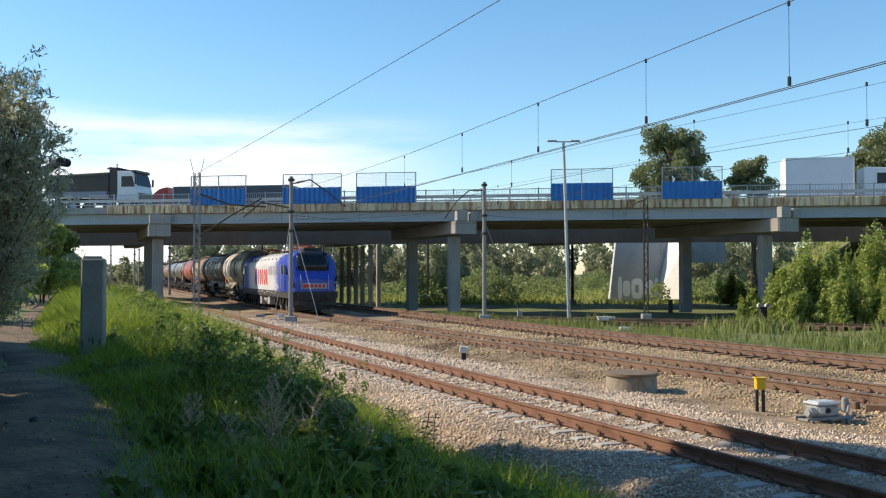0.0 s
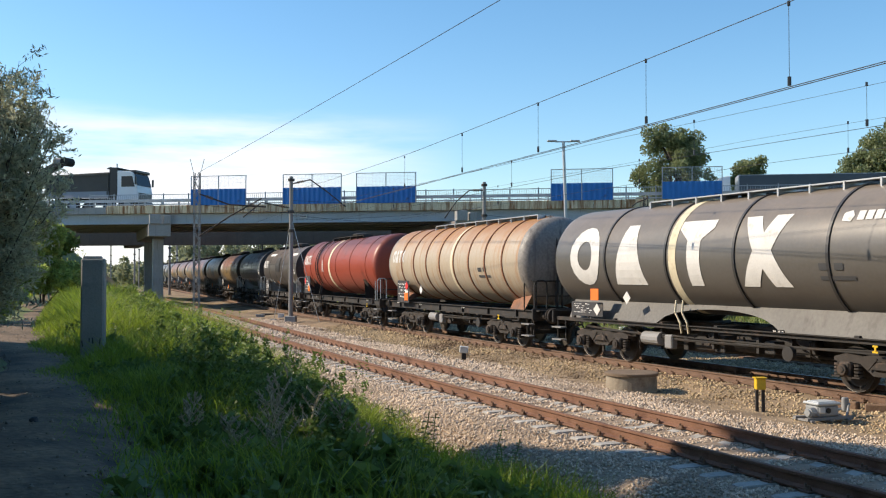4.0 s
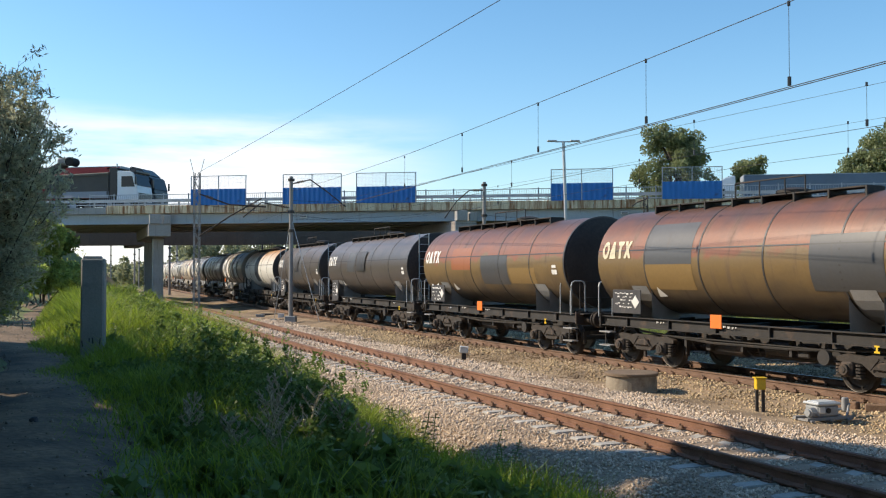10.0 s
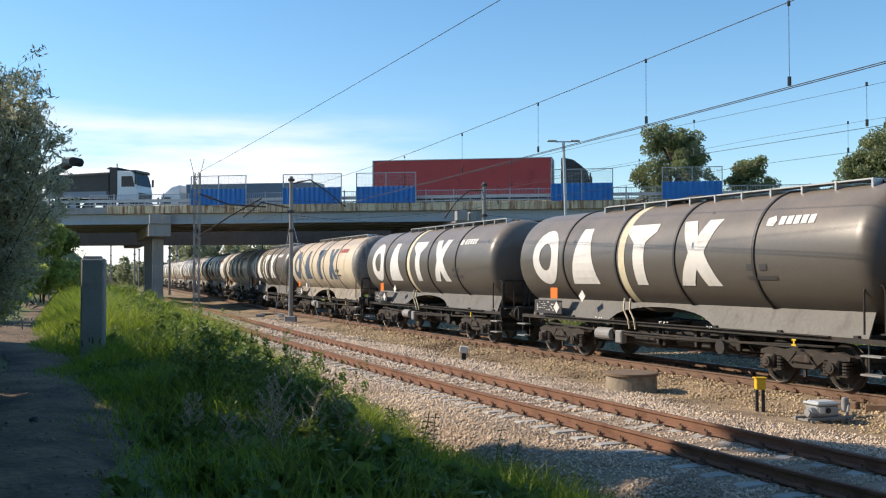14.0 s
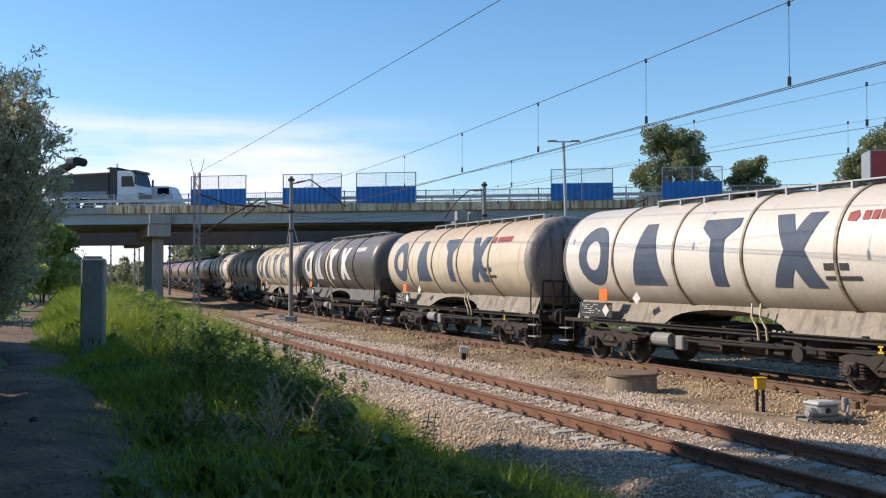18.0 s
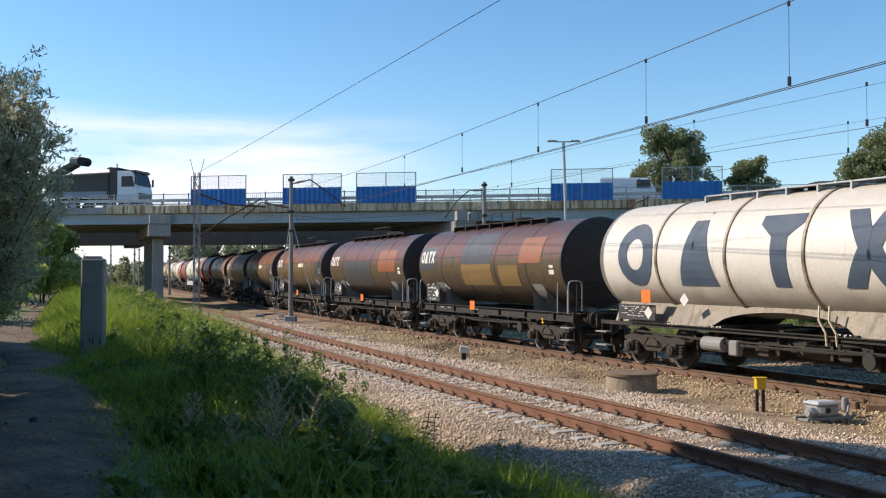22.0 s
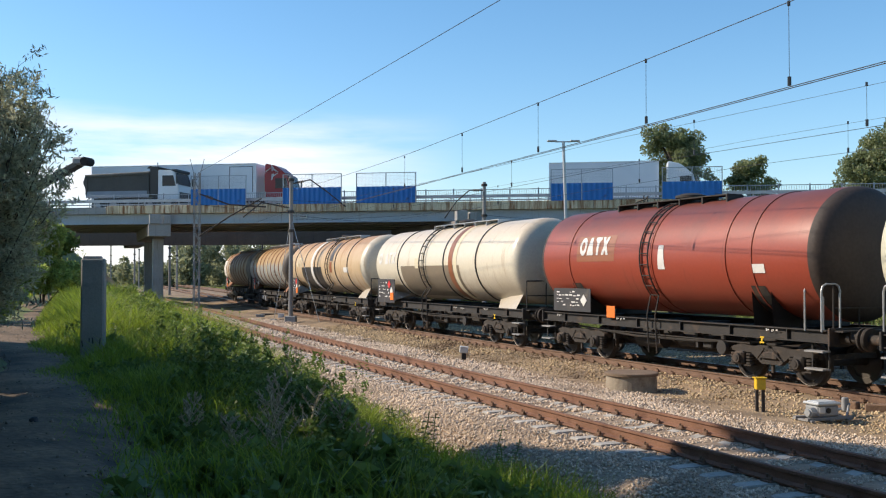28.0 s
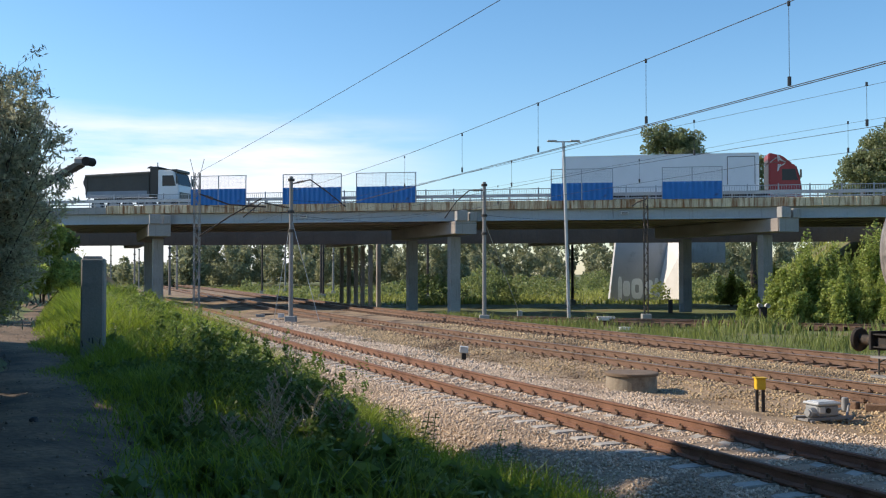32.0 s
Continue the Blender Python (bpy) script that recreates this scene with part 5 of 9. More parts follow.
def red_wagon(L, i, striped):
    w = empty("tank_wagon")
    half, r, zc = L / 2 - (1.0 if not striped else 1.2), 1.42, 2.76
    running_gear(w, L, L - 4.9, i)
    tank = put("tank", cached(("tank_red", round(L, 1)), make_tank(half, r, zc, "mid"), [PAINT["red"], PAINT["red"] if i != 36 else SHADED_END]), w)
    hp = cached(("hoop_red",), make_ring(r, zc, 0.05, 0.02), PAINT["red"])
    for k in range(5):
        put("hoop", hp, tank, Matrix.Translation((-half + (2 * half * (k + 0.6) / 5 if striped else (1.45, 4.9, 5.35, 8.1, 8.95)[k]), 0, 0)))
    emblem(tank, [-half + (0.2 if striped else 2.0) + k * 0.36 for k in range(4)], 0.33, 0.1, 0.5, r, zc, M_WHITE)
    ld = cached("side_ladder", lambda bm: [bar(bm, [(x, -1.2, 0.35), (x, -1.25, 1.3)] + [(x, -(1.48) * math.cos(radians(a)), 2.76 + 1.48 * math.sin(radians(a))) for a in range(-40, 85, 8)], 0.022) for x in (-0.17, 0.17)] + [rod(bm, (-0.17, -(1.48) * math.cos(radians(a)), 2.76 + 1.48 * math.sin(radians(a))), (0.17, -(1.48) * math.cos(radians(a)), 2.76 + 1.48 * math.sin(radians(a))), 0.014, 6) for a in range(-40, 85, 11)], M_BLACK)
    put("side_ladder", ld, w, Matrix.Translation((-half + (3.0 if striped else 5.1), 0, 0)))
    if striped:
        part("stripe", patch(-half + 5.2, -half + 5.5, -78, 84, r, zc, 0.01), M_CREAMMARK, tank, "cream band round the barrel")
        data_panel(w, -half + 0.45, 1.75, 1.25, 0.95, i, y=-1.32, orange=0.4)
        put("red_disc", cached("red_disc", lambda bm: rod(bm, (0, 0, 0), (0, -0.015, 0), 0.16, 16), M_RED), w, Matrix.Translation((-half + 0.1, -1.335, 1.95)))
    else:
        data_panel(w, -half + 1.35, 1.60, 2.0, 0.66, i)
        part("paint_patch", patch(-half + 1.85, -half + 3.7, -3, 26, r, zc, 0.005), PATCHES["rust_patch"], tank, "lighter rusty repainted field")
        part("small_sign", patch(-half + 8.95, -half + 9.35, -16, -8, r, zc, 0.012), M_WHITE, tank)
        put("hazard_plate", cached("hazard_plate", lambda bm: (box(bm, 0, 0, 0, 0.40, 0.016, 0.32, bev=0.01)), M_ORANGE), w, Matrix.Translation((-half + 3.26, -1.23, 1.32)), "orange hazard plate")
    sd = cached(("saddle_red",), make_saddle(r, zc, 0.6), M_BLACK)
    for x in (-half + 1.6, half - 1.6):
        put("saddle", sd, w, Matrix.Translation((x, 0, 0)))
    put("catwalk", cached(("walk_red", round(L, 1)), make_catwalk(-half * 0.5, half * 0.35, zc + r + 0.07, 0.0, 0.0), M_BLACK), w)
    put("hatch", cached("hatch", make_hatch, M_BLACK), w, Matrix.Translation((-0.3, 0.1, zc + r)))
    hr = cached("grab_rail", make_hoop_rail, M_GALV)
    put("grab_rail", hr, w, Matrix.Translation((L / 2 - 1.1, -1.15, 0)) @ Matrix.Rotation(0.3, 4, "Z"))
    put("grab_rail", hr, w, Matrix.Translation((L / 2 - 0.7, -1.1, 0)) @ Matrix.Rotation(1.3, 4, "Z"))
    put("platform_rail", cached("platform_rail", make_platform_rail, M_BLACK), w, Matrix.Translation((L / 2 - 0.68, 0, 0)))
    put("warning_sign", cached("red_flash", lambda bm: bent(bm, [[(0, 0), (1, 0), (0.85, 1), (0.15, 1)]], 0, -0.3, 0.28, 0.6, 1.42, 2.76, 0.012), M_WHITE), tank, Matrix.Translation((-half + (3.9 if striped else 5.6), 0, 0)))
    tagged(w, "oxide-red tank wagon with white mark, ladder and catwalk", "tank wagon", "wagons of the goods train")
    return w


def pale_wagon(L, i):
    w = empty("tank_wagon")
    half, r, zc = L / 2 - 1.05, 1.45, 2.74
    running_gear(w, L, L - 5.0, i)
    tank = put("tank", cached(("tank_pale",), make_tank(half, r, zc, "round"), [PAINT["pale"], PAINT["pale"]]), w)
    put("hoop", cached(("hoop_pale",), make_ring(r, zc, 0.06, 0.02), PATCHES["dark"]), tank, Matrix.Translation((0.2, 0, 0)))
    part("paint_patch", patch(-half + 0.35, half - 0.35, -72, -24, r, zc, 0.004), PATCHES["pale_grey"], tank, "pale grey belly paint")
    grn = mat("green_sticker", (0.02, 0.22, 0.06), 0.5, var=0.1, bump=0)
    part("green_sign", patch(-half + 0.45, -half + 1.42, -22, 24, r, zc, 0.01), grn, tank, "green sticker with a white shape")
    bm = bmesh.new()
    bent(bm, [[(0.2, 0), (0.6, 0.1), (1, 0.4), (0.8, 0.9), (0.5, 1), (0.1, 0.7)]], -half + 0.62, -0.5, 0.6, 0.7, r, zc, 0.016)
    part("white_shape", bm, M_WHITE, tank)
    part("white_sign", patch(-half + 1.46, -half + 3.55, -22, 24, r, zc, 0.008), M_WHITE, tank, "large blank white sticker")
    part("blue_sign", patch(-half + 5.8, -half + 6.35, -42, -22, r, zc, 0.01), M_BLUE, tank, "small blue sticker")
    part("yellow_mark", patch(-half + 6.75, -half + 6.9, -46, -40, r, zc, 0.01), M_YELLOW, tank)
    part("red_mark", patch(-half + 3.25, -half + 3.5, -46, -37, r, zc, 0.01), M_RED, tank)
    data_panel(w, -half + 1.55, 1.45, 2.1, 0.8, i, y=-1.36, orange=0.80)
    skirt = mat("pale_grey_skirt", (0.42, 0.45, 0.46), 0.6, var=0.12, scale=1, bump=0.05)
    bm = bmesh.new()
    for q in (-1, 1):
        vs = [bm.verts.new(p) for p in ((-half + 2.3, q * 1.36, 1.5), (half - 2.0, q * 1.36, 1.5), (half - 1.6, q * 1.5, 1.0), (-half + 1.9, q * 1.5, 1.0))]
        bm.faces.new(vs)
    part("side_skirt", bm, skirt, w, "pale grey sloping side skirt").modifiers.new("thick", "SOLIDIFY").thickness = 0.03
    put("catwalk", cached(("walk_pale",), make_catwalk(-half * 0.7, half * 0.7, zc + r + 0.07, 0.0, 0.0), M_GALV), w)
    hr = cached("grab_rail", make_hoop_rail, M_GALV)
    put("grab_rail", hr, w, Matrix.Translation((L / 2 - 0.8, -1.12, 0)))
    put("grab_rail", hr, w, Matrix.Translation((-L / 2 + 0.8, -1.12, 0)))
    tagged(w, "pale cream tank wagon with grey belly and green sticker", "tank wagon", "wagons of the goods train")
    return w


def ladder_wagon(L, i):
    w = empty("tank_wagon")
    half, r, zc = L / 2 - 1.2, 1.42, 2.76
    running_gear(w, L, L - 5.2, i)
    tank = put("tank", cached(("tank_ladder", round(L, 1)), make_tank(half, r, zc, "round"), [PAINT["tan_rust"] if i == 38 else PAINT["cream"], PAINT["cream"] if i == 38 else PAINT["cream"]]), w)
    hp = cached(("hoop_l",), make_ring(r, zc, 0.06, 0.03), PATCHES["dark"])
    for f_ in ((0.2, 0.577, 0.80) if i == 37 else (0.089, 0.246, 0.403, 0.69, 0.847)):
        put("hoop", hp, tank, Matrix.Translation((-half + 2 * half * f_, 0, 0)))
    emblem(tank, [-half + 0.25, -half + 1.0, -half + 1.42, -half + 1.84] if i == 37 else [-half + 0.5, -half + 1.63, -half + 2.05, -half + 2.45], 0.38, 0.0, 0.5, r, zc, M_WHITE if i == 37 else M_CREAMMARK)
    if i == 37:
        part("paint_patch", patch(-half + 2.9, -half + 8.8, -62, -4, r, zc, 0.006), PATCHES["taupe"], tank, "grey-brown faded lower half")
        lx = -half + 5.36
        part("stripe", patch(-half + 8.29, -half + 8.6, -75, 80, r, zc, 0.012), M_CREAMMARK, tank)
        part("stripe", patch(-half + 7.86, -half + 8.22, -75, 80, r, zc, 0.012), PATCHES["rust_patch"], tank)
        part("small_sign", patch(-half + 4.5, -half + 4.85, -8, 8, r, zc, 0.012), M_CREAMMARK, tank)
    else:
        part("paint_patch", patch(-half + 2.85, -half + 7.2, -60, -2, r, zc, 0.006), PATCHES["dark"], tank, "dark repainted patch")
        part("stripe", patch(-half + 5.0, -half + 5.46, -78, 82, r, zc, 0.012), M_WHITE, tank, "white band round the barrel")
        lx = -half + 8.5
        part("dark_panel", patch(lx + 0.4, lx + 0.95, 10, 55, r, zc, 0.012), PATCHES["slate"], tank)
        part("orange_sign", patch(lx + 0.4, lx + 0.8, -14, 8, r, zc, 0.012), PATCHES["rust_patch"], tank)
        part("small_sign", patch(half - 2.9, half - 2.1, -14, -4, r, zc, 0.012), M_WHITE, tank)
    ld = cached("side_ladder_full", lambda bm: [bar(bm, [(x, -1.3, 0.25), (x, -1.36, 1.5)] + [(x, -(1.5) * math.cos(radians(a)), 2.76 + 1.5 * math.sin(radians(a))) for a in range(-40, 95, 8)], 0.025) for x in (-0.22, 0.22)] + [rod(bm, (-0.22, -(1.5) * math.cos(radians(a)), 2.76 + 1.5 * math.sin(radians(a))), (0.22, -(1.5) * math.cos(radians(a)), 2.76 + 1.5 * math.sin(radians(a))), 0.018, 6) for a in range(-40, 95, 11)] + [rod(bm, (-0.22, -1.33, z), (0.22, -1.33, z), 0.018, 6) for z in (0.5, 0.8, 1.1, 1.4)], M_BLACK)
    put("side_ladder", ld, w, Matrix.Translation((lx, 0, 0)))
    data_panel(w, -half + (1.16 if i == 37 else 1.0), 1.62, 2.1, 1.0, i, y=-1.42, orange=0.74)
    put("red_diamond", cached("red_diamond", lambda bm: box(bm, 0, 0, 0, 0.26, 0.012, 0.26, Matrix.Rotation(math.pi / 4, 4, "Y")), M_RED), w, Matrix.Translation((-half + 1.58, -1.445, 1.9)))
    ck = cached(("skirt_l",), make_side_skirt(r, zc, 2.2), PAINT["cream"])
    put("cradle", ck, w, Matrix.Translation((-half, 0, 0)))
    put("cradle", ck, w, Matrix.Translation((half, 0, 0)) @ Matrix.Rotation(math.pi, 4, "Z"))
    put("catwalk", cached(("walk_l", round(L, 1)), make_catwalk(-half * 0.3, half * 0.6, zc + r + 0.07, 0.0, 0.0), M_GALV), w)
    put("hatch", cached("hatch", make_hatch, M_BLACK), w, Matrix.Translation((0, 0.1, zc + r)))
    put("platform_rail", cached("platform_rail", make_platform_rail, M_BLACK), w, Matrix.Translation((L / 2 - 0.7, 0, 0)))
    tagged(w, "tan tank wagon with a black side ladder and white mark", "tank wagon", "wagons of the goods train")
    return w


TRAIN = []
for i, (front, rear) in enumerate(zip(COUPLINGS[:-1], COUPLINGS[1:]), 1):
    TRAIN.append((build_wagon(i, front - rear), (front + rear) / 2))
# ---------------------------------------------------------------- the locomotive
M_LBLUE = mat("loco_blue", (0.035, 0.075, 0.50), 0.32, var=0.06, scale=1, fine=20, bump=0.02, stain=(0.04, 0.06, 0.25), stain_amt=0.15)
M_LWHITE = mat("loco_white", (0.74, 0.75, 0.77), 0.38, var=0.06, scale=1, fine=20, bump=0.03, stain=(0.5, 0.48, 0.45), stain_amt=0.2, streak=True)
M_LGREY = mat("loco_dark_grey", (0.032, 0.032, 0.036), 0.6, var=0.2, scale=2, fine=30, bump=0.1, stain=(0.13, 0.11, 0.09), stain_amt=0.3)
M_LROOF = mat("loco_roof_grey", (0.50, 0.50, 0.50), 0.7, var=0.2, scale=1, fine=20, bump=0.1, stain=(0.25, 0.2, 0.16), stain_amt=0.4)
M_GLASS = mat("dark_window_glass", (0.012, 0.016, 0.022), 0.06, var=0.1, bump=0, spec=0.35)
M_VENT = mat("louvre_grey", (0.42, 0.43, 0.45), 0.6, var=0.15, scale=3, fine=40, bump=0.2)
M_VENT_BLUE = mat("louvre_blue", (0.13, 0.16, 0.38), 0.55, var=0.12, scale=3, fine=40, bump=0.15)
M_PANTO = mat("red_pantograph", (0.50, 0.05, 0.045), 0.5, var=0.15, bump=0.05)
M_LAMP = mat("headlight_glass", (0.85, 0.85, 0.8), 0.15, var=0.05, bump=0, spec=0.8)



def loco_livery():
    """White sides that turn blue towards both cabs through rows of blue dots that grow."""
    m = bpy.data.materials.new("loco_livery")
    m.use_nodes = True
    n, l = m.node_tree.nodes, m.node_tree.links
    b = n["Principled BSDF"]
    b.inputs["Roughness"].default_value = 0.36
    sep = n.new("ShaderNodeSeparateXYZ")
    tc = n.new("ShaderNodeTexCoord")
    l.new(tc.outputs["Object"], sep.inputs["Vector"])

    def op(kind, a, b_):
        q = n.new("ShaderNodeMath")
        q.operation = kind
        for i, v in enumerate((a, b_)):
            if isinstance(v, float):
                q.inputs[i].default_value = v
            else:
                l.new(v, q.inputs[i])
        return q.outputs[0]

    def ramp(v, lo, hi):
        q = n.new("ShaderNodeMapRange")
        q.inputs["From Min"].default_value, q.inputs["From Max"].default_value = lo, hi
        l.new(v, q.inputs["Value"])
        return q.outputs["Result"]

    x, z = sep.outputs["X"], sep.outputs["Z"]
    amount = op("MAXIMUM", ramp(x, 3.9, 6.0), ramp(x, -5.3, -6.5))
    dots = op("MULTIPLY", op("SINE", op("MULTIPLY", x, 52.0), 0.0), op("SINE", op("MULTIPLY", z, 74.0), 0.0))
    dots = op("ADD", op("MULTIPLY", dots, 0.5), 0.5)
    blue = ramp(op("SUBTRACT", amount, dots), -0.12, 0.12)
    dirt = n.new("ShaderNodeTexNoise")
    dirt.inputs["Scale"].default_value, dirt.inputs["Detail"].default_value = 1.5, 6
    l.new(tc.outputs["Object"], dirt.inputs["Vector"])
    white = n.new("ShaderNodeMixRGB")
    white.inputs["Color1"].default_value, white.inputs["Color2"].default_value = (0.64, 0.64, 0.65, 1), (0.46, 0.44, 0.42, 1)
    l.new(ramp(dirt.outputs["Fac"], 0.45, 0.75), white.inputs["Fac"])
    mix = n.new("ShaderNodeMixRGB")
    mix.inputs["Color2"].default_value = (0.035, 0.068, 0.42, 1)
    l.new(blue, mix.inputs["Fac"])
    l.new(white.outputs["Color"], mix.inputs["Color1"])
    l.new(mix.outputs["Color"], b.inputs["Base Color"])
    return m


loco = empty("locomotive")
tagged(loco, "blue and white six-axle electric locomotive with red marks", "locomotive")
HALF_W = 1.49


def loco_section(bm, x, hw, zr, zs, zb):
    """One ring of the body: sill, side, cant rail, roof."""
    pts = [(-hw, zb), (-hw, 1.9), (-hw, zs), (-hw * 0.96, zs + (zr - zs) * 0.30), (-hw * 0.72, zs + (zr - zs) * 0.86), (-hw * 0.45, zr), (0, zr + 0.02),
           (hw * 0.45, zr), (hw * 0.72, zs + (zr - zs) * 0.86), (hw * 0.96, zs + (zr - zs) * 0.30), (hw, zs), (hw, 1.9), (hw, zb)]
    return [bm.verts.new((x, y, z)) for y, z in pts]


def loft(rings, bm):
    for a, b in zip(rings[:-1], rings[1:]):
        for i in range(len(a) - 1):
            bm.faces.new((a[i], a[i + 1], b[i + 1], b[i]))
        bm.faces.new((a[-1], a[0], b[0], b[-1]))


bm = bmesh.new()
mid = [(-6.4, HALF_W, 3.62, 2.92, 1.28), (6.4, HALF_W, 3.62, 2.92, 1.28)]
loft([loco_section(bm, *m) for m in mid], bm)
bmesh.ops.recalc_face_normals(bm, faces=bm.faces)
part("body_middle", bm, loco_livery(), loco, "white body fading to blue through dots")
for q in (1, -1):
    bm = bmesh.new()
    secs = [(6.4, HALF_W, 3.62, 2.92, 1.28), (7.0, HALF_W, 3.75, 2.95, 1.28), (7.7, HALF_W, 3.79, 2.93, 1.28), (8.4, HALF_W, 3.74, 2.88, 1.28), (8.8, HALF_W * 0.985, 3.60, 2.74, 1.28),
            (9.05, HALF_W * 0.95, 3.06, 2.50, 1.28), (9.27, HALF_W * 0.89, 2.48, 2.18, 1.28), (9.42, HALF_W * 0.83, 2.18, 1.98, 1.28), (9.55, HALF_W * 0.78, 2.0, 1.92, 1.28)]
    rings = [loco_section(bm, *s) for s in secs]
    loft(rings, bm)
    bm.faces.new(rings[-1])
    bmesh.ops.recalc_face_normals(bm, faces=bm.faces)
    for f in bm.faces:
        f.smooth = True
    for e in bm.edges:
        if len(e.link_faces) == 2 and e.calc_face_angle(0) > 0.45:
            e.smooth = False
    if q < 0:
        bmesh.ops.rotate(bm, cent=(0, 0, 0), matrix=Matrix.Rotation(math.pi, 3, "Z"), verts=bm.verts)
    cab = part("cab", bm, M_LBLUE, loco, "blue driver's cab")
    turn = Matrix() if q > 0 else Matrix.Rotation(math.pi, 4, "Z")
    # windscreen on the slope, its wipers and rim
    bm = bmesh.new()
    g = []
    for x, z, hw in ((8.80, 3.62, 0.90), (8.94, 3.36, 0.98), (9.10, 2.98, 1.04), (9.27, 2.52, 1.06)):
        g.append([bm.verts.new((x + 0.035 - 0.10 * (abs(t) ** 3), hw * t, z + 0.025)) for t in (-1, -0.6, 0, 0.6, 1)])
    for a, b in zip(g[:-1], g[1:]):
        for i in range(4):
            bm.faces.new((a[i], a[i + 1], b[i + 1], b[i])).smooth = True
    bmesh.ops.recalc_face_normals(bm, faces=bm.faces)
    ws = part("windscreen", bm, M_GLASS, loco)
    ws.matrix_basis = turn
    ws.modifiers.new("thick", "SOLIDIFY").thickness = 0.03
    bm = bmesh.new()
    g = []
    for x, z, hw in ((8.2, 3.78, 0.62), (8.5, 3.74, 0.75), (8.82, 3.61, 0.90)):
        g.append([bm.verts.new((x, hw * t_, z + 0.02 - 0.04 * t_ * t_)) for t_ in (-1, -0.5, 0, 0.5, 1)])
    for a, b in zip(g[:-1], g[1:]):
        for i in range(4):
            bm.faces.new((a[i], a[i + 1], b[i + 1], b[i])).smooth = True
    bmesh.ops.recalc_face_normals(bm, faces=bm.faces)
    hd = part("roof_hood", bm, M_LGREY, loco, "dark hood above the windscreen")
    hd.matrix_basis = turn
    hd.modifiers.new("thick", "SOLIDIFY").thickness = 0.05
    bm = bmesh.new()
    for y in (-0.35, 0.35):
        rod(bm, (9.37, y, 2.36), (9.12, y * 0.5, 3.12), 0.016, 6)
    part("wiper", bm, M_BLACK, loco).matrix_basis = turn
    # nose plate, lamps, handrails
    bm = bmesh.new()
    box(bm, 9.60, 0, 1.62, 0.04, 1.5, 0.34, bev=0.01)
    part("nose_plate", bm, M_VENT, loco, "grey plate with red shapes").matrix_basis = turn
    bm = bmesh.new()
    for k in range(5):
        box(bm, 9.63, -0.42 + k * 0.24, 1.62, 0.012, 0.16, 0.18, bev=0.004)
    rod(bm, (9.62, 0.6 * -1.0, 1.62), (9.636, 0.6 * -1.0, 1.62), 0.11, 14)
    part("red_shapes", bm, M_RED, loco).matrix_basis = turn
    for y in (-1.0, 1.0):
        bm = bmesh.new()
        revolve(bm, [(0.0, 0.10), (0.05, 0.10), (0.07, 0.07)], 18, "x", (9.40, y * 1.33, 1.78))
        bm.faces.new([v for v in bm.verts if abs(v.co.x - 9.47) < 1e-4])
        part("headlight", bm, M_LAMP, loco).matrix_basis = turn
        bm = bmesh.new()
        bm.faces.new([bm.verts.new(c) for c in ((9.0, y * 1.455, 2.22), (9.26, y * 1.40, 2.14), (9.46, y * 1.325, 1.86), (9.57, y * 1.275, 1.58), (9.36, y * 1.375, 1.60), (9.08, y * 1.45, 1.86))])
        lh = part("lamp_housing", bm, M_GLASS, loco, "dark headlamp cluster")
        lh.matrix_basis = turn
        lh.modifiers.new("thick", "SOLIDIFY").thickness = 0.09
        lh.modifiers["thick"].offset = 0
        bm = bmesh.new()
        bar(bm, [(9.58, y * 0.82, 1.4), (9.66, y * 0.82, 1.42), (9.62, y * 0.84, 2.1), (9.5, y * 0.86, 2.3)], 0.02)
        part("nose_handrail", bm, M_GALV, loco).matrix_basis = turn
    # buffer beam with pockets and plough
    bm = bmesh.new()
    box(bm, 9.30, 0, 1.02, 0.56, 2.70, 0.54, bev=0.03)
    box(bm, 9.2, 0, 0.62, 0.5, 2.7, 0.40, bev=0.05)
    part("buffer_beam", bm, M_LGREY, loco).matrix_basis = turn
    bm = bmesh.new()
    vs = [bm.verts.new(p) for p in ((9.2, -1.2, 0.55), (9.55, 0, 0.55), (9.2, 1.2, 0.55), (9.2, 1.0, 0.2), (9.6, 0, 0.2), (9.2, -1.0, 0.2))]
    bm.faces.new((vs[0], vs[1], vs[4], vs[5]))
    bm.faces.new((vs[1], vs[2], vs[3], vs[4]))
    pl = part("snow_plough", bm, M_BLACK, loco)
    pl.matrix_basis = turn
    pl.modifiers.new("thick", "SOLIDIFY").thickness = 0.02
    bf = cached("buffer_loco", lambda bm: (revolve(bm, [(-0.5, 0.15), (-0.2, 0.15), (-0.2, 0.12), (-0.06, 0.12), (-0.06, 0.16), (0, 0.16)], 16, "x"), box(bm, -0.01, 0, 0, 0.04, 0.55, 0.36, bev=0.02)), M_BLACK)
    for y in (-0.875, 0.875):
        put("buffer", bf, loco, turn @ Matrix.Translation((9.98, y, 1.06)))
    put("coupling", cached("coupling", make_coupling, M_BLACK), loco, turn @ Matrix.Translation((10.05, 0, 1.06)))
    bm = bmesh.new()
    for y in (-1.40, 1.40):
        for z in (0.5, 0.78):
            box(bm, 9.1, y, z, 0.3, 0.03, 0.14)
    part("cab_step", bm, M_BLACK, loco).matrix_basis = turn
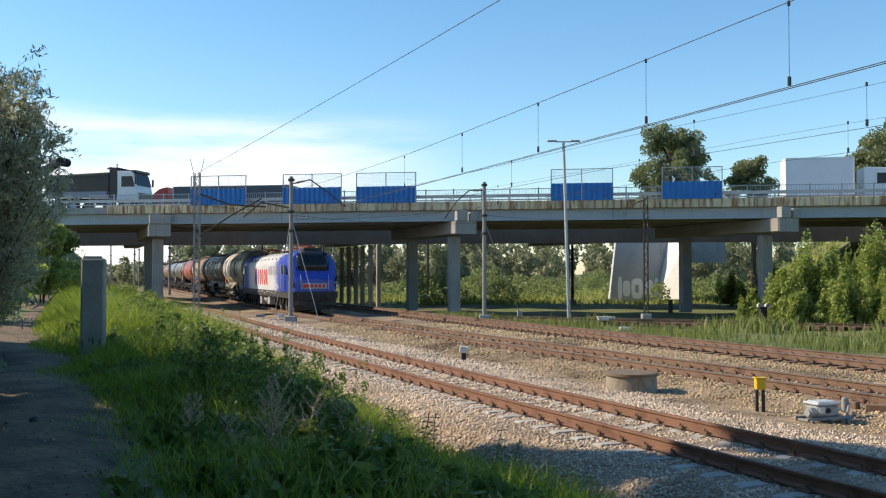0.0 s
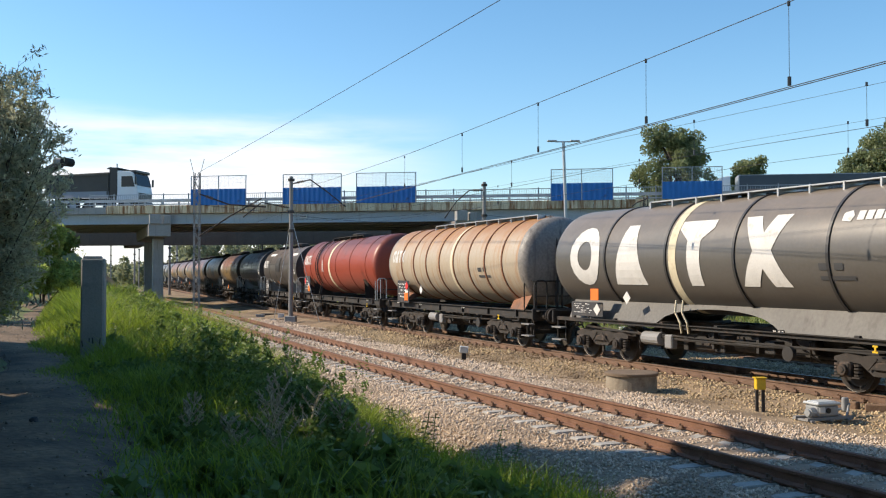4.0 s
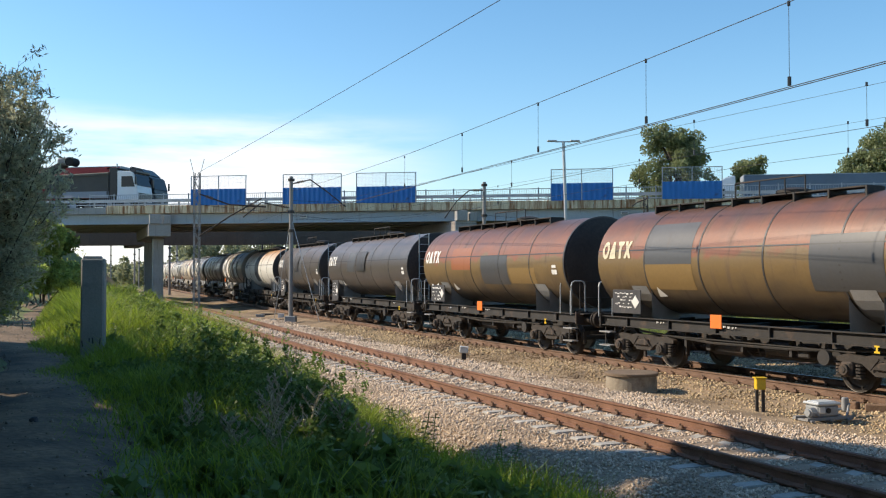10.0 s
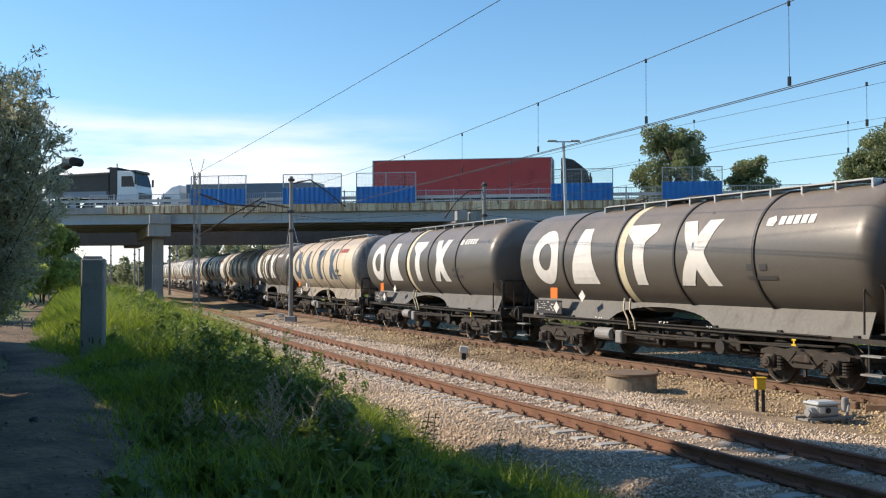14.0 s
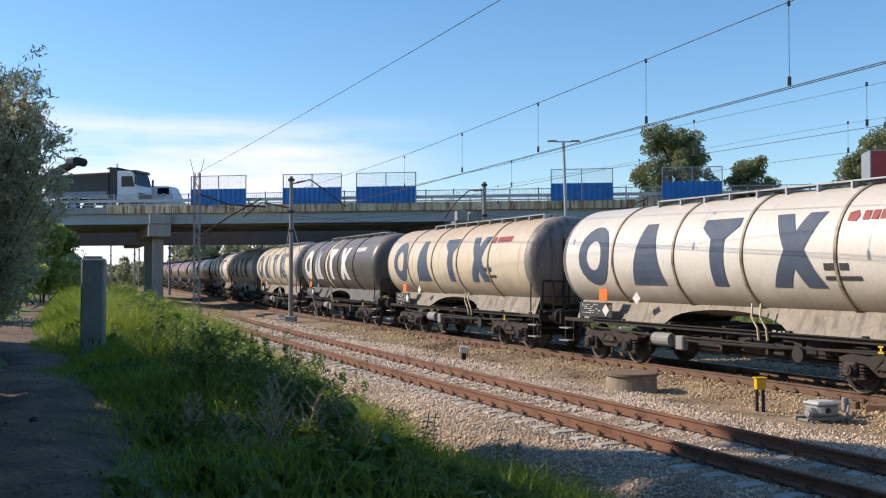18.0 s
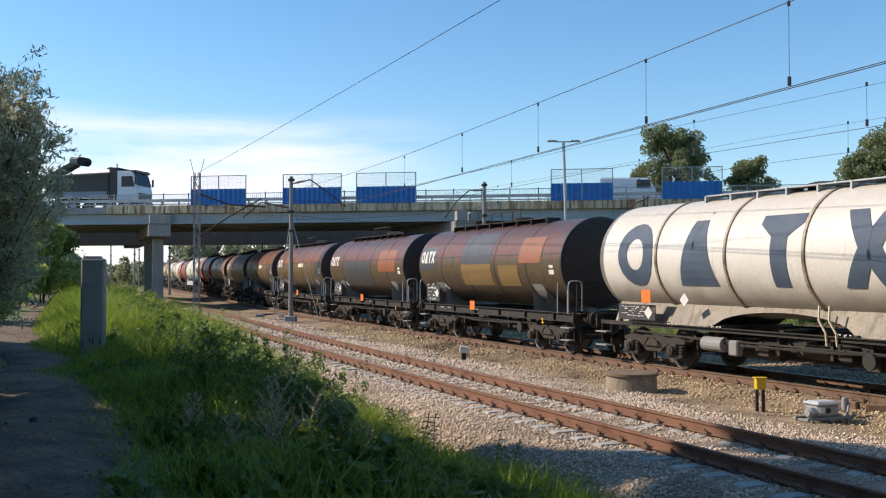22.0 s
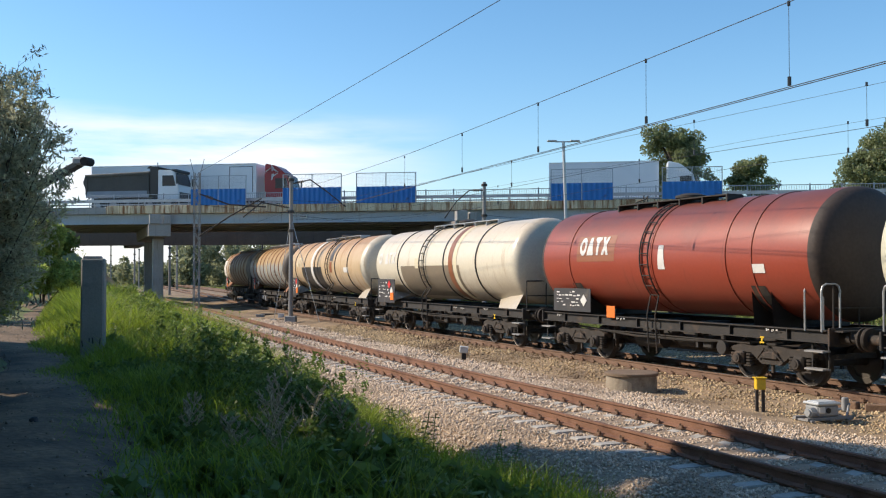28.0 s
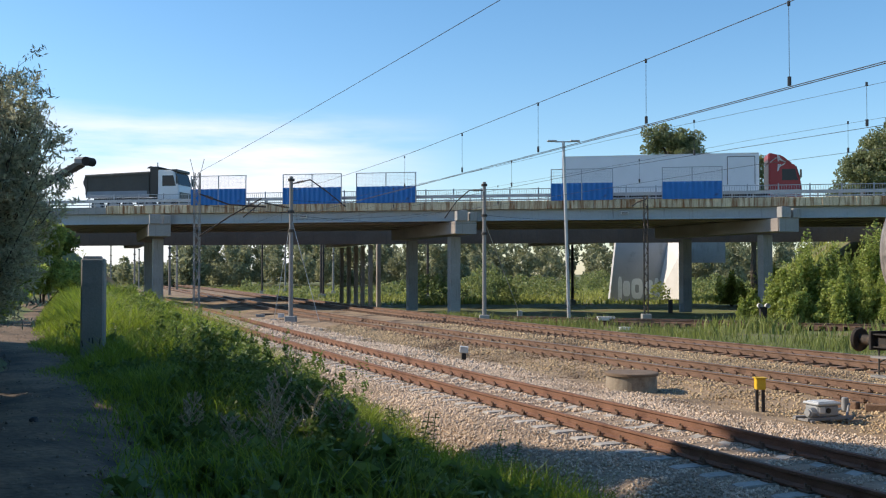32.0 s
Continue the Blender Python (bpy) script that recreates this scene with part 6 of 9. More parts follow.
    # side: door, side window, handrails; same on both sides
    for y in (-1, 1):
        yy = y * (HALF_W + 0.012)
        bm = bmesh.new()
        box(bm, 7.45, yy, 2.1, 0.72, 0.03, 1.7, bev=0.02)
        dr = part("cab_door", bm, M_LBLUE, loco)
        dr.matrix_basis = turn
        bm = bmesh.new()
        box(bm, 7.45, yy + y * 0.018, 2.62, 0.36, 0.02, 0.52, bev=0.06)
        part("door_window", bm, M_GLASS, loco).matrix_basis = turn
        bm = bmesh.new()
        vs = [bm.verts.new((x, yy + y * 0.004, z)) for x, z in ((8.0, 2.30), (8.85, 2.28), (8.72, 2.55), (8.5, 2.76), (8.3, 2.86), (8.0, 2.90))]
        bm.faces.new(vs if y > 0 else vs[::-1])
        sw = part("side_window", bm, M_GLASS, loco)
        sw.matrix_basis = turn
        bm = bmesh.new()
        for x in (6.98, 7.9):
            bar(bm, [(x, yy, 1.35), (x, yy + y * 0.06, 1.4), (x, yy + y * 0.06, 2.9), (x, yy, 2.95)], 0.02)
        part("door_handrail", bm, M_GALV, loco).matrix_basis = turn
        bm = bmesh.new()
        bar(bm, [(8.55, yy, 1.35), (8.55, yy + y * 0.05, 1.4), (8.55, yy + y * 0.05, 2.15), (8.35, yy, 2.2)], 0.02)
        part("door_handrail", bm, M_BLACK, loco).matrix_basis = turn
# sill band and stepped colour edge
bm = bmesh.new()
box(bm, 0, 0, 1.08, 18.6, 2.94, 0.42, bev=0.02)
part("sill", bm, M_LGREY, loco, "dark grey frame")
for q in (-1, 1):
    # louvres
    for x in (2.92, 4.53, 6.2):
        bm = bmesh.new()
        for k in range(9):
            box(bm, x, q * (HALF_W + 0.008), 2.30 + k * 0.062, 1.3, 0.03, 0.045, Matrix())
        part("louvre", bm, M_VENT if x < 6 else M_VENT_BLUE, loco)
    # red owner's shapes
    x0 = -1.9 if q < 0 else 1.9
    for k in range(5):
        x = x0 + (1 if q < 0 else -1) * (0.3 + k * 0.80)
        bm = bmesh.new()
        if k in (1, 3):
            revolve(bm, [(0, 0.17), (0.012, 0.17), (0.012, 0.36), (0, 0.36)], 28, "y")
            bmesh.ops.scale(bm, vec=(0.98, 1, 1.48), verts=bm.verts)
            bmesh.ops.translate(bm, vec=(x, q * (HALF_W + 0.008) - 0.006, 2.13), verts=bm.verts)
        elif k == 0:
            box(bm, x - 0.05, q * (HALF_W + 0.008), 2.13, 0.34, 0.012, 1.04, bev=0.004)
        else:
            box(bm, x, q * (HALF_W + 0.008), 2.13, 0.32 if k == 2 else 0.48, 0.012, 1.04, bev=0.004)
        part("red_emblem", bm, M_RED, loco)
    bm = bmesh.new()
    for sgn, mi in ((1, 0), (-1, 1)):
        pts = []
        for k in range(13):
            a = math.pi * k / 12
            pts.append((sgn * 0.52 * math.sin(a) * (1 if sgn > 0 else 0.9), 0.62 * math.cos(a)))
        for k in range(12, -1, -1):
            a = math.pi * k / 12
            pts.append((sgn * 0.14 * math.sin(a) + 0.16 * math.sin(2 * a), 0.62 * math.cos(a)))
        vs = [bm.verts.new((x0 - (0.85 if q < 0 else -0.85) + p[0] + sgn * 0.03, q * (HALF_W + 0.012), 2.12 + p[1])) for p in pts[:-1]]
        f = bm.faces.new(vs)
        f.material_index = mi
    bmesh.ops.triangulate(bm, faces=bm.faces)
    part("round_emblem", bm, [M_LBLUE, M_RED], loco, "blue and red swirl shape")
    bm = bmesh.new()
    rnd = random.Random(3)
    for k in range(14):
        box(bm, -5.5 + k * 0.8 + rnd.uniform(-0.2, 0.2), q * 1.478, 1.1 + rnd.uniform(-0.05, 0.1), rnd.uniform(0.1, 0.4), 0.012, 0.05)
    for k in range(3):
        box(bm, 5.1 + (k % 2) * 0.5, q * (HALF_W + 0.012), 1.66 - k * 0.13, 0.8 - 0.2 * k, 0.012, 0.09)
    part("white_writing", bm, M_WHITE, loco)["kind"] = "stuff"
    # roof sides with lifting eyes
    bm = bmesh.new()
    for k in range(9):
        box(bm, -5.6 + k * 1.4, q * 1.32, 3.3, 0.12, 0.06, 0.08, bev=0.01)
    part("lifting_eye", bm, M_LGREY, loco)
bm = bmesh.new()
box(bm, 0, 0, 3.65, 12.6, 1.5, 0.06, bev=0.02)
part("roof", bm, M_LROOF, loco)
# roof gear: pantographs folded, insulators, bars
for x, flip in ((4.6, 1), (-4.9, -1)):
    bm = bmesh.new()
    for y in (-0.55, 0.55):
        rod(bm, (x - 0.9, y, 3.86), (x + 0.9, y, 3.86), 0.035, 8)
        rod(bm, (x + 0.9 * flip, y * 0.4, 3.90), (x - 0.8 * flip, y * 0.5, 4.02), 0.03, 8)
        rod(bm, (x - 0.8 * flip, y * 0.6, 4.04), (x + 1.0 * flip, y * 0.9, 4.12), 0.025, 8)
    rod(bm, (x - 0.8 * flip, -0.5, 4.03), (x - 0.8 * flip, 0.5, 4.03), 0.03, 8)
    bar(bm, [(x + 1.0 * flip, -0.85, 4.02), (x + 1.0 * flip, -0.6, 4.14), (x + 1.0 * flip, 0.6, 4.14), (x + 1.0 * flip, 0.85, 4.02)], 0.03)
    bar(bm, [(x + 1.3 * flip, -0.85, 4.02), (x + 1.3 * flip, -0.6, 4.14), (x + 1.3 * flip, 0.6, 4.14), (x + 1.3 * flip, 0.85, 4.02)], 0.03)
    part("pantograph", bm, M_PANTO, loco, "red pantograph")
    for dx in (-0.8, 0.8):
        for y in (-0.55, 0.55):
            bm = bmesh.new()
            revolve(bm, [(3.64, 0.05), (3.68, 0.08), (3.71, 0.05), (3.75, 0.08), (3.78, 0.05), (3.86, 0.04)], 10, "z", (x + dx, y, 0), capped=True)
            part("insulator", bm, M_MAST_DARK, loco)
bm = bmesh.new()
rod(bm, (-4, 0.3, 3.88), (4, 0.3, 3.88), 0.02, 6)
for k in range(6):
    rod(bm, (-3.5 + k * 1.4, 0.3, 3.66), (-3.5 + k * 1.4, 0.3, 3.88), 0.05, 8)
part("roof_bar", bm, M_PANTO, loco)
bm = bmesh.new()
box(bm, 2.2, -0.2, 3.78, 1.2, 0.8, 0.2, bev=0.03)
part("roof_box", bm, M_LGREY, loco)
bm = bmesh.new()
box(bm, 7.7, 0.1, 3.86, 1.5, 1.1, 0.14, bev=0.03)
part("roof_box", bm, M_LGREY, loco)
# bogies
LW = cached(("wheel", 0.6), make_wheel(0.6), [M_WHEEL, M_TREAD])


def make_loco_bogie(bm):
    for q in (-1, 1):
        y = q * 1.05
        box(bm, 0, y, 0.78, 5.0, 0.16, 0.2, bev=0.03)
        for x in (-2.0, 0.0, 2.0):
            box(bm, x, y + q * 0.02, 0.6, 0.42, 0.24, 0.42, bev=0.06)
            rod(bm, (x, y + q * 0.12, 0.6), (x, y + q * 0.22, 0.6), 0.15, 14)
            for w in (-0.4, 0.4):
                rod(bm, (x + w, y + q * 0.05, 0.5), (x + w, y + q * 0.05, 0.86), 0.09, 10)
            rod(bm, (x + 0.2, y + q * 0.1, 0.5), (x + 0.75, y + q * 0.1, 0.62), 0.04, 8)
        for x in (-1.0, 1.0):
            rod(bm, (x, y + q * 0.1, 0.7), (x, y + q * 0.1, 1.05), 0.16, 12)
            box(bm, x, y, 0.42, 0.3, 0.1, 0.14)
        box(bm, 2.45, y, 0.28, 0.3, 0.1, 0.16)
    for x in (-1.0, 1.0):
        box(bm, x, 0, 0.7, 0.4, 2.0, 0.3)


lb = cached("loco_bogie", make_loco_bogie, M_LGREY)
for x in (-5.25, 5.25):
    b = put("bogie", lb, loco, Matrix.Translation((x, 0, 0)))
    for ax in (-2.0, 0.0, 2.0):
        for q in (-1, 1):
            put("wheel", LW, b, Matrix.Translation((ax, q * 0.76, 0.6)) @ (Matrix.Rotation(math.pi, 4, "Z") if q > 0 else Matrix()))
bm = bmesh.new()
rod(bm, (-0.6, -1.05, 0.62), (0.5, -1.05, 0.62), 0.24, 16)
rod(bm, (-0.6, 1.05, 0.62), (0.5, 1.05, 0.62), 0.24, 16)
part("air_tank", bm, GREY_PAINT, loco, "grey air reservoir")
for x, y, w_, h in ((-1.5, -1.1, 0.55, 0.7), (1.5, -1.1, 0.8, 0.6), (-1.5, 1.1, 0.55, 0.7), (1.5, 1.1, 0.8, 0.6)):
    bm = bmesh.new()
    box(bm, x, y, 0.62, w_, 0.5, h, bev=0.03)
    part("equipment_box", bm, M_VENT, loco)
TRAIN.insert(0, (loco, -50.45))
# ---------------------------------------------------------------- plants


def leaf_mat(name, base, var=0.5, thru=0.35, dry=None):
    """Leaves that let some light through; each leaf has its own tint."""
    m = bpy.data.materials.new(name)
    m.use_nodes = True
    n, l = m.node_tree.nodes, m.node_tree.links
    n.remove(n["Principled BSDF"])
    out = n["Material Output"]
    gi = n.new("ShaderNodeNewGeometry")
    tc = n.new("ShaderNodeTexCoord")
    no = n.new("ShaderNodeTexNoise")
    no.inputs["Scale"].default_value = 0.35
    no.inputs["Detail"].default_value = 3
    l.new(tc.outputs["Object"], no.inputs["Vector"])
    ramp = n.new("ShaderNodeValToRGB")
    e = ramp.color_ramp.elements
    e[0].color = (base[0] * (1 - var), base[1] * (1 - var), base[2] * (1 - var), 1)
    e[1].color = (base[0] * (1 + var), base[1] * (1 + var * 0.8), base[2] * (1 + var * 0.5), 1)
    if dry:
        k = e.new(0.93)
        k.color = (base[0] * (1 + var), base[1] * (1 + var * 0.8), base[2], 1)
        e[2].color = (*dry, 1)
    mixv = n.new("ShaderNodeMath")
    mixv.operation = "MULTIPLY_ADD"
    mixv.inputs[1].default_value = 0.7
    sub = n.new("ShaderNodeMath")
    sub.operation = "MULTIPLY"
    sub.inputs[1].default_value = 0.45
    l.new(no.outputs["Fac"], sub.inputs[0])
    l.new(gi.outputs["Random Per Island"], mixv.inputs[0])
    l.new(sub.outputs[0], mixv.inputs[2])
    l.new(mixv.outputs[0], ramp.inputs["Fac"])
    d = n.new("ShaderNodeBsdfPrincipled")
    d.inputs["Roughness"].default_value = 0.55
    t = n.new("ShaderNodeBsdfTranslucent")
    mx = n.new("ShaderNodeMixShader")
    mx.inputs["Fac"].default_value = thru
    l.new(ramp.outputs["Color"], d.inputs["Base Color"])
    l.new(ramp.outputs["Color"], t.inputs["Color"])
    l.new(d.outputs["BSDF"], mx.inputs[1])
    l.new(t.outputs["BSDF"], mx.inputs[2])
    l.new(mx.outputs["Shader"], out.inputs["Surface"])
    return m


M_LEAF = leaf_mat("leaf_green", (0.10, 0.16, 0.035))
M_LEAF_PALE = leaf_mat("leaf_willow", (0.46, 0.48, 0.34), 0.4, 0.5)
M_LEAF_FAR = leaf_mat("leaf_far", (0.19, 0.23, 0.11), 0.42, 0.45)
M_THICKET = leaf_mat("leaf_thicket", (0.31, 0.39, 0.11), 0.5, 0.55)
M_WOODS = leaf_mat("leaf_woods", (0.27, 0.30, 0.19), 0.4, 0.5)
M_MEADOW = leaf_mat("meadow_green", (0.30, 0.34, 0.11), 0.45, 0.5, dry=(0.42, 0.35, 0.17))
M_GRASS = leaf_mat("grass_green", (0.215, 0.30, 0.045), 0.6, 0.5, dry=(0.34, 0.28, 0.13))
M_REED = leaf_mat("reed_green", (0.19, 0.235, 0.085), 0.5, 0.45, dry=(0.34, 0.29, 0.15))
M_WEED = leaf_mat("weed_dark", (0.14, 0.215, 0.05), 0.55, 0.38)
M_STALK = leaf_mat("dry_stalk", (0.40, 0.35, 0.24), 0.3, 0.1)
M_BARK = mat("bark", (0.10, 0.08, 0.06), 0.95, var=0.4, scale=4, fine=25, bump=0.8)


def quads_mesh(name, P, material, parent=None):
    """A mesh of loose quads: P is (n, 4, 3)."""
    n = len(P)
    me = bpy.data.meshes.new(name)
    me.vertices.add(n * 4)
    me.vertices.foreach_set("co", np.ascontiguousarray(P, dtype=np.float32).ravel())
    me.loops.add(n * 4)
    me.loops.foreach_set("vertex_index", np.arange(n * 4, dtype=np.int32))
    me.polygons.add(n)
    me.polygons.foreach_set("loop_start", np.arange(0, n * 4, 4, dtype=np.int32))
    me.polygons.foreach_set("loop_total", np.full(n, 4, dtype=np.int32))
    me.update(calc_edges=True)
    me.materials.append(material)
    ob = new(name, me)
    if parent is not None:
        ob.parent = parent
    return ob


def leaf_quads(rng, C, size, stretch=1.8, droop=0.0):
    """One pointed leaf at each centre, turned at random."""
    n = len(C)
    d = rng.normal(size=(n, 3))
    d[:, 2] -= droop
    d /= np.linalg.norm(d, axis=1)[:, None]
    o = rng.normal(size=(n, 3))
    o -= (o * d).sum(1)[:, None] * d
    o /= np.linalg.norm(o, axis=1)[:, None]
    s = (size * rng.uniform(0.6, 1.35, n))[:, None]
    P = np.stack([C - d * s * stretch * 0.5, C + o * s * 0.5 + d * s * 0.1, C + d * s * stretch * 0.5, C - o * s * 0.5 + d * s * 0.1], 1)
    return P


def clump_points(rng, blobs, n, shell=0.55):
    """Points in uneven clumps: blobs are (x, y, z, rx, ry, rz)."""
    B = np.array(blobs, float)
    vol = (B[:, 3] * B[:, 4] * B[:, 5]) ** 0.75
    pick = rng.choice(len(B), n, p=vol / vol.sum())
    d = rng.normal(size=(n, 3))
    d /= np.linalg.norm(d, axis=1)[:, None]
    rad = rng.uniform(shell ** 2, 1.15, n) ** 0.5
    return B[pick, :3] + d * B[pick, 3:] * rad[:, None]


def crown_blobs(rng, x, y, z0, z1, w, k, rs=1.0):
    """Clumps that fill a crown between two heights."""
    out = []
    for _ in range(k):
        h = rng.uniform(0, 1)
        ww = w * (0.45 + 0.75 * math.sin(math.pi * min(1, 0.18 + 0.80 * h)))
        a, q = rng.uniform(0, 6.28), rng.uniform(0.2, 0.85) * ww
        r = rng.uniform(0.22, 0.42) * w * rs
        out.append((x + q * math.cos(a), y + q * math.sin(a), z0 + (z1 - z0) * h, r, r, r * rng.uniform(0.6, 0.9)))
    return out


def tree(name, label, x, y, z, h, w, leaves, size, material, seed, bare=0.25, k=26, lean=(0, 0), droop=0.0, stretch=1.8, rs=1.0):
    rng = np.random.default_rng(seed)
    t = empty(name, Matrix.Translation((x, y, z)))
    tagged(t, label, "tree")
    bm = bmesh.new()
    top = Vector((lean[0], lean[1], h * 0.8))
    prev, r0 = Vector((0, 0, -0.2)), h * 0.022 + 0.05
    for i in range(1, 6):
        p = top * (i / 5) + Vector((rng.normal() * 0.02 * h, rng.normal() * 0.02 * h, 0))
        rod(bm, prev, p, r0 * (1 - 0.16 * (i - 1)), 9, r0 * (1 - 0.16 * i))
        prev = p
    part("trunk", bm, M_BARK, t)
    blobs = crown_blobs(rng, lean[0] * 0.7, lean[1] * 0.7, h * bare, h * 0.93, w, k, rs)
    for j in range(7):
        b = blobs[j * (k // 7)]
        bm = bmesh.new()
        f = min(0.95, max(0.15, (b[2] - 0.12 * h) / (h * 0.8)))
        a = top * f
        m_ = (a + Vector(b[:3])) / 2 + Vector((0, 0, 0.05 * h))
        rod(bm, a, m_, r0 * 0.4, 6, r0 * 0.25)
        rod(bm, m_, Vector(b[:3]), r0 * 0.25, 6, r0 * 0.08)
        part("limb", bm, M_BARK, t)
    C = clump_points(rng, blobs, leaves, 0.25)
    quads_mesh("crown", leaf_quads(rng, C, size, stretch, droop), material, t)
    return t


def twig_tree(name, label, x, y, z, h, w, limbs, twigs, per, size, material, seed):
    """A slender willow: limbs that fan upwards, thin arching twigs with narrow leaves along them."""
    rng = np.random.default_rng(seed)
    t = empty(name, Matrix.Translation((x, y, z)))
    tagged(t, label, "tree")
    bm = bmesh.new()
    rod(bm, (0, 0, -0.2), (0.05, 0.02, h * 0.32), 0.11, 9, 0.07)
    part("trunk", bm, M_BARK, t)
    leaves, tw = [], bmesh.new()
    for k in range(limbs):
        a, out_ = rng.uniform(0, 6.28), rng.uniform(0.25, 1.0)
        tip = Vector((math.cos(a) * out_ * w, math.sin(a) * out_ * w, h * (1.0 - 0.42 * out_ ** 1.5) * rng.uniform(0.72, 1.0)))
        mid_ = Vector((tip.x * 0.35, tip.y * 0.35, tip.z * 0.55))
        root_ = Vector((0, 0, h * rng.uniform(0.08, 0.3)))
        bm = bmesh.new()
        rod(bm, root_, mid_, 0.022, 6, 0.013)
        rod(bm, mid_, tip, 0.013, 6, 0.003)
        part("limb", bm, M_BARK, t)
        for j in range(twigs):
            f = rng.uniform(0.15, 1.0)
            c = root_.lerp(mid_, f * 2) if f < 0.5 else mid_.lerp(tip, f * 2 - 1)
            b = rng.uniform(0, 6.28)
            ln = rng.uniform(0.35, 0.85) * (1.1 - 0.35 * f)
            d = Vector((math.cos(b) * 0.75, math.sin(b) * 0.75, rng.uniform(0.1, 0.95))).normalized() * ln
            end = c + d - Vector((0, 0, ln * 0.18))
            rod(tw, c, end, 0.003, 3, 0.0015, caps=False)
            q = rng.uniform(0.1, 1.05, per)
            C_ = np.array(c)[None] + np.outer(q, np.array(d)) - np.outer(q * q, (0, 0, ln * 0.18)) + rng.normal(size=(per, 3)) * 0.035
            leaves.append(leaf_quads(rng, C_, size, 3.6, 0.35))
    part("twig_mass", tw, M_BARK, t)["kind"] = "stuff"
    quads_mesh("crown", np.concatenate(leaves), material, t)
    return t


def bush(label, x, y, z, w, h, leaves, size, material, seed, d=None, plumes=False):
    rng = np.random.default_rng(seed)
    t = empty("bush", Matrix.Translation((x, y, z)))
    tagged(t, label, "bush", "bushes")
    blobs = []
    for _ in range(30):
        a, q = rng.uniform(0, 6.28), rng.uniform(0, 0.75)
        hh = h * rng.uniform(0.15, 0.85) * (1 - 0.5 * q * q)
        r = rng.uniform(0.13, 0.30) * w
        if plumes:
            h2 = h * rng.uniform(0.55, 1.0) * (1 - 0.35 * q)
            for f in (0.25, 0.5, 0.72, 0.9):
                blobs.append((q * w * math.cos(a) + rng.normal() * 0.1, q * w * math.sin(a) + rng.normal() * 0.1, h2 * f, (0.42 - 0.3 * f) * w * 0.75, (0.42 - 0.3 * f) * w * 0.75, h2 * 0.16))
        else:
            blobs.append((q * w * math.cos(a), q * (d or w) * math.sin(a), hh, r, r, r * 0.8))
    for b in blobs[:6]:
        bm = bmesh.new()
        rod(bm, (b[0] * 0.15, b[1] * 0.15, -0.15), b[:3], min(0.05, 0.02 * w), 6, 0.006)
        part("stem", bm, M_BARK, t)
    quads_mesh("foliage", leaf_quads(rng, clump_points(rng, blobs, leaves, 0.3), size, 1.8), material, t)
    return t


# trees beside the path: one shows at the edge of the view, the others stand nearer and shade the foreground
twig_tree("willow_tree", "slender grey-green willow beside the dirt path", -6.4, 13.5, 0.8, 5.2, 1.4, 90, 28, 36, 0.024, M_LEAF_PALE, 11)
tree("willow_tree", "grey-green willow shading the dirt path", -10.8, 11.0, 0.8, 6.4, 2.4, 9000, 0.12, M_LEAF_PALE, 12, 0.12, 30, (0.3, 0.2), 0.4, 2.4)
for k, (x, y, w, h) in enumerate(((-8.2, 15.5, 1.1, 5.2), (-9.2, 17.2, 1.2, 5.4), (-10.4, 19.0, 1.3, 5.4), (-11.5, 20.8, 1.3, 5.2), (-12.3, 22.5, 1.25, 4.2), (-7.5, 14.2, 0.95, 4.4), (-8.8, 16.4, 1.0, 4.6), (-9.9, 18.2, 1.05, 4.6), (-11.0, 20.0, 1.1, 4.6), (-12.0, 21.7, 1.1, 4.2), (-12.6, 23.8, 1.2, 3.2), (-7.6, 12.4, 1.0, 3.4), (-6.8, 10.9, 1.0, 3.6), (-6.2, 9.3, 1.0, 3.6), (-5.6, 7.4, 1.1, 3.8), (-5.2, 5.4, 1.1, 3.8), (-9.8, 14.9, 1.3, 4.6), (-9.6, 13.2, 1.3, 4.4))):
    bush("dark green hedge bush beside the dirt path", x, y, 0.75, w, h, 15000, 0.09, M_LEAF, 480 + k)
tree("willow_tree", "grey-green willow over the dirt path", -13.4, 18.3, 0.8, 6.0, 1.8, 8000, 0.13, M_LEAF_PALE, 16, 0.15, 30, (0.2, 0.1), 0.4, 2.4)
tree("willow_tree", "leafy willow shading the dirt path", -10.8, 7.0, 0.8, 8.0, 2.7, 9000, 0.17, M_LEAF_PALE, 13, 0.1, 30, (0.3, 0.2), 0.4, 2.4)
tree("willow_tree", "leafy willow behind the viewer's path", -10.0, 2.6, 0.8, 9.5, 3.0, 9000, 0.18, M_LEAF_PALE, 14, 0.1, 30, (0.2, 0.2), 0.4, 2.4)
tree("willow_tree", "leafy willow behind the viewer's path", -10.5, -3.0, 0.8, 9.5, 3.0, 8000, 0.18, M_LEAF_PALE, 15, 0.1, 30, (0.2, 0.2), 0.4, 2.4)
bush("dense green bush beside the path", -20.2, 50.0, 0.9, 2.9, 4.5, 24000, 0.10, M_THICKET, 21)
bush("dense green bush beside the path", -18.6, 43.0, 0.8, 1.9, 2.6, 8000, 0.10, M_THICKET, 22)
bush("dense green bush at the bridge", -25.0, 58.0, 1.2, 3.6, 5.5, 12000, 0.18, M_LEAF, 23)
bush("low green bush beside the path", -15.4, 33.0, 0.75, 1.3, 1.5, 5000, 0.10, M_LEAF, 24)
bush("green bush at the edge of the path", -13.6, 29.5, 0.75, 1.5, 2.3, 6000, 0.07, M_THICKET, 25)
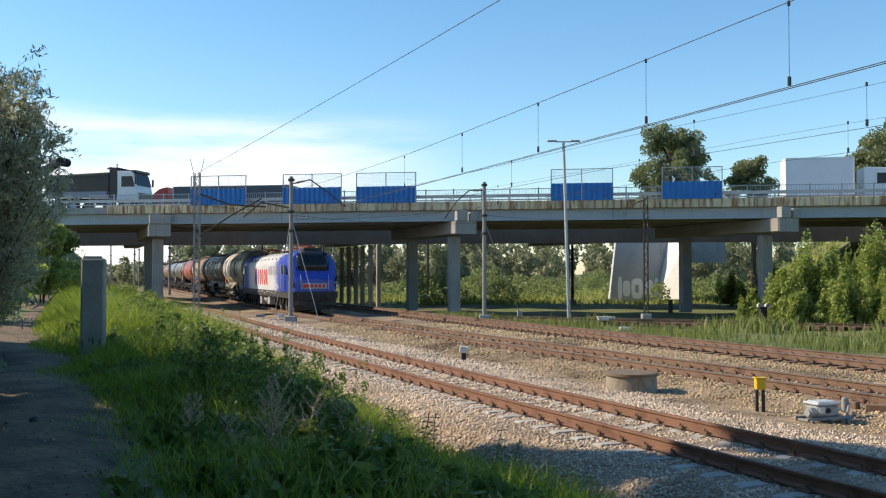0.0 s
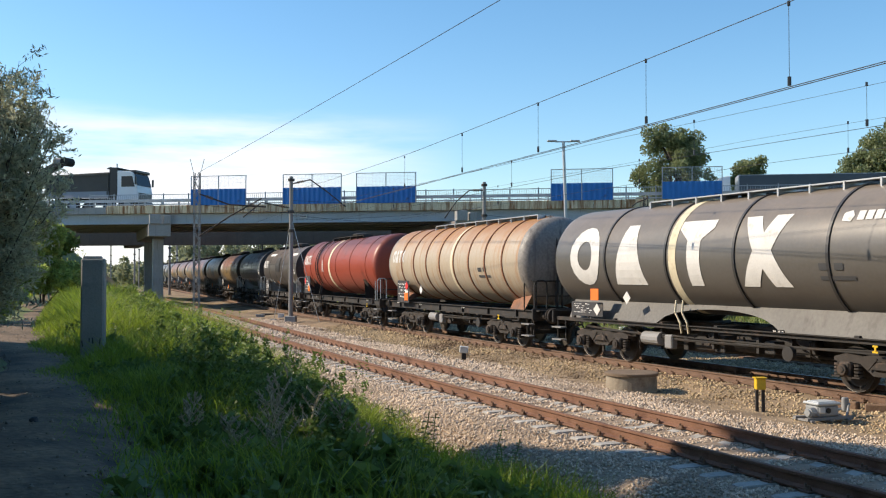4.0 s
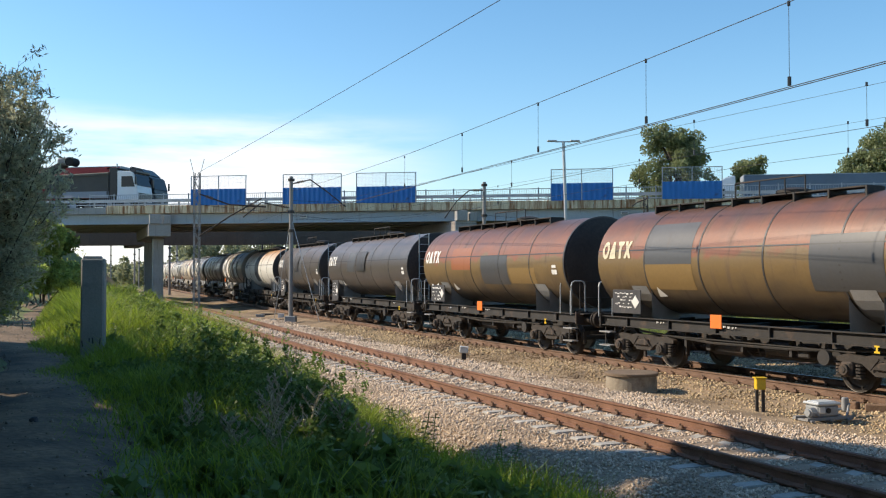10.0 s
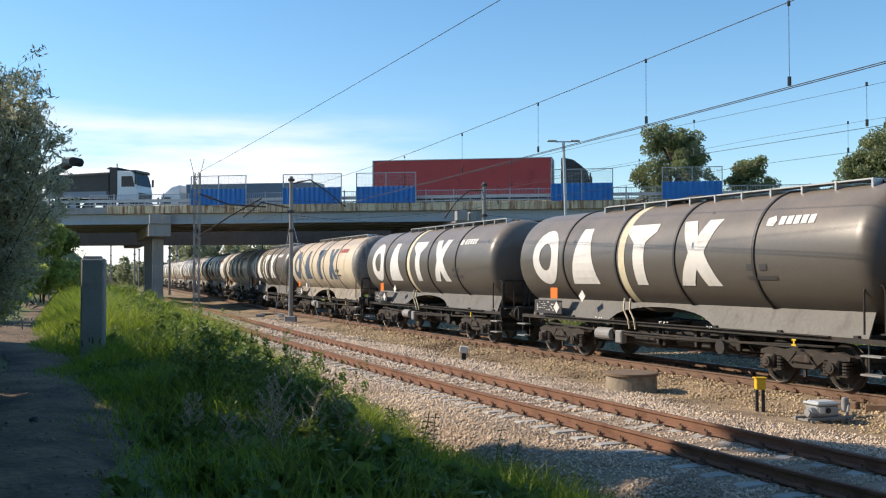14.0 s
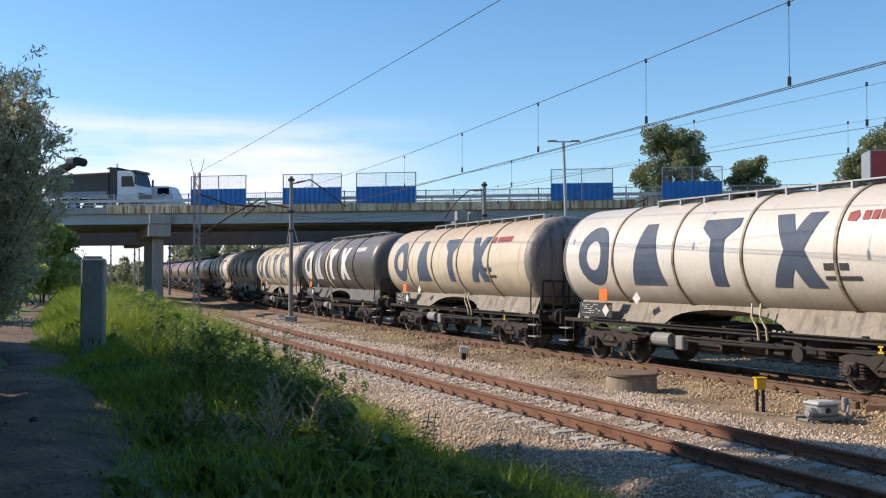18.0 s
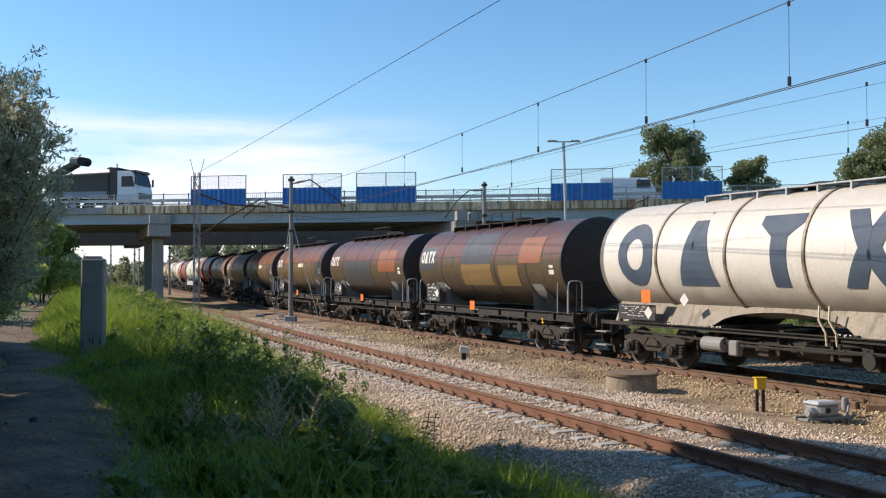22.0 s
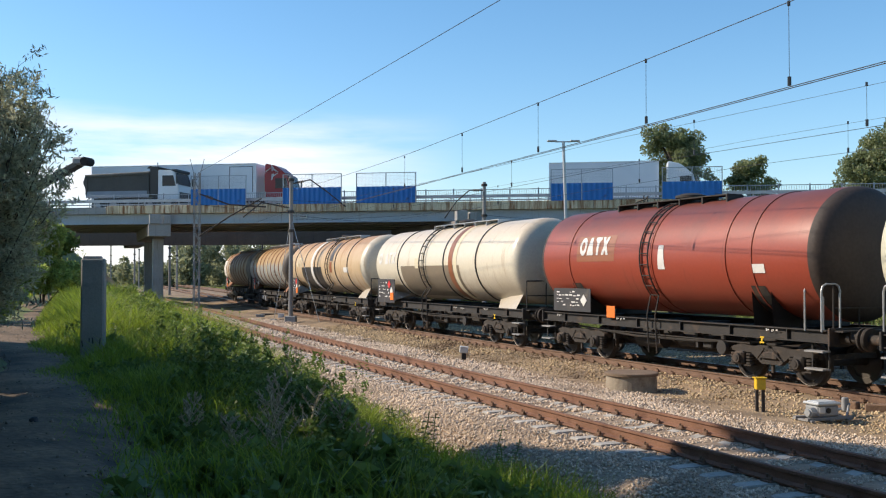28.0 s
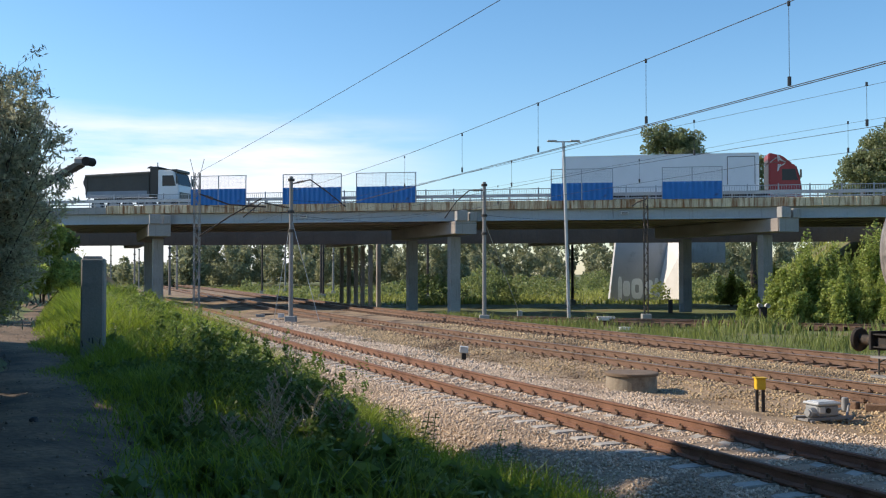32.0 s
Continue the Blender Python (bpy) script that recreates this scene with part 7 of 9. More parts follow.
# unseen undergrowth and trees left of path and behind viewer, added for foreground shade
for k, (x, y, w, h) in enumerate(((-13.5, 9.5, 2.2, 4.5), (-13.0, 4.5, 2.4, 5.0), (-12.5, -1.0, 2.4, 5.0), (-9.5, -7.0, 2.6, 5.5), (-4.0, -9.5, 2.8, 6.0), (2.0, -10.5, 2.8, 6.0))):
    bush("dense undergrowth out of view beside the dirt path", x, y, float(land(np.array([x]), np.array([y]))[0]), w, h, 5000, 0.2, M_LEAF, 400 + k)
for k, (x, y) in enumerate(((-14.5, 3.0), (-13.0, -6.0), (-6.5, -8.0), (0.0, -9.0))):
    tree("broadleaf_tree", "leafy broadleaf tree out of view near the dirt path", x, y, 0.8, 10.5, 3.2, 7000, 0.24, M_LEAF, 450 + k, 0.12, 30)
# unseen tall trees over path and viewer, added to block sun and sky
for k, (x, y, h, w) in enumerate(((-10.0, 2.5, 13.5, 7.0), (-11.5, 5.5, 12.0, 3.4), (-11.8, 10.0, 12.5, 2.1), (-14.0, 13.0, 14.5, 2.2), (-4.0, -6.5, 13.5, 6.0), (4.0, -7.0, 13.0, 5.5), (-11.5, 11.8, 9.0, 1.8), (-12.7, 15.9, 8.8, 1.6), (-14.2, 15.5, 15.0, 2.1))):
    tree("broadleaf_tree", "tall leafy tree out of view that shades the dirt path", x, y, 0.8, h, w, 12000, 0.30, M_LEAF, 470 + k, 0.7 if h > 14 else 0.46, 40)
# knee-high weeds among the grass
for k, (s, d, w, h) in enumerate(((-5.5, 4.9, 0.45, 0.55), (-7.2, 5.2, 0.6, 0.95), (-8.6, 4.2, 0.5, 0.7), (-10.0, 5.6, 0.7, 1.1), (-11.5, 4.4, 0.6, 0.9), (-13.5, 3.2, 0.5, 0.8), (-14.5, 5.2, 0.8, 1.2), (-16.5, 4.2, 0.7, 1.1), (-18.5, 3.4, 0.6, 1.0), (-20, 5.6, 0.9, 1.5), (-23, 4.6, 0.8, 1.3), (-26, 3.4, 0.7, 1.2), (-29, 5.2, 1.0, 1.7), (-34, 4.0, 1.0, 1.6), (-3.4, 5.6, 0.45, 0.5), (-4.4, 6.6, 0.5, 0.6), (-40, 4.0, 1.2, 1.8), (-46, 4.5, 1.4, 2.0))):
    x, y, a = at(SIDE, s, d)
    bush("leafy knee-high weeds in tall grass", x, y, float(land(np.array([x]), np.array([y]))[0]), w, h, 1600, 0.05 if s > -20 else 0.08, M_WEED, 500 + k)
# thicket on the embankment right of the underpass
for k, (x, y, w, h) in enumerate(((20.2, 58.5, 1.5, 4.0), (21.6, 59.0, 1.7, 5.6), (23.4, 58.5, 1.9, 5.4), (25.2, 57.5, 2.0, 5.8), (27.6, 57.0, 2.2, 6.2), (20.0, 55.8, 1.4, 2.4), (22.2, 55.2, 1.5, 3.4), (24.2, 54.6, 1.7, 3.6), (26.8, 53.5, 1.9, 3.6), (30.0, 55.0, 2.4, 6.4), (18.9, 60.5, 1.3, 2.2), (27.5, 64.0, 2.0, 2.6), (30.5, 62.5, 2.4, 3.0), (24.6, 66.5, 1.8, 2.6), (27.0, 93.0, 2.4, 3.6), (30.0, 90.0, 2.6, 4.2))):
    z = float(land(np.array([x]), np.array([y]))[0])
    bush("dense green thicket on the embankment", x, y, z, w, h, 11000, 0.10, M_THICKET, 40 + k, None, True)
# trees behind the bridge
tree("broadleaf_tree", "tall broadleaf tree behind the bridge", 28.3, 122.0, -0.5, 22.6, 5.2, 34000, 0.20, M_LEAF_FAR, 61, 0.34, 110, rs=0.66)
tree("broadleaf_tree", "round broadleaf tree behind the bridge", 39.0, 124.0, -0.5, 18.3, 4.0, 18000, 0.20, M_LEAF_FAR, 62, 0.38, 80, rs=0.75)
tree("broadleaf_tree", "round broadleaf tree behind the bridge", 50.5, 118.0, -0.5, 19.0, 4.4, 18000, 0.20, M_LEAF_FAR, 63, 0.38, 80, rs=0.75)
tree("broadleaf_tree", "round broadleaf tree behind the bridge", 55.5, 120.0, -0.5, 22.6, 5.6, 30000, 0.20, M_LEAF_FAR, 64, 0.36, 100, rs=0.7)
rng = np.random.default_rng(5)
blobs = []
for k in range(420):
    x = rng.uniform(-95, 105)
    y = 205 + 0.10 * abs(x) + rng.uniform(0, 70)
    h = rng.uniform(11, 17.0) if x / y > -0.265 else rng.uniform(3.5, 6.0)
    w = rng.uniform(1.6, 3.4)
    for j in range(7):
        f = rng.uniform(0.1, 1.0)
        r = w * (0.75 - 0.4 * f) * rng.uniform(0.6, 1.1)
        blobs.append((x + rng.normal() * w * 0.45 * (1.1 - f), y + rng.normal() * w * 0.45, -0.6 + h * f, r, r, r * 1.15))
woods = quads_mesh("far_woods", leaf_quads(rng, clump_points(rng, blobs, 240000, 0.45), 0.5, 1.4), M_WOODS)
tagged(woods, "belt of green trees beyond the bridge", "woods", kind="stuff")
blobs = []
for k in range(420):
    x = rng.uniform(-62, 70)
    y = rng.uniform(100, 200)
    r = rng.uniform(0.5, 1.5) * (1.7 if rng.random() < 0.12 else 1.0)
    r *= 0.45 if x < -8 else 1.0
    blobs.append((x, y, -0.5 + r * 0.5, r, r, r * rng.uniform(0.7, 1.3)))
B = np.array(blobs)
d = signed(MAIN, B[:, 0].copy(), B[:, 1].copy())
blobs = [b for b, q in zip(blobs, d) if q < -11 or q > 12]
scrub = quads_mesh("far_scrub", leaf_quads(rng, clump_points(rng, blobs, 60000, 0.5), 0.22, 1.5), leaf_mat("leaf_scrub", (0.22, 0.27, 0.10), 0.5, 0.45))
tagged(scrub, "low sunlit scrub on the field behind the bridge", "scrub", kind="stuff")


def blades(rng, X, Y, Z, H, W, bend):
    """Bent blades of grass, two quads each."""
    n = len(X)
    a = rng.uniform(0, 6.283, n)
    wx, wy = np.cos(a) * W / 2, np.sin(a) * W / 2
    b = rng.uniform(0, 6.283, n)
    bx, by = np.cos(b) * H * bend * rng.uniform(0.3, 1.4, n), np.sin(b) * H * bend * rng.uniform(0.3, 1.4, n)
    base = np.stack([X, Y, Z], 1)
    side = np.stack([wx, wy, np.zeros(n)], 1)
    m = base + np.stack([bx * 0.3, by * 0.3, H * 0.58], 1)
    t = base + np.stack([bx, by, H * rng.uniform(0.86, 1.0, n)], 1)
    P1_ = np.stack([base - side, base + side, m + side * 0.8, m - side * 0.8], 1)
    P2_ = np.stack([m - side * 0.8, m + side * 0.8, t + side * 0.12, t - side * 0.12], 1)
    return np.concatenate([P1_, P2_])


def band(rng, line, s0, s1, d0, d1, n):
    s, d = rng.uniform(s0, s1, n), rng.uniform(d0, d1, n)
    a = np.interp(s, GRID, line[2])
    return np.interp(s, GRID, line[0]) - d * np.cos(a), np.interp(s, GRID, line[1]) - d * np.sin(a), s, d


rng = np.random.default_rng(77)
out = []
# tall growth between the path and the siding
for s0, s1, n, wd in ((-4, 12, 18000, 0.014), (-12, -4, 20000, 0.015), (-24, -12, 26000, 0.02), (-46, -24, 20000, 0.034), (-75, -46, 7000, 0.06)):
    x, y, s, d = band(rng, SIDE, s0, s1, 1.95, 8.7, n)
    wave = 0.5 + 0.5 * np.sin(x * 1.3 + 0.7 * np.sin(y * 0.9)) * np.sin(y * 0.55 + 1.1)
    lim = 2.05 + 0.5 * np.sin(s * 0.55) * np.sin(s * 0.21) + 0.25 * np.sin(s * 1.7)
    keep = d > lim + rng.uniform(-0.15, 0.35, n)
    far = np.clip((-s - 8) / 14, 0, 1)
    h = np.interp(d, [1.9, 2.6, 4.2, 6.2, 7.4, 8.0, 8.7], [0.18, 0.32, 0.44, 0.52, 0.36, 0.16, 0.06]) * (1 + 1.7 * far) * (0.25 + 1.05 * wave) * rng.uniform(0.45, 1.3, n)
    x, y, h = x[keep], y[keep], h[keep]
    out.append(blades(rng, x, y, land(x, y) - 0.03, h, wd * rng.uniform(0.6, 1.4, len(x)), 0.65))
# beyond the path
for s0, s1, n, wd in ((-30, 8, 9000, 0.022), (-70, -30, 9000, 0.05)):
    x, y, s, d = band(rng, SIDE, s0, s1, 9.9, 16, n)
    out.append(blades(rng, x, y, land(x, y) - 0.03, np.interp(d, [9.8, 11, 16], [0.15, 0.6, 0.9]) * rng.uniform(0.5, 1.2, n), wd * rng.uniform(0.6, 1.4, n), 0.45))
grass = quads_mesh("tall_grass", np.concatenate(out), M_GRASS)
tagged(grass, "tall green grass and weeds along the siding", "grass", kind="stuff")
out = []
for s0, s1, d0, d1, n, hh, wd in ((-45, 6, -10.6, -8.2, 17000, 0.55, 0.035), (-60, 0, -17, -10, 15000, 0.6, 0.05), (-30, 0, -36, -17, 9000, 0.8, 0.09), (-110, -45, -30, -9, 12000, 0.7, 0.10)):
    x, y, s, d = band(rng, MAIN, s0, s1, d0, d1, n)
    u = (x - 1.39) * 0.1805 + (y - 68) * 0.9836
    keep = ~((u > -1) & (u < 47)) & (rng.uniform(0, 1, n) < 0.35 + 0.9 * np.sin(x * 0.62 + 0.6) * np.sin(y * 0.5 + x * 0.2) - 0.12)
    x, y = x[keep], y[keep]
    out.append(blades(rng, x, y, land(x, y) - 0.03, hh * rng.uniform(0.5, 1.3, len(x)), wd * rng.uniform(0.6, 1.4, len(x)), 0.35))
reeds = quads_mesh("trackside_reeds", np.concatenate(out), M_REED)
tagged(reeds, "tall green reeds and grass behind the main line", "grass", kind="stuff")


# sunlit meadow beyond the bridge
n = 60000
x, y = rng.uniform(-75, 80, n), 98 + 130 * rng.uniform(0, 1, n) ** 1.5
d = signed(MAIN, x, y)
patchy = 0.5 + 0.5 * np.sin(x * 0.31 + 2 * np.sin(y * 0.13)) * np.sin(y * 0.21 + x * 0.07)
keep = ((d < -9.5) | (d > 9)) & (rng.uniform(0, 1, n) < 0.35 + 0.65 * patchy)
x, y, h = x[keep], y[keep], (0.25 + 0.75 * patchy[keep]) * rng.uniform(0.5, 1.2, keep.sum()) * np.where(x[keep] < -8, 0.6, 1.0)
meadow = quads_mesh("meadow_grass", blades(rng, x, y, land(x, y) - 0.05, h, 0.16 * rng.uniform(0.6, 1.4, len(x)), 0.5), M_MEADOW)
tagged(meadow, "rough sunlit meadow grass beyond the bridge", "grass", kind="stuff")

out = []
for k in range(330):
    s_, d_ = rng.uniform(-22, 3), rng.uniform(2.5, 8.0)
    if s_ > -8 and not 4.8 < d_ < 6.6:
        d_ = rng.uniform(4.9, 6.4)
    x, y, a = at(SIDE, s_, d_)
    if k > 90:
        s_, d_ = rng.uniform(-8, 3), rng.uniform(4.9, 7.4)
        x, y, a = at(SIDE, s_, d_)
    hh = rng.uniform(0.25, 0.75) * (0.5 if k > 90 else 1.0) * (0.7 + 0.5 * math.sin(x * 1.1) * math.sin(y * 0.8)) * (0.6 if d_ > 7.4 or d_ < 3.2 else 1.0)
    z = float(land(np.array([x]), np.array([y]))[0])
    bl = [(x + rng.normal() * 0.22, y + rng.normal() * 0.22, z + hh * rng.uniform(0.2, 0.85), 0.14, 0.14, 0.13) for _ in range(6)]
    out.append(leaf_quads(rng, clump_points(rng, bl, int(200 + 160 * hh), 0.2), rng.choice((0.035, 0.05, 0.07)), rng.choice((1.5, 2.2, 3.2))))
for k in range(130):
    s_ = rng.uniform(-26, -3)
    d_ = rng.uniform(2.7, 6.4) if s_ < -8 else rng.uniform(4.9, 6.8)
    x, y, a = at(SIDE, s_, d_)
    hh = rng.uniform(0.55, 1.15) * (1.0 + 0.35 * min(1.0, max(0.0, (-s_ - 8) / 12)))
    z = float(land(np.array([x]), np.array([y]))[0])
    for j in range(rng.integers(2, 6)):
        ox, oy, h2 = rng.normal() * 0.16, rng.normal() * 0.16, hh * rng.uniform(0.65, 1.1)
        f = rng.uniform(0.1, 1.0, 46)
        ln = rng.normal(size=2) * 0.10
        wd = 0.11 * (1.15 - f)
        C_ = np.stack([x + ox + ln[0] * f * f + rng.normal(size=46) * wd, y + oy + ln[1] * f * f + rng.normal(size=46) * wd, z + h2 * f], 1)
        out.append(leaf_quads(rng, C_, rng.choice((0.028, 0.04)), rng.choice((2.2, 3.0))))
under = quads_mesh("leafy_weeds", np.concatenate(out), M_WEED)
tagged(under, "dark leafy weeds and nettles in the grass", "weeds", kind="stuff")


def weed(x, y, h, seed, n=9):
    """A single upright weed with broad leaf pairs."""
    rnd = random.Random(seed)
    z = float(land(np.array([x]), np.array([y]))[0])
    t = empty("weed", Matrix.Translation((x, y, z)) @ Matrix.Rotation(rnd.uniform(0, 6), 4, "Z"))
    tagged(t, "upright dark green weed with broad leaves", "weed", "weeds at the ballast edge")
    bm = bmesh.new()
    pts = [Vector((0.12 * h * (k / 5) ** 2, 0.05 * h * math.sin(k), h * k / 5)) for k in range(6)]
    for a, b in zip(pts[:-1], pts[1:]):
        rod(bm, a, b, 0.007, 5)
    part("stem", bm, M_WEED, t)
    for k in range(n):
        f = 0.15 + 0.85 * k / n
        c = Vector((0.12 * h * f * f, 0.05 * h * math.sin(5 * f), h * f))
        for q in (0, math.pi):
            a = k * 1.57 + q + rnd.uniform(-0.4, 0.4)
            ln, wd = 0.13 * (1.25 - 0.6 * f), 0.035 * (1.2 - 0.4 * f)
            d = Vector((math.cos(a), math.sin(a), 0.25))
            o = Vector((-math.sin(a), math.cos(a), 0))
            bm = bmesh.new()
            vs = [bm.verts.new(p) for p in (c, c + d * ln * 0.5 + o * wd, c + d * ln + Vector((0, 0, -0.03)), c + d * ln * 0.5 - o * wd)]
            bm.faces.new(vs)
            part("leaf", bm, M_WEED, t)


def dry_weed(px, py, h, seed):
    """A dead branched stalk, pale and bare."""
    rnd = random.Random(seed)
    Y = 1756 * 2.0 / (py - 485)
    x = (px - 784) / 1756 * Y
    z = float(land(np.array([x]), np.array([Y]))[0])
    t = empty("dry_weed", Matrix.Translation((x, Y, z)) @ Matrix.Rotation(rnd.uniform(0, 6), 4, "Z"))
    tagged(t, "pale dead branched weed stalk in the grass", "dry weed", "dry weeds in the grass")
    bm = bmesh.new()
    pts = [Vector((0.25 * h * (k / 5) ** 1.5, 0.04 * h * math.sin(k * 2), h * k / 5)) for k in range(6)]
    bar(bm, pts, 0.008, 5)
    part("stalk", bm, M_STALK, t)
    for k in range(12):
        c = pts[1].lerp(pts[5], k / 12)
        a = k * 2.2 + rnd.uniform(-0.4, 0.4)
        d = Vector((math.cos(a), math.sin(a), 1.1)) * h * (0.34 - 0.016 * k)
        bm = bmesh.new()
        bar(bm, [c, c + d * 0.5, c + d + Vector((0, 0, 0.04))], 0.004, 4)
        for j in range(9):
            q = c + d * (0.25 + 0.09 * j)
            rod(bm, q, q + Vector((rnd.uniform(-0.04, 0.04), rnd.uniform(-0.04, 0.04), 0.03)), 0.011, 4, 0.004)
        part("twig", bm, M_STALK, t)["kind"] = "stuff"


for k, (px, py, h) in enumerate(((470, 850, 0.85), (505, 862, 0.75), (330, 815, 0.5), (540, 790, 0.7), (610, 760, 0.6), (420, 850, 0.45), (500, 700, 0.9), (655, 800, 0.5))):
    dry_weed(px, py, h, 900 + k)
for k, (s, d, h) in enumerate(((-5.5, 3.3, 0.62), (-5.0, 3.6, 0.6), (-4.3, 3.2, 0.7), (-3.2, 2.7, 0.75), (-3.0, 2.5, 0.55), (-6.6, 4.0, 0.7), (-2.2, 3.1, 0.5), (-8.0, 4.4, 0.8), (-9.5, 3.4, 0.6), (-12.4, 2.7, 0.65), (-13.0, 2.9, 0.6), (-4.6, 4.6, 0.8), (-3.6, 5.2, 0.9), (-6.0, 5.4, 1.0), (-2.0, 4.3, 0.7), (-24, 2.6, 0.9), (-25, 2.8, 1.0), (-30, 3.0, 1.2))):
    x, y, a = at(SIDE, s, d)
    weed(x, y, h, 300 + k)

# loose stones of the bed, where they can be told apart
rng = np.random.default_rng(3)


def stones(name, label, X, Y, Z, size, material):
    n = len(X)
    ax = size[:, None] * rng.uniform(0.55, 1.15, (n, 3))
    ax[:, 2] *= 0.8
    base = np.array([(1, 0, 0), (-1, 0, 0), (0, 1, 0), (0, -1, 0), (0, 0, 1), (0, 0, -1)], float)
    V = base[None] * ax[:, None, :] / 2 * rng.uniform(0.75, 1.25, (n, 6, 1)) + rng.normal(size=(n, 6, 3)) * size[:, None, None] * 0.07
    q = rng.normal(size=(n, 4))
    q /= np.linalg.norm(q, axis=1)[:, None]
    w, x, y, z = q.T
    R = np.stack([1 - 2 * (y * y + z * z), 2 * (x * y - z * w), 2 * (x * z + y * w), 2 * (x * y + z * w), 1 - 2 * (x * x + z * z), 2 * (y * z - x * w), 2 * (x * z - y * w), 2 * (y * z + x * w), 1 - 2 * (x * x + y * y)], 1).reshape(n, 3, 3)
    V = np.einsum("nij,nkj->nki", R, V) + np.stack([X, Y, Z], 1)[:, None, :]
    F = np.array([(0, 2, 4), (2, 1, 4), (1, 3, 4), (3, 0, 4), (2, 0, 5), (1, 2, 5), (3, 1, 5), (0, 3, 5)])
    T = (F[None] + (np.arange(n) * 6)[:, None, None]).reshape(-1)
    me = bpy.data.meshes.new(name)
    me.vertices.add(n * 6)
    me.vertices.foreach_set("co", V.astype(np.float32).ravel())
    me.loops.add(n * 24)
    me.loops.foreach_set("vertex_index", T.astype(np.int32))
    me.polygons.add(n * 8)
    me.polygons.foreach_set("loop_start", np.arange(0, n * 24, 3, dtype=np.int32))
    me.polygons.foreach_set("loop_total", np.full(n * 8, 3, dtype=np.int32))
    me.update(calc_edges=True)
    me.materials.append(material)
    ob = new(name, me)
    tagged(ob, label, "ballast", kind="stuff")
    return ob


M_STONE = mat("ballast_stone", (0.70, 0.56, 0.43), 0.9, var=0.3, scale=0.5, fine=25, bump=0.4, island=0.55, stain=(0.20, 0.145, 0.10), stain_amt=0.35, stain_scale=0.35)
M_STONE_TAN = mat("ballast_stone_tan", (0.62, 0.47, 0.28), 0.9, var=0.3, scale=0.5, fine=25, bump=0.4, island=0.7, stain=(0.17, 0.11, 0.065), stain_amt=0.5, stain_scale=0.4)


def off_sleepers(s, d, s0, half):
    ph = np.abs((s - s0 + 0.3) % 0.6 - 0.3)
    return ~((np.abs(d) < half) & (ph < 0.14))


X, Y, Z, S = [], [], [], []
for s0, s1, n, sz in ((-6, 7, 38000, 0.055), (-14, -6, 24000, 0.062), (-26, -14, 14000, 0.085), (-45, -26, 9000, 0.12)):
    x, y, s, d = band(rng, SIDE, s0, s1, -3.7, 3.1, n)
    k = (d > -2.6 - 1.1 * rng.uniform(0, 1, n) ** 2 + 0.3 * np.sin(s * 0.9)) & off_sleepers(s, d, -119.85, 1.36) & ~((np.abs(np.abs(d) - 0.7525) < 0.09))
    z = np.interp(d, [-4.2, -1.9, -1.25, 1.25, 1.75, 2.1, 2.75, 3.1], [-0.27, -0.14, -0.10, -0.10, -0.12, -0.2, -0.52, -0.42])
    X.append(x[k]), Y.append(y[k]), Z.append(z[k] + 0.005), S.append(sz * rng.uniform(0.6, 1.35, k.sum()))
stones("ballast_stones", "loose pale pinkish crushed stone round the siding", np.concatenate(X), np.concatenate(Y), np.concatenate(Z), np.concatenate(S), M_STONE)
X, Y, Z, S = [], [], [], []
for s0, s1, n, sz in ((-12, 8, 30000, 0.072), (-30, -12, 20000, 0.10)):
    x, y, s, d = band(rng, MAIN, s0, s1, -7.6, 4.6, n)
    k = off_sleepers(s, d, -419.85, 1.3) & off_sleepers(s, d - SECOND_OFF, -419.85, 1.3)
    for c in (0.7525, -0.7525, SECOND_OFF + 0.7525, SECOND_OFF - 0.7525):
        k &= np.abs(d - c) > 0.09
    z = np.interp(d, [-8.2, -7.1, -6.5, -4.0, -2.6, -1.25, 1.25, 1.7, 2.6, 3.6, 4.6], [-0.78, -0.22, -0.19, -0.19, -0.22, -0.19, -0.19, -0.20, -0.30, -0.27, -0.25])
    X.append(x[k]), Y.append(y[k]), Z.append(z[k] + 0.005), S.append(sz * rng.uniform(0.6, 1.35, k.sum()))
stones("ballast_stones", "brown-tan crushed stone under the main line", np.concatenate(X), np.concatenate(Y), np.concatenate(Z), np.concatenate(S), M_STONE_TAN)
# pebbles and clods trodden into the path
x, y, s, d = band(rng, SIDE, -30, 8, 7.7, 9.9, 2600)
d = d + 0.35 * np.sin(s * 0.23) + 0.2 * np.sin(s * 0.71)
a = np.interp(s, GRID, SIDE[2])
x, y = np.interp(s, GRID, SIDE[0]) - d * np.cos(a), np.interp(s, GRID, SIDE[1]) - d * np.sin(a)
stones("path_pebbles", "pebbles and clods trodden into the sandy path", x, y, land(x, y) + 0.03, 0.05 * rng.uniform(0.3, 1.3, len(x)) ** 1.5, mat("path_pebble", (0.24, 0.19, 0.14), 0.95, var=0.3, scale=2, fine=25, bump=0.3, island=0.6))
# ---------------------------------------------------------------- masts, wires and small things by the line


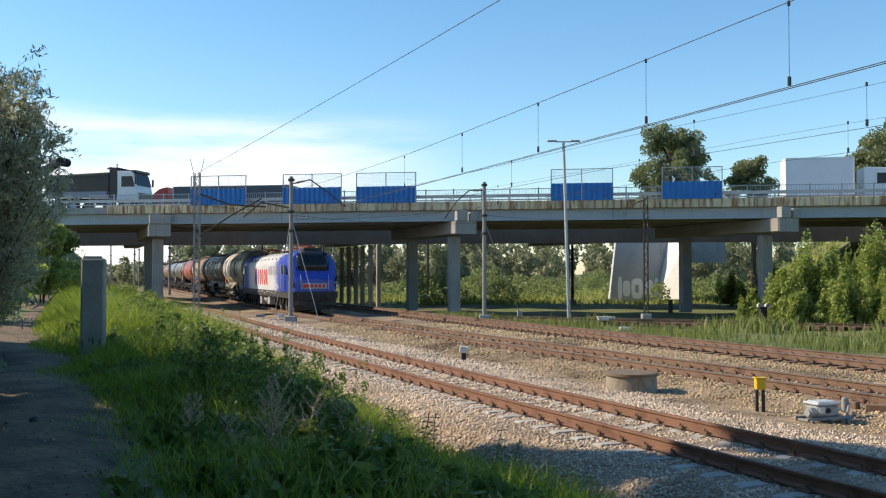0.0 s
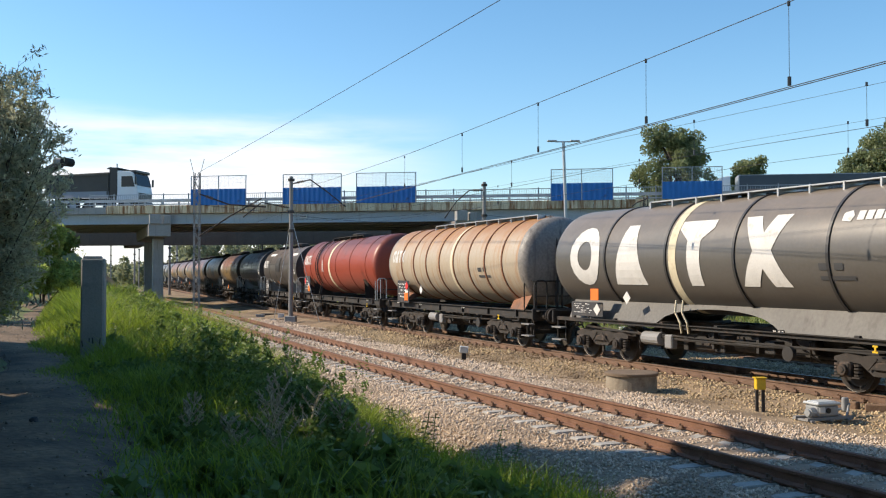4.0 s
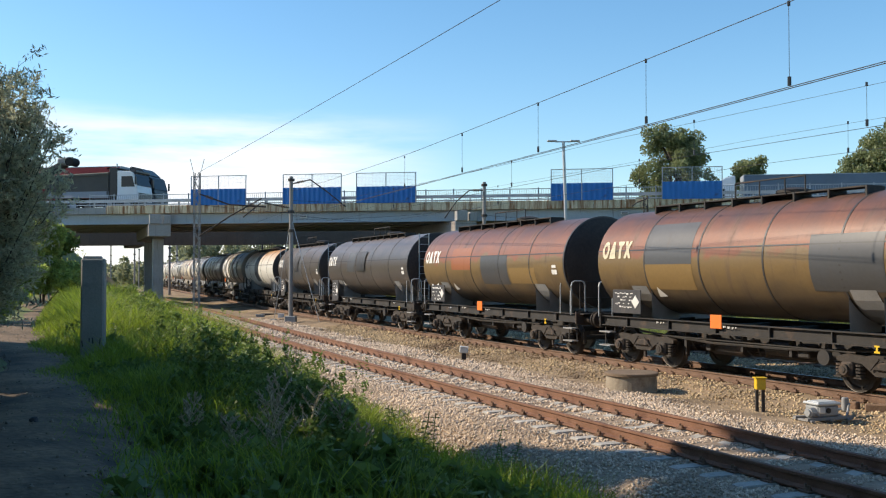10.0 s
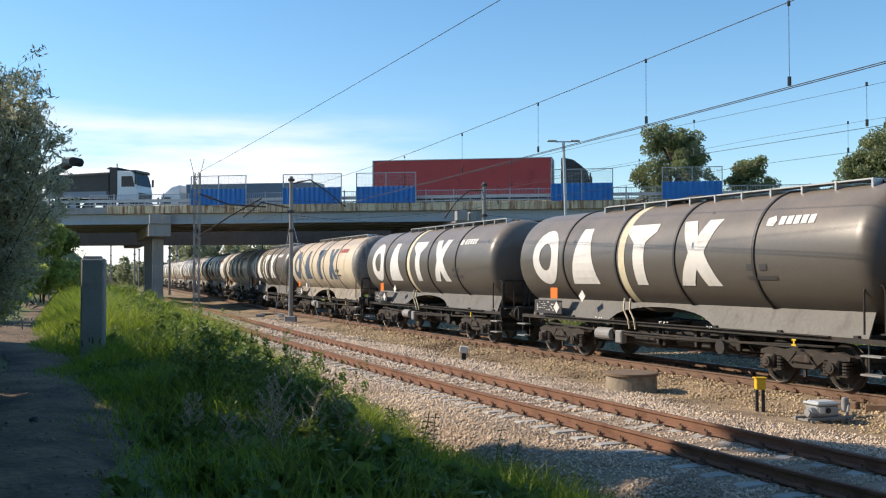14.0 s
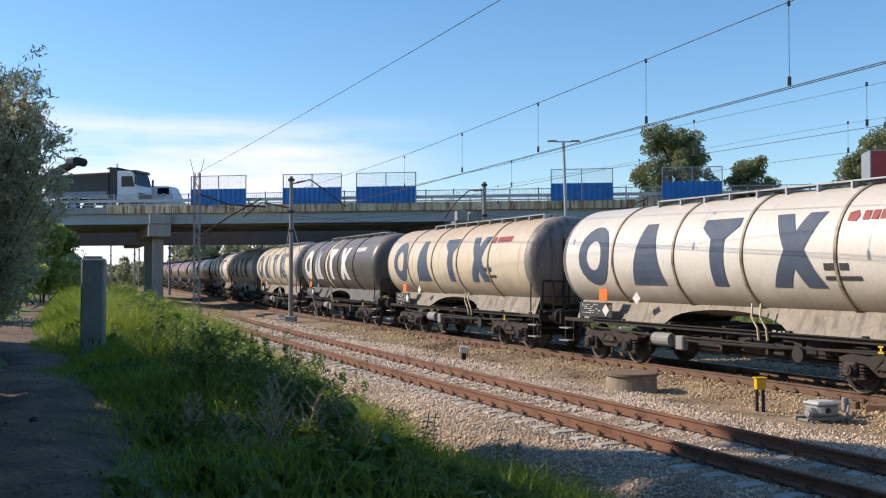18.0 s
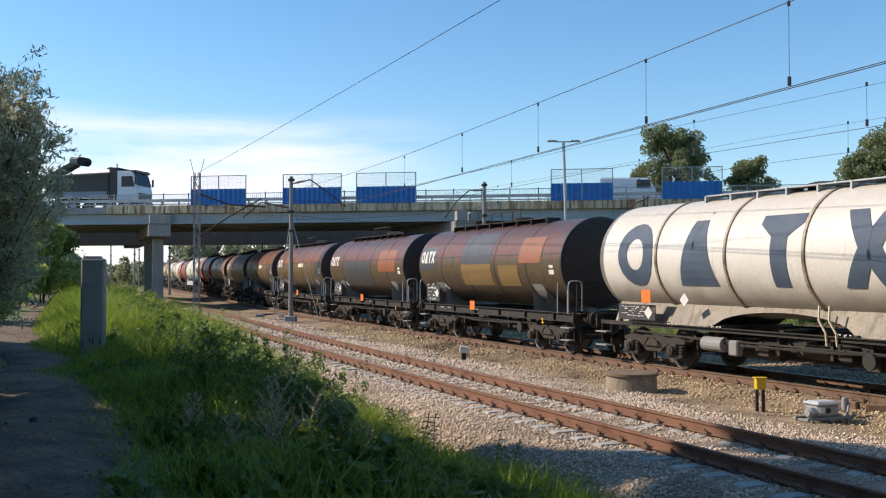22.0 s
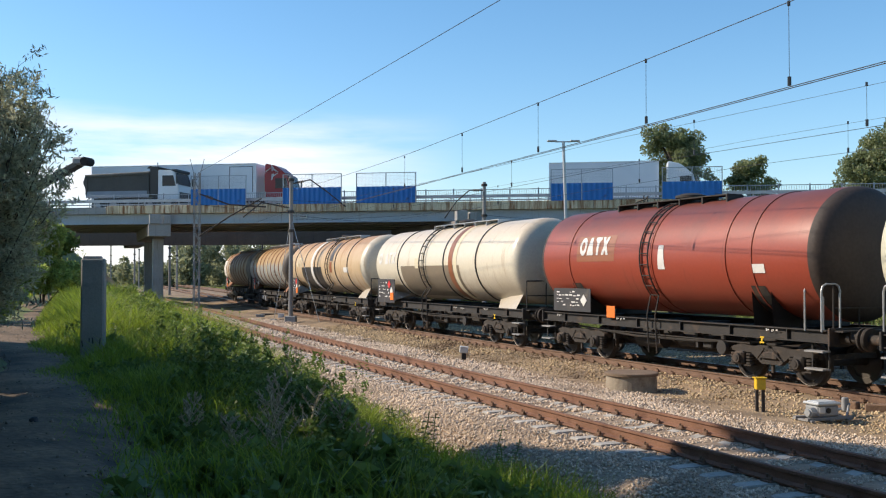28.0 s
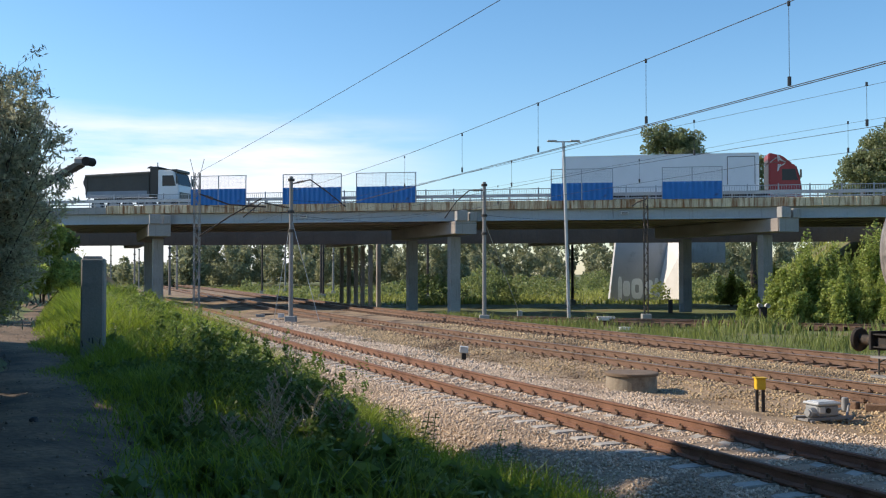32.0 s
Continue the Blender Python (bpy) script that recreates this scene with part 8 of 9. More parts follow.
def beam_grid(bm, a, b, w, n, r):
    """A lattice mast: four legs with crossed lacing."""
    a, b = Vector(a), Vector(b)
    for sx in (-1, 1):
        for sy in (-1, 1):
            box(bm, a.x + sx * w / 2, a.y + sy * w / 2, (a.z + b.z) / 2, r * 2, r * 2, b.z - a.z)
    for k in range(n):
        z0, z1 = a.z + (b.z - a.z) * k / n, a.z + (b.z - a.z) * (k + 1) / n
        q = 1 if k % 2 else -1
        for sy in (-1, 1):
            rod(bm, (a.x - q * w / 2, a.y + sy * w / 2, z0), (a.x + q * w / 2, a.y + sy * w / 2, z1), r * 0.8, 4)
        for sx in (-1, 1):
            rod(bm, (a.x + sx * w / 2, a.y - q * w / 2, z0), (a.x + sx * w / 2, a.y + q * w / 2, z1), r * 0.8, 4)


def mast(x, y, z, h, label, material=M_MAST, lattice=False, r=0.15, arms=(), guys=(), lean=0.0):
    t = empty("catenary_mast", Matrix.Translation((x, y, z)))
    tagged(t, label, "mast", "masts of the overhead line")
    bm = bmesh.new()
    if lattice:
        beam_grid(bm, (0, 0, 0), (0, 0, h), 0.25, 18, 0.018)
    else:
        rod(bm, (0, 0, -0.2), (lean, 0, h), r, 12, r * 0.75)
    part("pole", bm, material, t)
    bm = bmesh.new()
    box(bm, 0, 0, 0.12, 0.6, 0.6, 0.5, bev=0.03)
    part("footing", bm, M_CONC, t)
    if not lattice:
        bm = bmesh.new()
        for zz in (h * 0.62, h * 0.75, h - 0.25):
            rod(bm, (0, 0, zz), (0, 0, zz + 0.14), r * 1.35, 12)
        part("clamp", bm, M_MAST_DARK, t)
    for pts in arms:
        bm = bmesh.new()
        bar(bm, pts, 0.035)
        part("arm", bm, M_MAST_DARK, t)
        bm = bmesh.new()
        d = (Vector(pts[1]) - Vector(pts[0])).normalized()
        for k in range(4):
            c = Vector(pts[0]) + d * (0.35 + k * 0.09)
            rod(bm, c, c + d * 0.04, 0.075, 10)
        part("insulator", bm, M_SLEEPER_OLD, t)
    for p in guys:
        bm = bmesh.new()
        rod(bm, (0, 0, h * 0.72), p, 0.018, 6)
        part("guy_wire", bm, M_GALV, t)
        bm = bmesh.new()
        box(bm, p[0], p[1], p[2], 0.35, 0.35, 0.4, bev=0.03)
        part("anchor_block", bm, M_CONC, t)
    return t


mast(-8.2, 53.5, -0.3, 7.9, "round concrete overhead-line mast with guy wires", r=0.13,
     arms=([(0, 0, 7.5), (1.0, 0.2, 7.75), (1.9, 0.3, 7.1), (2.9, 0.4, 6.3)], [(0, 0, 6.2), (-1.6, 0, 6.5), (-2.6, 0, 5.7)]),
     guys=((1.75, -1.2, -0.1), (-1.0, 0.4, 0.0)))
mast(2.5, 60.0, -0.5, 8.4, "round concrete overhead-line mast with guy wire", r=0.135,
     arms=([(0, 0, 7.9), (-0.9, -0.1, 7.9), (-1.7, -0.2, 7.2), (-2.4, -0.3, 6.2)],), guys=((2.6, 6.0, 0.2),))
mast(-11.55, 46.5, -0.1, 7.2, "grey lattice overhead-line mast with aerials", M_MAST, True,
     arms=([(0.1, 0, 6.2), (1.5, 0.1, 5.7), (3.2, 0.2, 5.6)], [(0.1, 0, 4.2), (1.6, 0.1, 5.2), (3.0, 0.2, 6.0)]))
mast(13.1, 64.0, -0.6, 8.0, "thin dark steel overhead-line mast", M_MAST_DARK, True, arms=([(0.1, 0, 7.8), (-0.5, 0, 7.6), (-0.9, 0, 7.3)],))
bm = bmesh.new()
for q in (-0.15, 0.15):
    rod(bm, (-11.55 + q, 46.5, 7.0), (-11.55 + q * 2.2, 46.5, 7.75), 0.012, 5)
ae = part("aerial", bm, M_MAST_DARK)
ae.parent = bpy.data.objects["catenary_mast.002"]
ae.matrix_parent_inverse = bpy.data.objects["catenary_mast.002"].matrix_basis.inverted()
# masts farther along the line
for k, (px, Y, h, dark) in enumerate(((300, 120, 8.0, 0), (313, 150, 7.5, 0), (196, 190, 8.5, 0), (238, 160, 8.0, 0), (464, 150, 9.0, 1), (568, 130, 9.0, 1), (572, 128, 9.0, 1), (590, 150, 8, 0), (757, 120, 8.5, 1), (1006, 98, 7.0, 1), (1013, 99, 7.0, 1), (505, 170, 9, 0), (246, 200, 8, 0))):
    mast((px - 784) / 1756 * Y, Y, -0.6, h, "distant dark overhead-line mast" if dark else "distant grey overhead-line mast", M_MAST_DARK if dark else M_MAST, r=0.16)

# street lamp before the bridge
lamp = empty("lamp_mast", Matrix.Translation((7.55, 62.0, -0.6)))
tagged(lamp, "tall grey double-armed lamp post by the tracks", "lamp post")
bm = bmesh.new()
rod(bm, (0.32, 0, 0), (0, 0, 11.2), 0.12, 12, 0.09)
part("pole", bm, M_GALV, lamp)
bm = bmesh.new()
rod(bm, (-0.5, 0, 11.22), (0.5, 0, 11.22), 0.04, 8)
part("cross_arm", bm, M_GALV, lamp)
for q in (-1, 1):
    bm = bmesh.new()
    box(bm, q * 0.72, 0, 11.27, 0.62, 0.26, 0.11, bev=0.04)
    part("lamp_head", bm, M_GALV, lamp)


def wire(label, pts, r, sag=0.0, n=14):
    cu = []
    for a, b in zip(pts[:-1], pts[1:]):
        a, b = Vector(a), Vector(b)
        for k in range(n):
            f = k / n
            cu.append(a.lerp(b, f) - Vector((0, 0, sag * 4 * f * (1 - f))))
    cu.append(Vector(pts[-1]))
    bm = bmesh.new()
    rings = []
    for k, p in enumerate(cu):
        way_ = (cu[min(k + 1, len(cu) - 1)] - cu[max(k - 1, 0)]).normalized()
        side = way_.cross(Vector((0, 0, 1))).normalized()
        up = side.cross(way_)
        rings.append([bm.verts.new(p + (side * math.cos(q) + up * math.sin(q)) * r) for q in (0, 1.257, 2.513, 3.77, 5.027)])
    for a, b in zip(rings[:-1], rings[1:]):
        for i in range(5):
            bm.faces.new((a[i], a[(i + 1) % 5], b[(i + 1) % 5], b[i]))
    ob = part("overhead_wire", bm, M_WIRE)
    tagged(ob, label, "wire", "wires of the overhead line")
    return ob


def hanger(a, b):
    bm = bmesh.new()
    rod(bm, a, b, 0.005, 5)
    rod(bm, Vector(b) - Vector((0, 0, 0.02)), Vector(b) + Vector((0, 0, 0.12)), 0.03, 6)
    rod(bm, Vector(a) - Vector((0, 0, 0.06)), Vector(a) + Vector((0, 0, 0.02)), 0.025, 6)
    tagged(part("dropper", bm, M_WIRE), "thin vertical dropper between overhead wires", "wire", "droppers of the overhead line")


# contact wires and carrier over the gap between siding and main line
C0, C1 = Vector((10.3, 2.0, 5.3)), Vector((-8.0, 52.5, 5.35))
way = C1 - C0
wire("thick twin contact wire of the overhead line", [C0, C1], 0.008, 0.05)
wire("second contact wire of the overhead line", [C0 + Vector((0.09, 0.03, 0.0)), C1 + Vector((0.09, 0.03, 0))], 0.008, 0.05)
carrier = [C0 + Vector((0, 0, 1.55)), C0 + way * 0.62 + Vector((0, 0, 1.1)), C1 + Vector((0, 0, 1.4))]
wire("carrier wire of the overhead line", carrier, 0.008, 0.06)


def on_line(px):
    """Share of the way along the contact wire at a bearing."""
    a = (px - 784) / 1756
    return (a * C0.y - C0.x) / (way.x - a * way.y)


for px in (1400, 1145, 953, 818, 716):
    f = on_line(px)
    p = C0 + way * f
    zc_ = 1.55 + (1.1 - 1.55) * f / 0.62 if f < 0.62 else 1.1 + 0.3 * (f - 0.62) / 0.38
    hanger(p + Vector((0, 0, zc_ - 0.06)), p)
# over the two main tracks
for off, zc_, zm in ((0.15, 5.42, 6.25), (SECOND_OFF + 0.1, 5.75, 6.55)):
    for z, r in ((zc_, 0.0065), (zm, 0.005)):
        pts = [Vector((*at(MAIN, s, off)[:2], z + (0.35 if z == zm and k % 2 == 0 else 0))) for k, s in enumerate((26, -8, -44, -80, -130))]
        wire("contact wire over the main line" if z == zc_ else "carrier wire over the main line", pts, r, 0.05 if z == zc_ else 0.12)
    for s in (4, 1.5, -4, -14, -26):
        x, y, a = at(MAIN, s, off)
        hanger((x, y, zm + 0.02), (x, y, zc_ - 0.02))
wire("single feeder wire from the lattice mast", [(-11.5, 46.5, 7.1), (1.1, 20.0, 7.87), (6.4, 8.8, 8.2)], 0.008, 0.05)
for k, (a, b) in enumerate((((-11.4, 46.6, 5.6), (-5.5, 62, 6.2)), ((-8.1, 53.5, 6.3), (3.0, 59.9, 6.9)), ((-8.1, 53.5, 5.9), (-22, 90, 5.6)), ((2.5, 60, 5.9), (13, 64, 5.9)), ((2.5, 60, 6.4), (-8.0, 53.6, 5.3)), ((-8.1, 53.4, 5.5), (2.4, 60, 5.4)))):
    wire("thin cross wire under the bridge", [a, b], 0.009, 0.2)

# square concrete post beside the path
post = empty("concrete_post", Matrix.Translation((-6.95, 19.75, 0.45)) @ Matrix.Rotation(0.2, 4, "Z"))
tagged(post, "weathered square grey concrete post in tall grass", "post")
bm = bmesh.new()
box(bm, 0, 0, 1.0, 0.44, 0.40, 2.4, bev=0.03)
part("shaft", bm, mat("post_concrete", (0.31, 0.31, 0.28), 0.9, var=0.2, scale=2, fine=30, bump=0.4, stain=(0.14, 0.14, 0.15), stain_amt=0.35), post)
bm = bmesh.new()
box(bm, -0.02, 0, 2.22, 0.34, 0.3, 0.06, bev=0.02)
part("cap", bm, M_CONC, post)
bm = bmesh.new()
rnd = random.Random(9)
for k in range(5):
    box(bm, -0.1 + 0.05 * k, -0.204, 0.55 + rnd.uniform(-0.06, 0.06), 0.02, 0.006, rnd.uniform(0.08, 0.2), Matrix.Rotation(rnd.uniform(-0.2, 0.2), 4, "Y"))
part("scrawl", bm, M_PANEL, post, "dark scrawled paint marks")

# concrete manhole ring
mh = empty("manhole", Matrix.Translation((4.22, 22.3, -0.30)))
tagged(mh, "round concrete manhole with a brown lid on the ballast", "manhole")
bm = bmesh.new()
revolve(bm, [(-0.05, 0.57), (0.38, 0.56), (0.38, 0.4)], 36, "z", capped=True)
part("ring", bm, mat("manhole_concrete", (0.36, 0.31, 0.24), 0.95, var=0.25, scale=3, fine=40, bump=0.4, stain=(0.18, 0.13, 0.09), stain_amt=0.4), mh)
bm = bmesh.new()
revolve(bm, [(0.385, 0.60), (0.44, 0.60), (0.455, 0.56), (0.46, 0.0)], 36, "z", capped=False)
part("lid", bm, mat("manhole_lid", (0.22, 0.16, 0.11), 0.9, var=0.25, scale=3, fine=40, bump=0.3), mh)

# yellow box on a post
yb = empty("yellow_marker_box", Matrix.Translation((6.02, 18.9, -0.28)))
tagged(yb, "small yellow box on a dark post beside the rails", "marker post")
bm = bmesh.new()
box(bm, 0, 0, 0.54, 0.18, 0.16, 0.21, bev=0.012)
part("box", bm, M_YELLOW, yb)
bm = bmesh.new()
box(bm, 0, 0, 0.655, 0.22, 0.2, 0.02)
part("cover", bm, M_YELLOW, yb)
for q in (-0.06, 0.06):
    bm = bmesh.new()
    box(bm, q, 0, 0.2, 0.05, 0.06, 0.45)
    part("leg", bm, M_MAST_DARK, yb)

# point machine with its rod
pm = empty("point_machine", Matrix.Translation((6.72, 17.7, -0.26)) @ Matrix.Rotation(0.35, 4, "Z"))
tagged(pm, "grey cast point machine bolted beside the track", "point machine")
M_CASE = mat("point_case_grey", (0.38, 0.40, 0.42), 0.55, var=0.2, scale=4, fine=30, bump=0.1, stain=(0.3, 0.27, 0.23), stain_amt=0.3)
bm = bmesh.new()
box(bm, 0.02, 0, 0.19, 0.46, 0.36, 0.2, bev=0.03)
part("case", bm, M_CASE, pm)
bm = bmesh.new()
box(bm, 0.02, 0, 0.315, 0.52, 0.41, 0.05, bev=0.02)
box(bm, 0.02, 0, 0.345, 0.40, 0.30, 0.02, bev=0.008)
part("cover", bm, mat("point_cover", (0.62, 0.65, 0.66), 0.5, var=0.15, bump=0.1), pm)
bm = bmesh.new()
rod(bm, (-0.18, -0.06, 0.17), (-0.36, -0.1, 0.17), 0.085, 14)
rod(bm, (-0.36, -0.1, 0.17), (-0.40, -0.108, 0.17), 0.06, 12)
part("motor", bm, M_CASE, pm)
bm = bmesh.new()
for q in (-0.16, 0.16):
    box(bm, 0.05, q, 0.06, 1.0, 0.07, 0.05)
for q in (-0.38, 0.02, 0.42):
    box(bm, q, 0, 0.035, 0.08, 0.5, 0.03)
part("base_frame", bm, GREY_PAINT, pm)
bm = bmesh.new()
bar(bm, [(0.25, -0.12, 0.10), (0.42, -0.16, 0.04), (0.62, 0.02, 0.18), (0.72, 0.1, 0.26)], 0.022)
bar(bm, [(0.25, 0.1, 0.16), (0.6, 0.2, 0.15), (1.0, 0.5, 0.14)], 0.028)
part("drive_rod", bm, M_CASE, pm)
bm = bmesh.new()
box(bm, 0.66, 0.14, 0.24, 0.12, 0.10, 0.26, bev=0.02)
part("lever_bracket", bm, GREY_PAINT, pm)
bm = bmesh.new()
rod(bm, (0.0, -0.185, 0.2), (0.0, -0.2, 0.2), 0.05, 12)
part("lock", bm, M_BLACK, pm)
bm = bmesh.new()
box(bm, -0.13, -0.185, 0.21, 0.13, 0.02, 0.11, bev=0.01)
part("label_plate", bm, M_WHITE, pm)
for k, (x, y, l) in enumerate(((8.3, 18.3, 1.0), (7.6, 19.0, 0.7), (8.9, 17.6, 0.8))):
    c = empty("cable_cover", Matrix.Translation((x, y, -0.26)) @ Matrix.Rotation(-0.4 - k * 0.5, 4, "Z"))
    tagged(c, "short yellowish timber block beside the rails", "timber block")
    bm = bmesh.new()
    box(bm, 0, 0, 0.1, l, 0.16, 0.2, bev=0.02)
    part("block", bm, M_SLEEPER_OLD, c)

# white marker stone
wm = empty("marker_stone", Matrix.Translation((0.62, 29.5, -0.3)))
tagged(wm, "small white-topped marker post in the ballast", "marker post")
bm = bmesh.new()
box(bm, 0, 0, 0.15, 0.14, 0.14, 0.35, bev=0.01)
part("stake", bm, M_BLACK, wm)
bm = bmesh.new()
box(bm, -0.04, 0, 0.40, 0.26, 0.2, 0.2, Matrix.Rotation(0.1, 4, "Y"), bev=0.02)
part("head", bm, M_WHITE, wm)
# low items near the mast foot
for k, (px, py, w, h, m) in enumerate(((498, 567, 0.35, 0.4, M_LWHITE), (480, 562, 1.2, 0.25, M_MAST_DARK), (461, 565, 0.5, 0.3, M_CONC), (430, 548, 2.2, 0.18, M_PATH), (1072, 566, 1.0, 0.18, M_WHITE), (1105, 583, 0.5, 0.12, M_WHITE), (912, 520, 0.6, 1.0, M_MAST_DARK), (1186, 553, 0.3, 0.9, M_MAST_DARK), (1205, 552, 0.25, 0.6, M_CONC))):
    Y = 1756 * 2.75 / (py - 485)
    it = empty("trackside_box", Matrix.Translation(((px - 784) / 1756 * Y, Y, -0.45)))
    tagged(it, "low weathered box or slab beside the tracks", "trackside box")
    bm = bmesh.new()
    box(bm, 0, 0, h / 2, w, w * 0.6, h, bev=0.02)
    part("body", bm, m, it)
    bm = bmesh.new()
    box(bm, 0, 0, h + 0.02, w * 1.06, w * 0.66, 0.04, bev=0.01)
    part("top", bm, m, it)
# dwarf signal
Y = 57.0
ds = empty("dwarf_signal", Matrix.Translation(((1350 - 784) / 1756 * Y, Y, -0.6)))
tagged(ds, "low black dwarf signal with white lamps", "signal")
bm = bmesh.new()
box(bm, 0, 0, 0.55, 0.4, 0.3, 1.0, bev=0.03)
part("case", bm, M_BLACK, ds)
for q in (-0.22, 0.22):
    bm = bmesh.new()
    revolve(bm, [(-0.2, 0.14), (0.05, 0.13), (0.06, 0.0)], 14, "y", (q, 0, 1.05 + abs(q) * 0.3))
    part("lamp", bm, M_WHITE, ds)
# dark litter on the path
lt = empty("black_bag", Matrix.Translation((-4.35, 10.6, 0.78)))
tagged(lt, "small dark crumpled bag lying on the path", "bag")
bm = bmesh.new()
bmesh.ops.create_icosphere(bm, subdivisions=2, radius=0.05)
for v in bm.verts:
    v.co *= 1 + 0.3 * noise.noise(v.co * 30)
part("bag", bm, M_PANEL, lt)

# third line that runs off behind the grass
FAR = line_of(16.5, 57.0, 1.12, 0.0, 0.0, -40, 40)
track("track_4", "rusty side track half hidden in reeds", FAR, 0, -0.35, -14, 26, "old", (99, 100))

# abutment with painted letters under the far end of the deck
ab = empty("abutment_wall", Matrix.Translation((22.0, 107.0, -0.6)) @ Matrix.Rotation(0.05, 4, "Z"))
tagged(ab, "pale concrete abutment with white sprayed shapes", "wall", kind="structure")
bm = bmesh.new()
vs = [(-4.1, 0, 0), (1.2, 0, 0), (2.6, 0, 6.9), (-3.3, 0, 6.9)]
f0 = [bm.verts.new(p) for p in vs]
f1 = [bm.verts.new((p[0] + (0.6 if p[0] < 0 else 0), 3.5, p[2])) for p in vs]
bm.faces.new(f0)
bm.faces.new(f1[::-1])
for i in range(4):
    j = (i + 1) % 4
    bm.faces.new((f0[i], f1[i], f1[j], f0[j]))
bmesh.ops.recalc_face_normals(bm, faces=bm.faces)
part("face", bm, mat("abutment_pale", (0.54, 0.54, 0.54), 0.9, var=0.15, scale=0.6, fine=10, bump=0.15, stain=(0.3, 0.3, 0.29), stain_amt=0.3), ab)
bm = bmesh.new()
v_ = [bm.verts.new(p) for p in ((1.22, -0.03, 0.1), (2.6, -0.03, 6.6), (3.3, -4.6, 6.4), (3.3, -4.6, 0.3))]
bm.faces.new(v_)
# whiter than the face, with the sunlit look put into its colour
w_ = part("wing", bm, mat("wing_white", (0.80, 0.79, 0.77), 0.9, var=0.1, scale=0.8, fine=12, bump=0.15, stain=(0.5, 0.48, 0.45), stain_amt=0.2), ab, "pale sunlit wing wall")
w_.modifiers.new("thick", "SOLIDIFY").thickness = 0.3
bm = bmesh.new()
box(bm, 6.7, 1.0, 5.6, 4.2, 0.8, 2.9)
part("upper_wall", bm, M_CONC, ab)
M_SPRAY = mat("white_spray", (1.15, 1.15, 1.15), 0.8, var=0.12, bump=0)
for k, (x, w, h, ring) in enumerate(((-2.95, 0.45, 2.6, 0), (-2.25, 0.8, 1.7, 0), (-1.1, 1.25, 2.2, 1), (0.2, 0.9, 1.9, 0), (1.05, 0.5, 2.3, 0), (1.85, 0.9, 2.2, 1))):
    bm = bmesh.new()
    n = 18
    out_ = [(x + w / 2 * math.copysign(abs(math.cos(a)) ** 0.6, math.cos(a)), 1.35 + h / 2 * math.copysign(abs(math.sin(a)) ** 0.6, math.sin(a))) for a in [2 * math.pi * i / n for i in range(n)]]
    inn = [(x + (p[0] - x) * (0.35 if ring else 0.06), 1.35 + (p[1] - 1.35) * (0.4 if ring else 0.06)) for p in out_]
    a_ = [bm.verts.new((p[0], -0.02, p[1])) for p in out_]
    b_ = [bm.verts.new((p[0], -0.02, p[1])) for p in inn]
    for i in range(n):
        j = (i + 1) % n
        bm.faces.new((a_[i], a_[j], b_[j], b_[i]))
    part("sprayed_shape", bm, M_SPRAY, ab)
# white wagons standing far off
for k in range(7):
    fw = empty("distant_wagon", Matrix.Translation((-86 + k * 9.5, 300 + k * 1.0, -0.6)))
    tagged(fw, "distant white goods wagon on a far siding", "wagon", "distant wagons")
    bm = bmesh.new()
    box(bm, 0, 0, 2.2, 9.0, 2.6, 2.4, bev=0.15)
    part("box", bm, M_LWHITE, fw)
    bm = bmesh.new()
    box(bm, 0, 0, 0.7, 8.6, 2.2, 0.5)
    part("chassis", bm, M_BLACK, fw)
# little boxes on the girder's face
for px in (535, 1106):
    lb_ = empty("junction_box", BRIDGE @ Matrix.Translation((deck_u(px), 0.22, 6.42)))
    tagged(lb_, "small white box on the bridge girder", "junction box")
    bm = bmesh.new()
    box(bm, 0, 0, 0, 0.5, 0.14, 0.2, bev=0.02)
    part("body", bm, M_WHITE, lb_)
    bm = bmesh.new()
    box(bm, 0, -0.08, 0, 0.4, 0.02, 0.12)
    part("front", bm, GREY_PAINT, lb_)
# ---------------------------------------------------------------- traffic on the bridge
M_TYRE = mat("tyre", (0.02, 0.02, 0.02), 0.9, var=0.2, bump=0.1)
M_TRUCKWHITE = mat("truck_white", (1.0, 1.0, 1.0), 0.35, var=0.05, scale=1, bump=0.02, stain=(0.5, 0.48, 0.45), stain_amt=0.15)
M_TARP_RED = mat("tarpaulin_red", (0.62, 0.075, 0.065), 0.6, var=0.12, scale=1, fine=12, bump=0.1, stain=(0.3, 0.03, 0.03), stain_amt=0.3)
M_TARP_DARK = mat("tarpaulin_dark", (0.10, 0.115, 0.13), 0.6, var=0.15, scale=1, fine=12, bump=0.1)
M_TRUCKRED = mat("truck_red", (0.42, 0.02, 0.025), 0.3, var=0.08, bump=0.02)
M_TRUCKBLACK = mat("truck_black", (0.02, 0.022, 0.024), 0.35, var=0.1, bump=0.02)
M_TIPPER = mat("tipper_grey", (0.10, 0.092, 0.08), 0.7, var=0.2, scale=1, fine=15, bump=0.15, stain=(0.12, 0.10, 0.08), stain_amt=0.35)


def make_tyre(bm):
    revolve(bm, [(-0.15, 0.3), (-0.15, 0.47), (-0.11, 0.51), (0.11, 0.51), (0.15, 0.47), (0.15, 0.3)], 22, "y")
    revolve(bm, [(-0.1, 0.0), (-0.1, 0.2), (-0.14, 0.3)], 22, "y", mi=1)
    revolve(bm, [(0.1, 0.0), (0.1, 0.2), (0.14, 0.3)], 22, "y", mi=1)


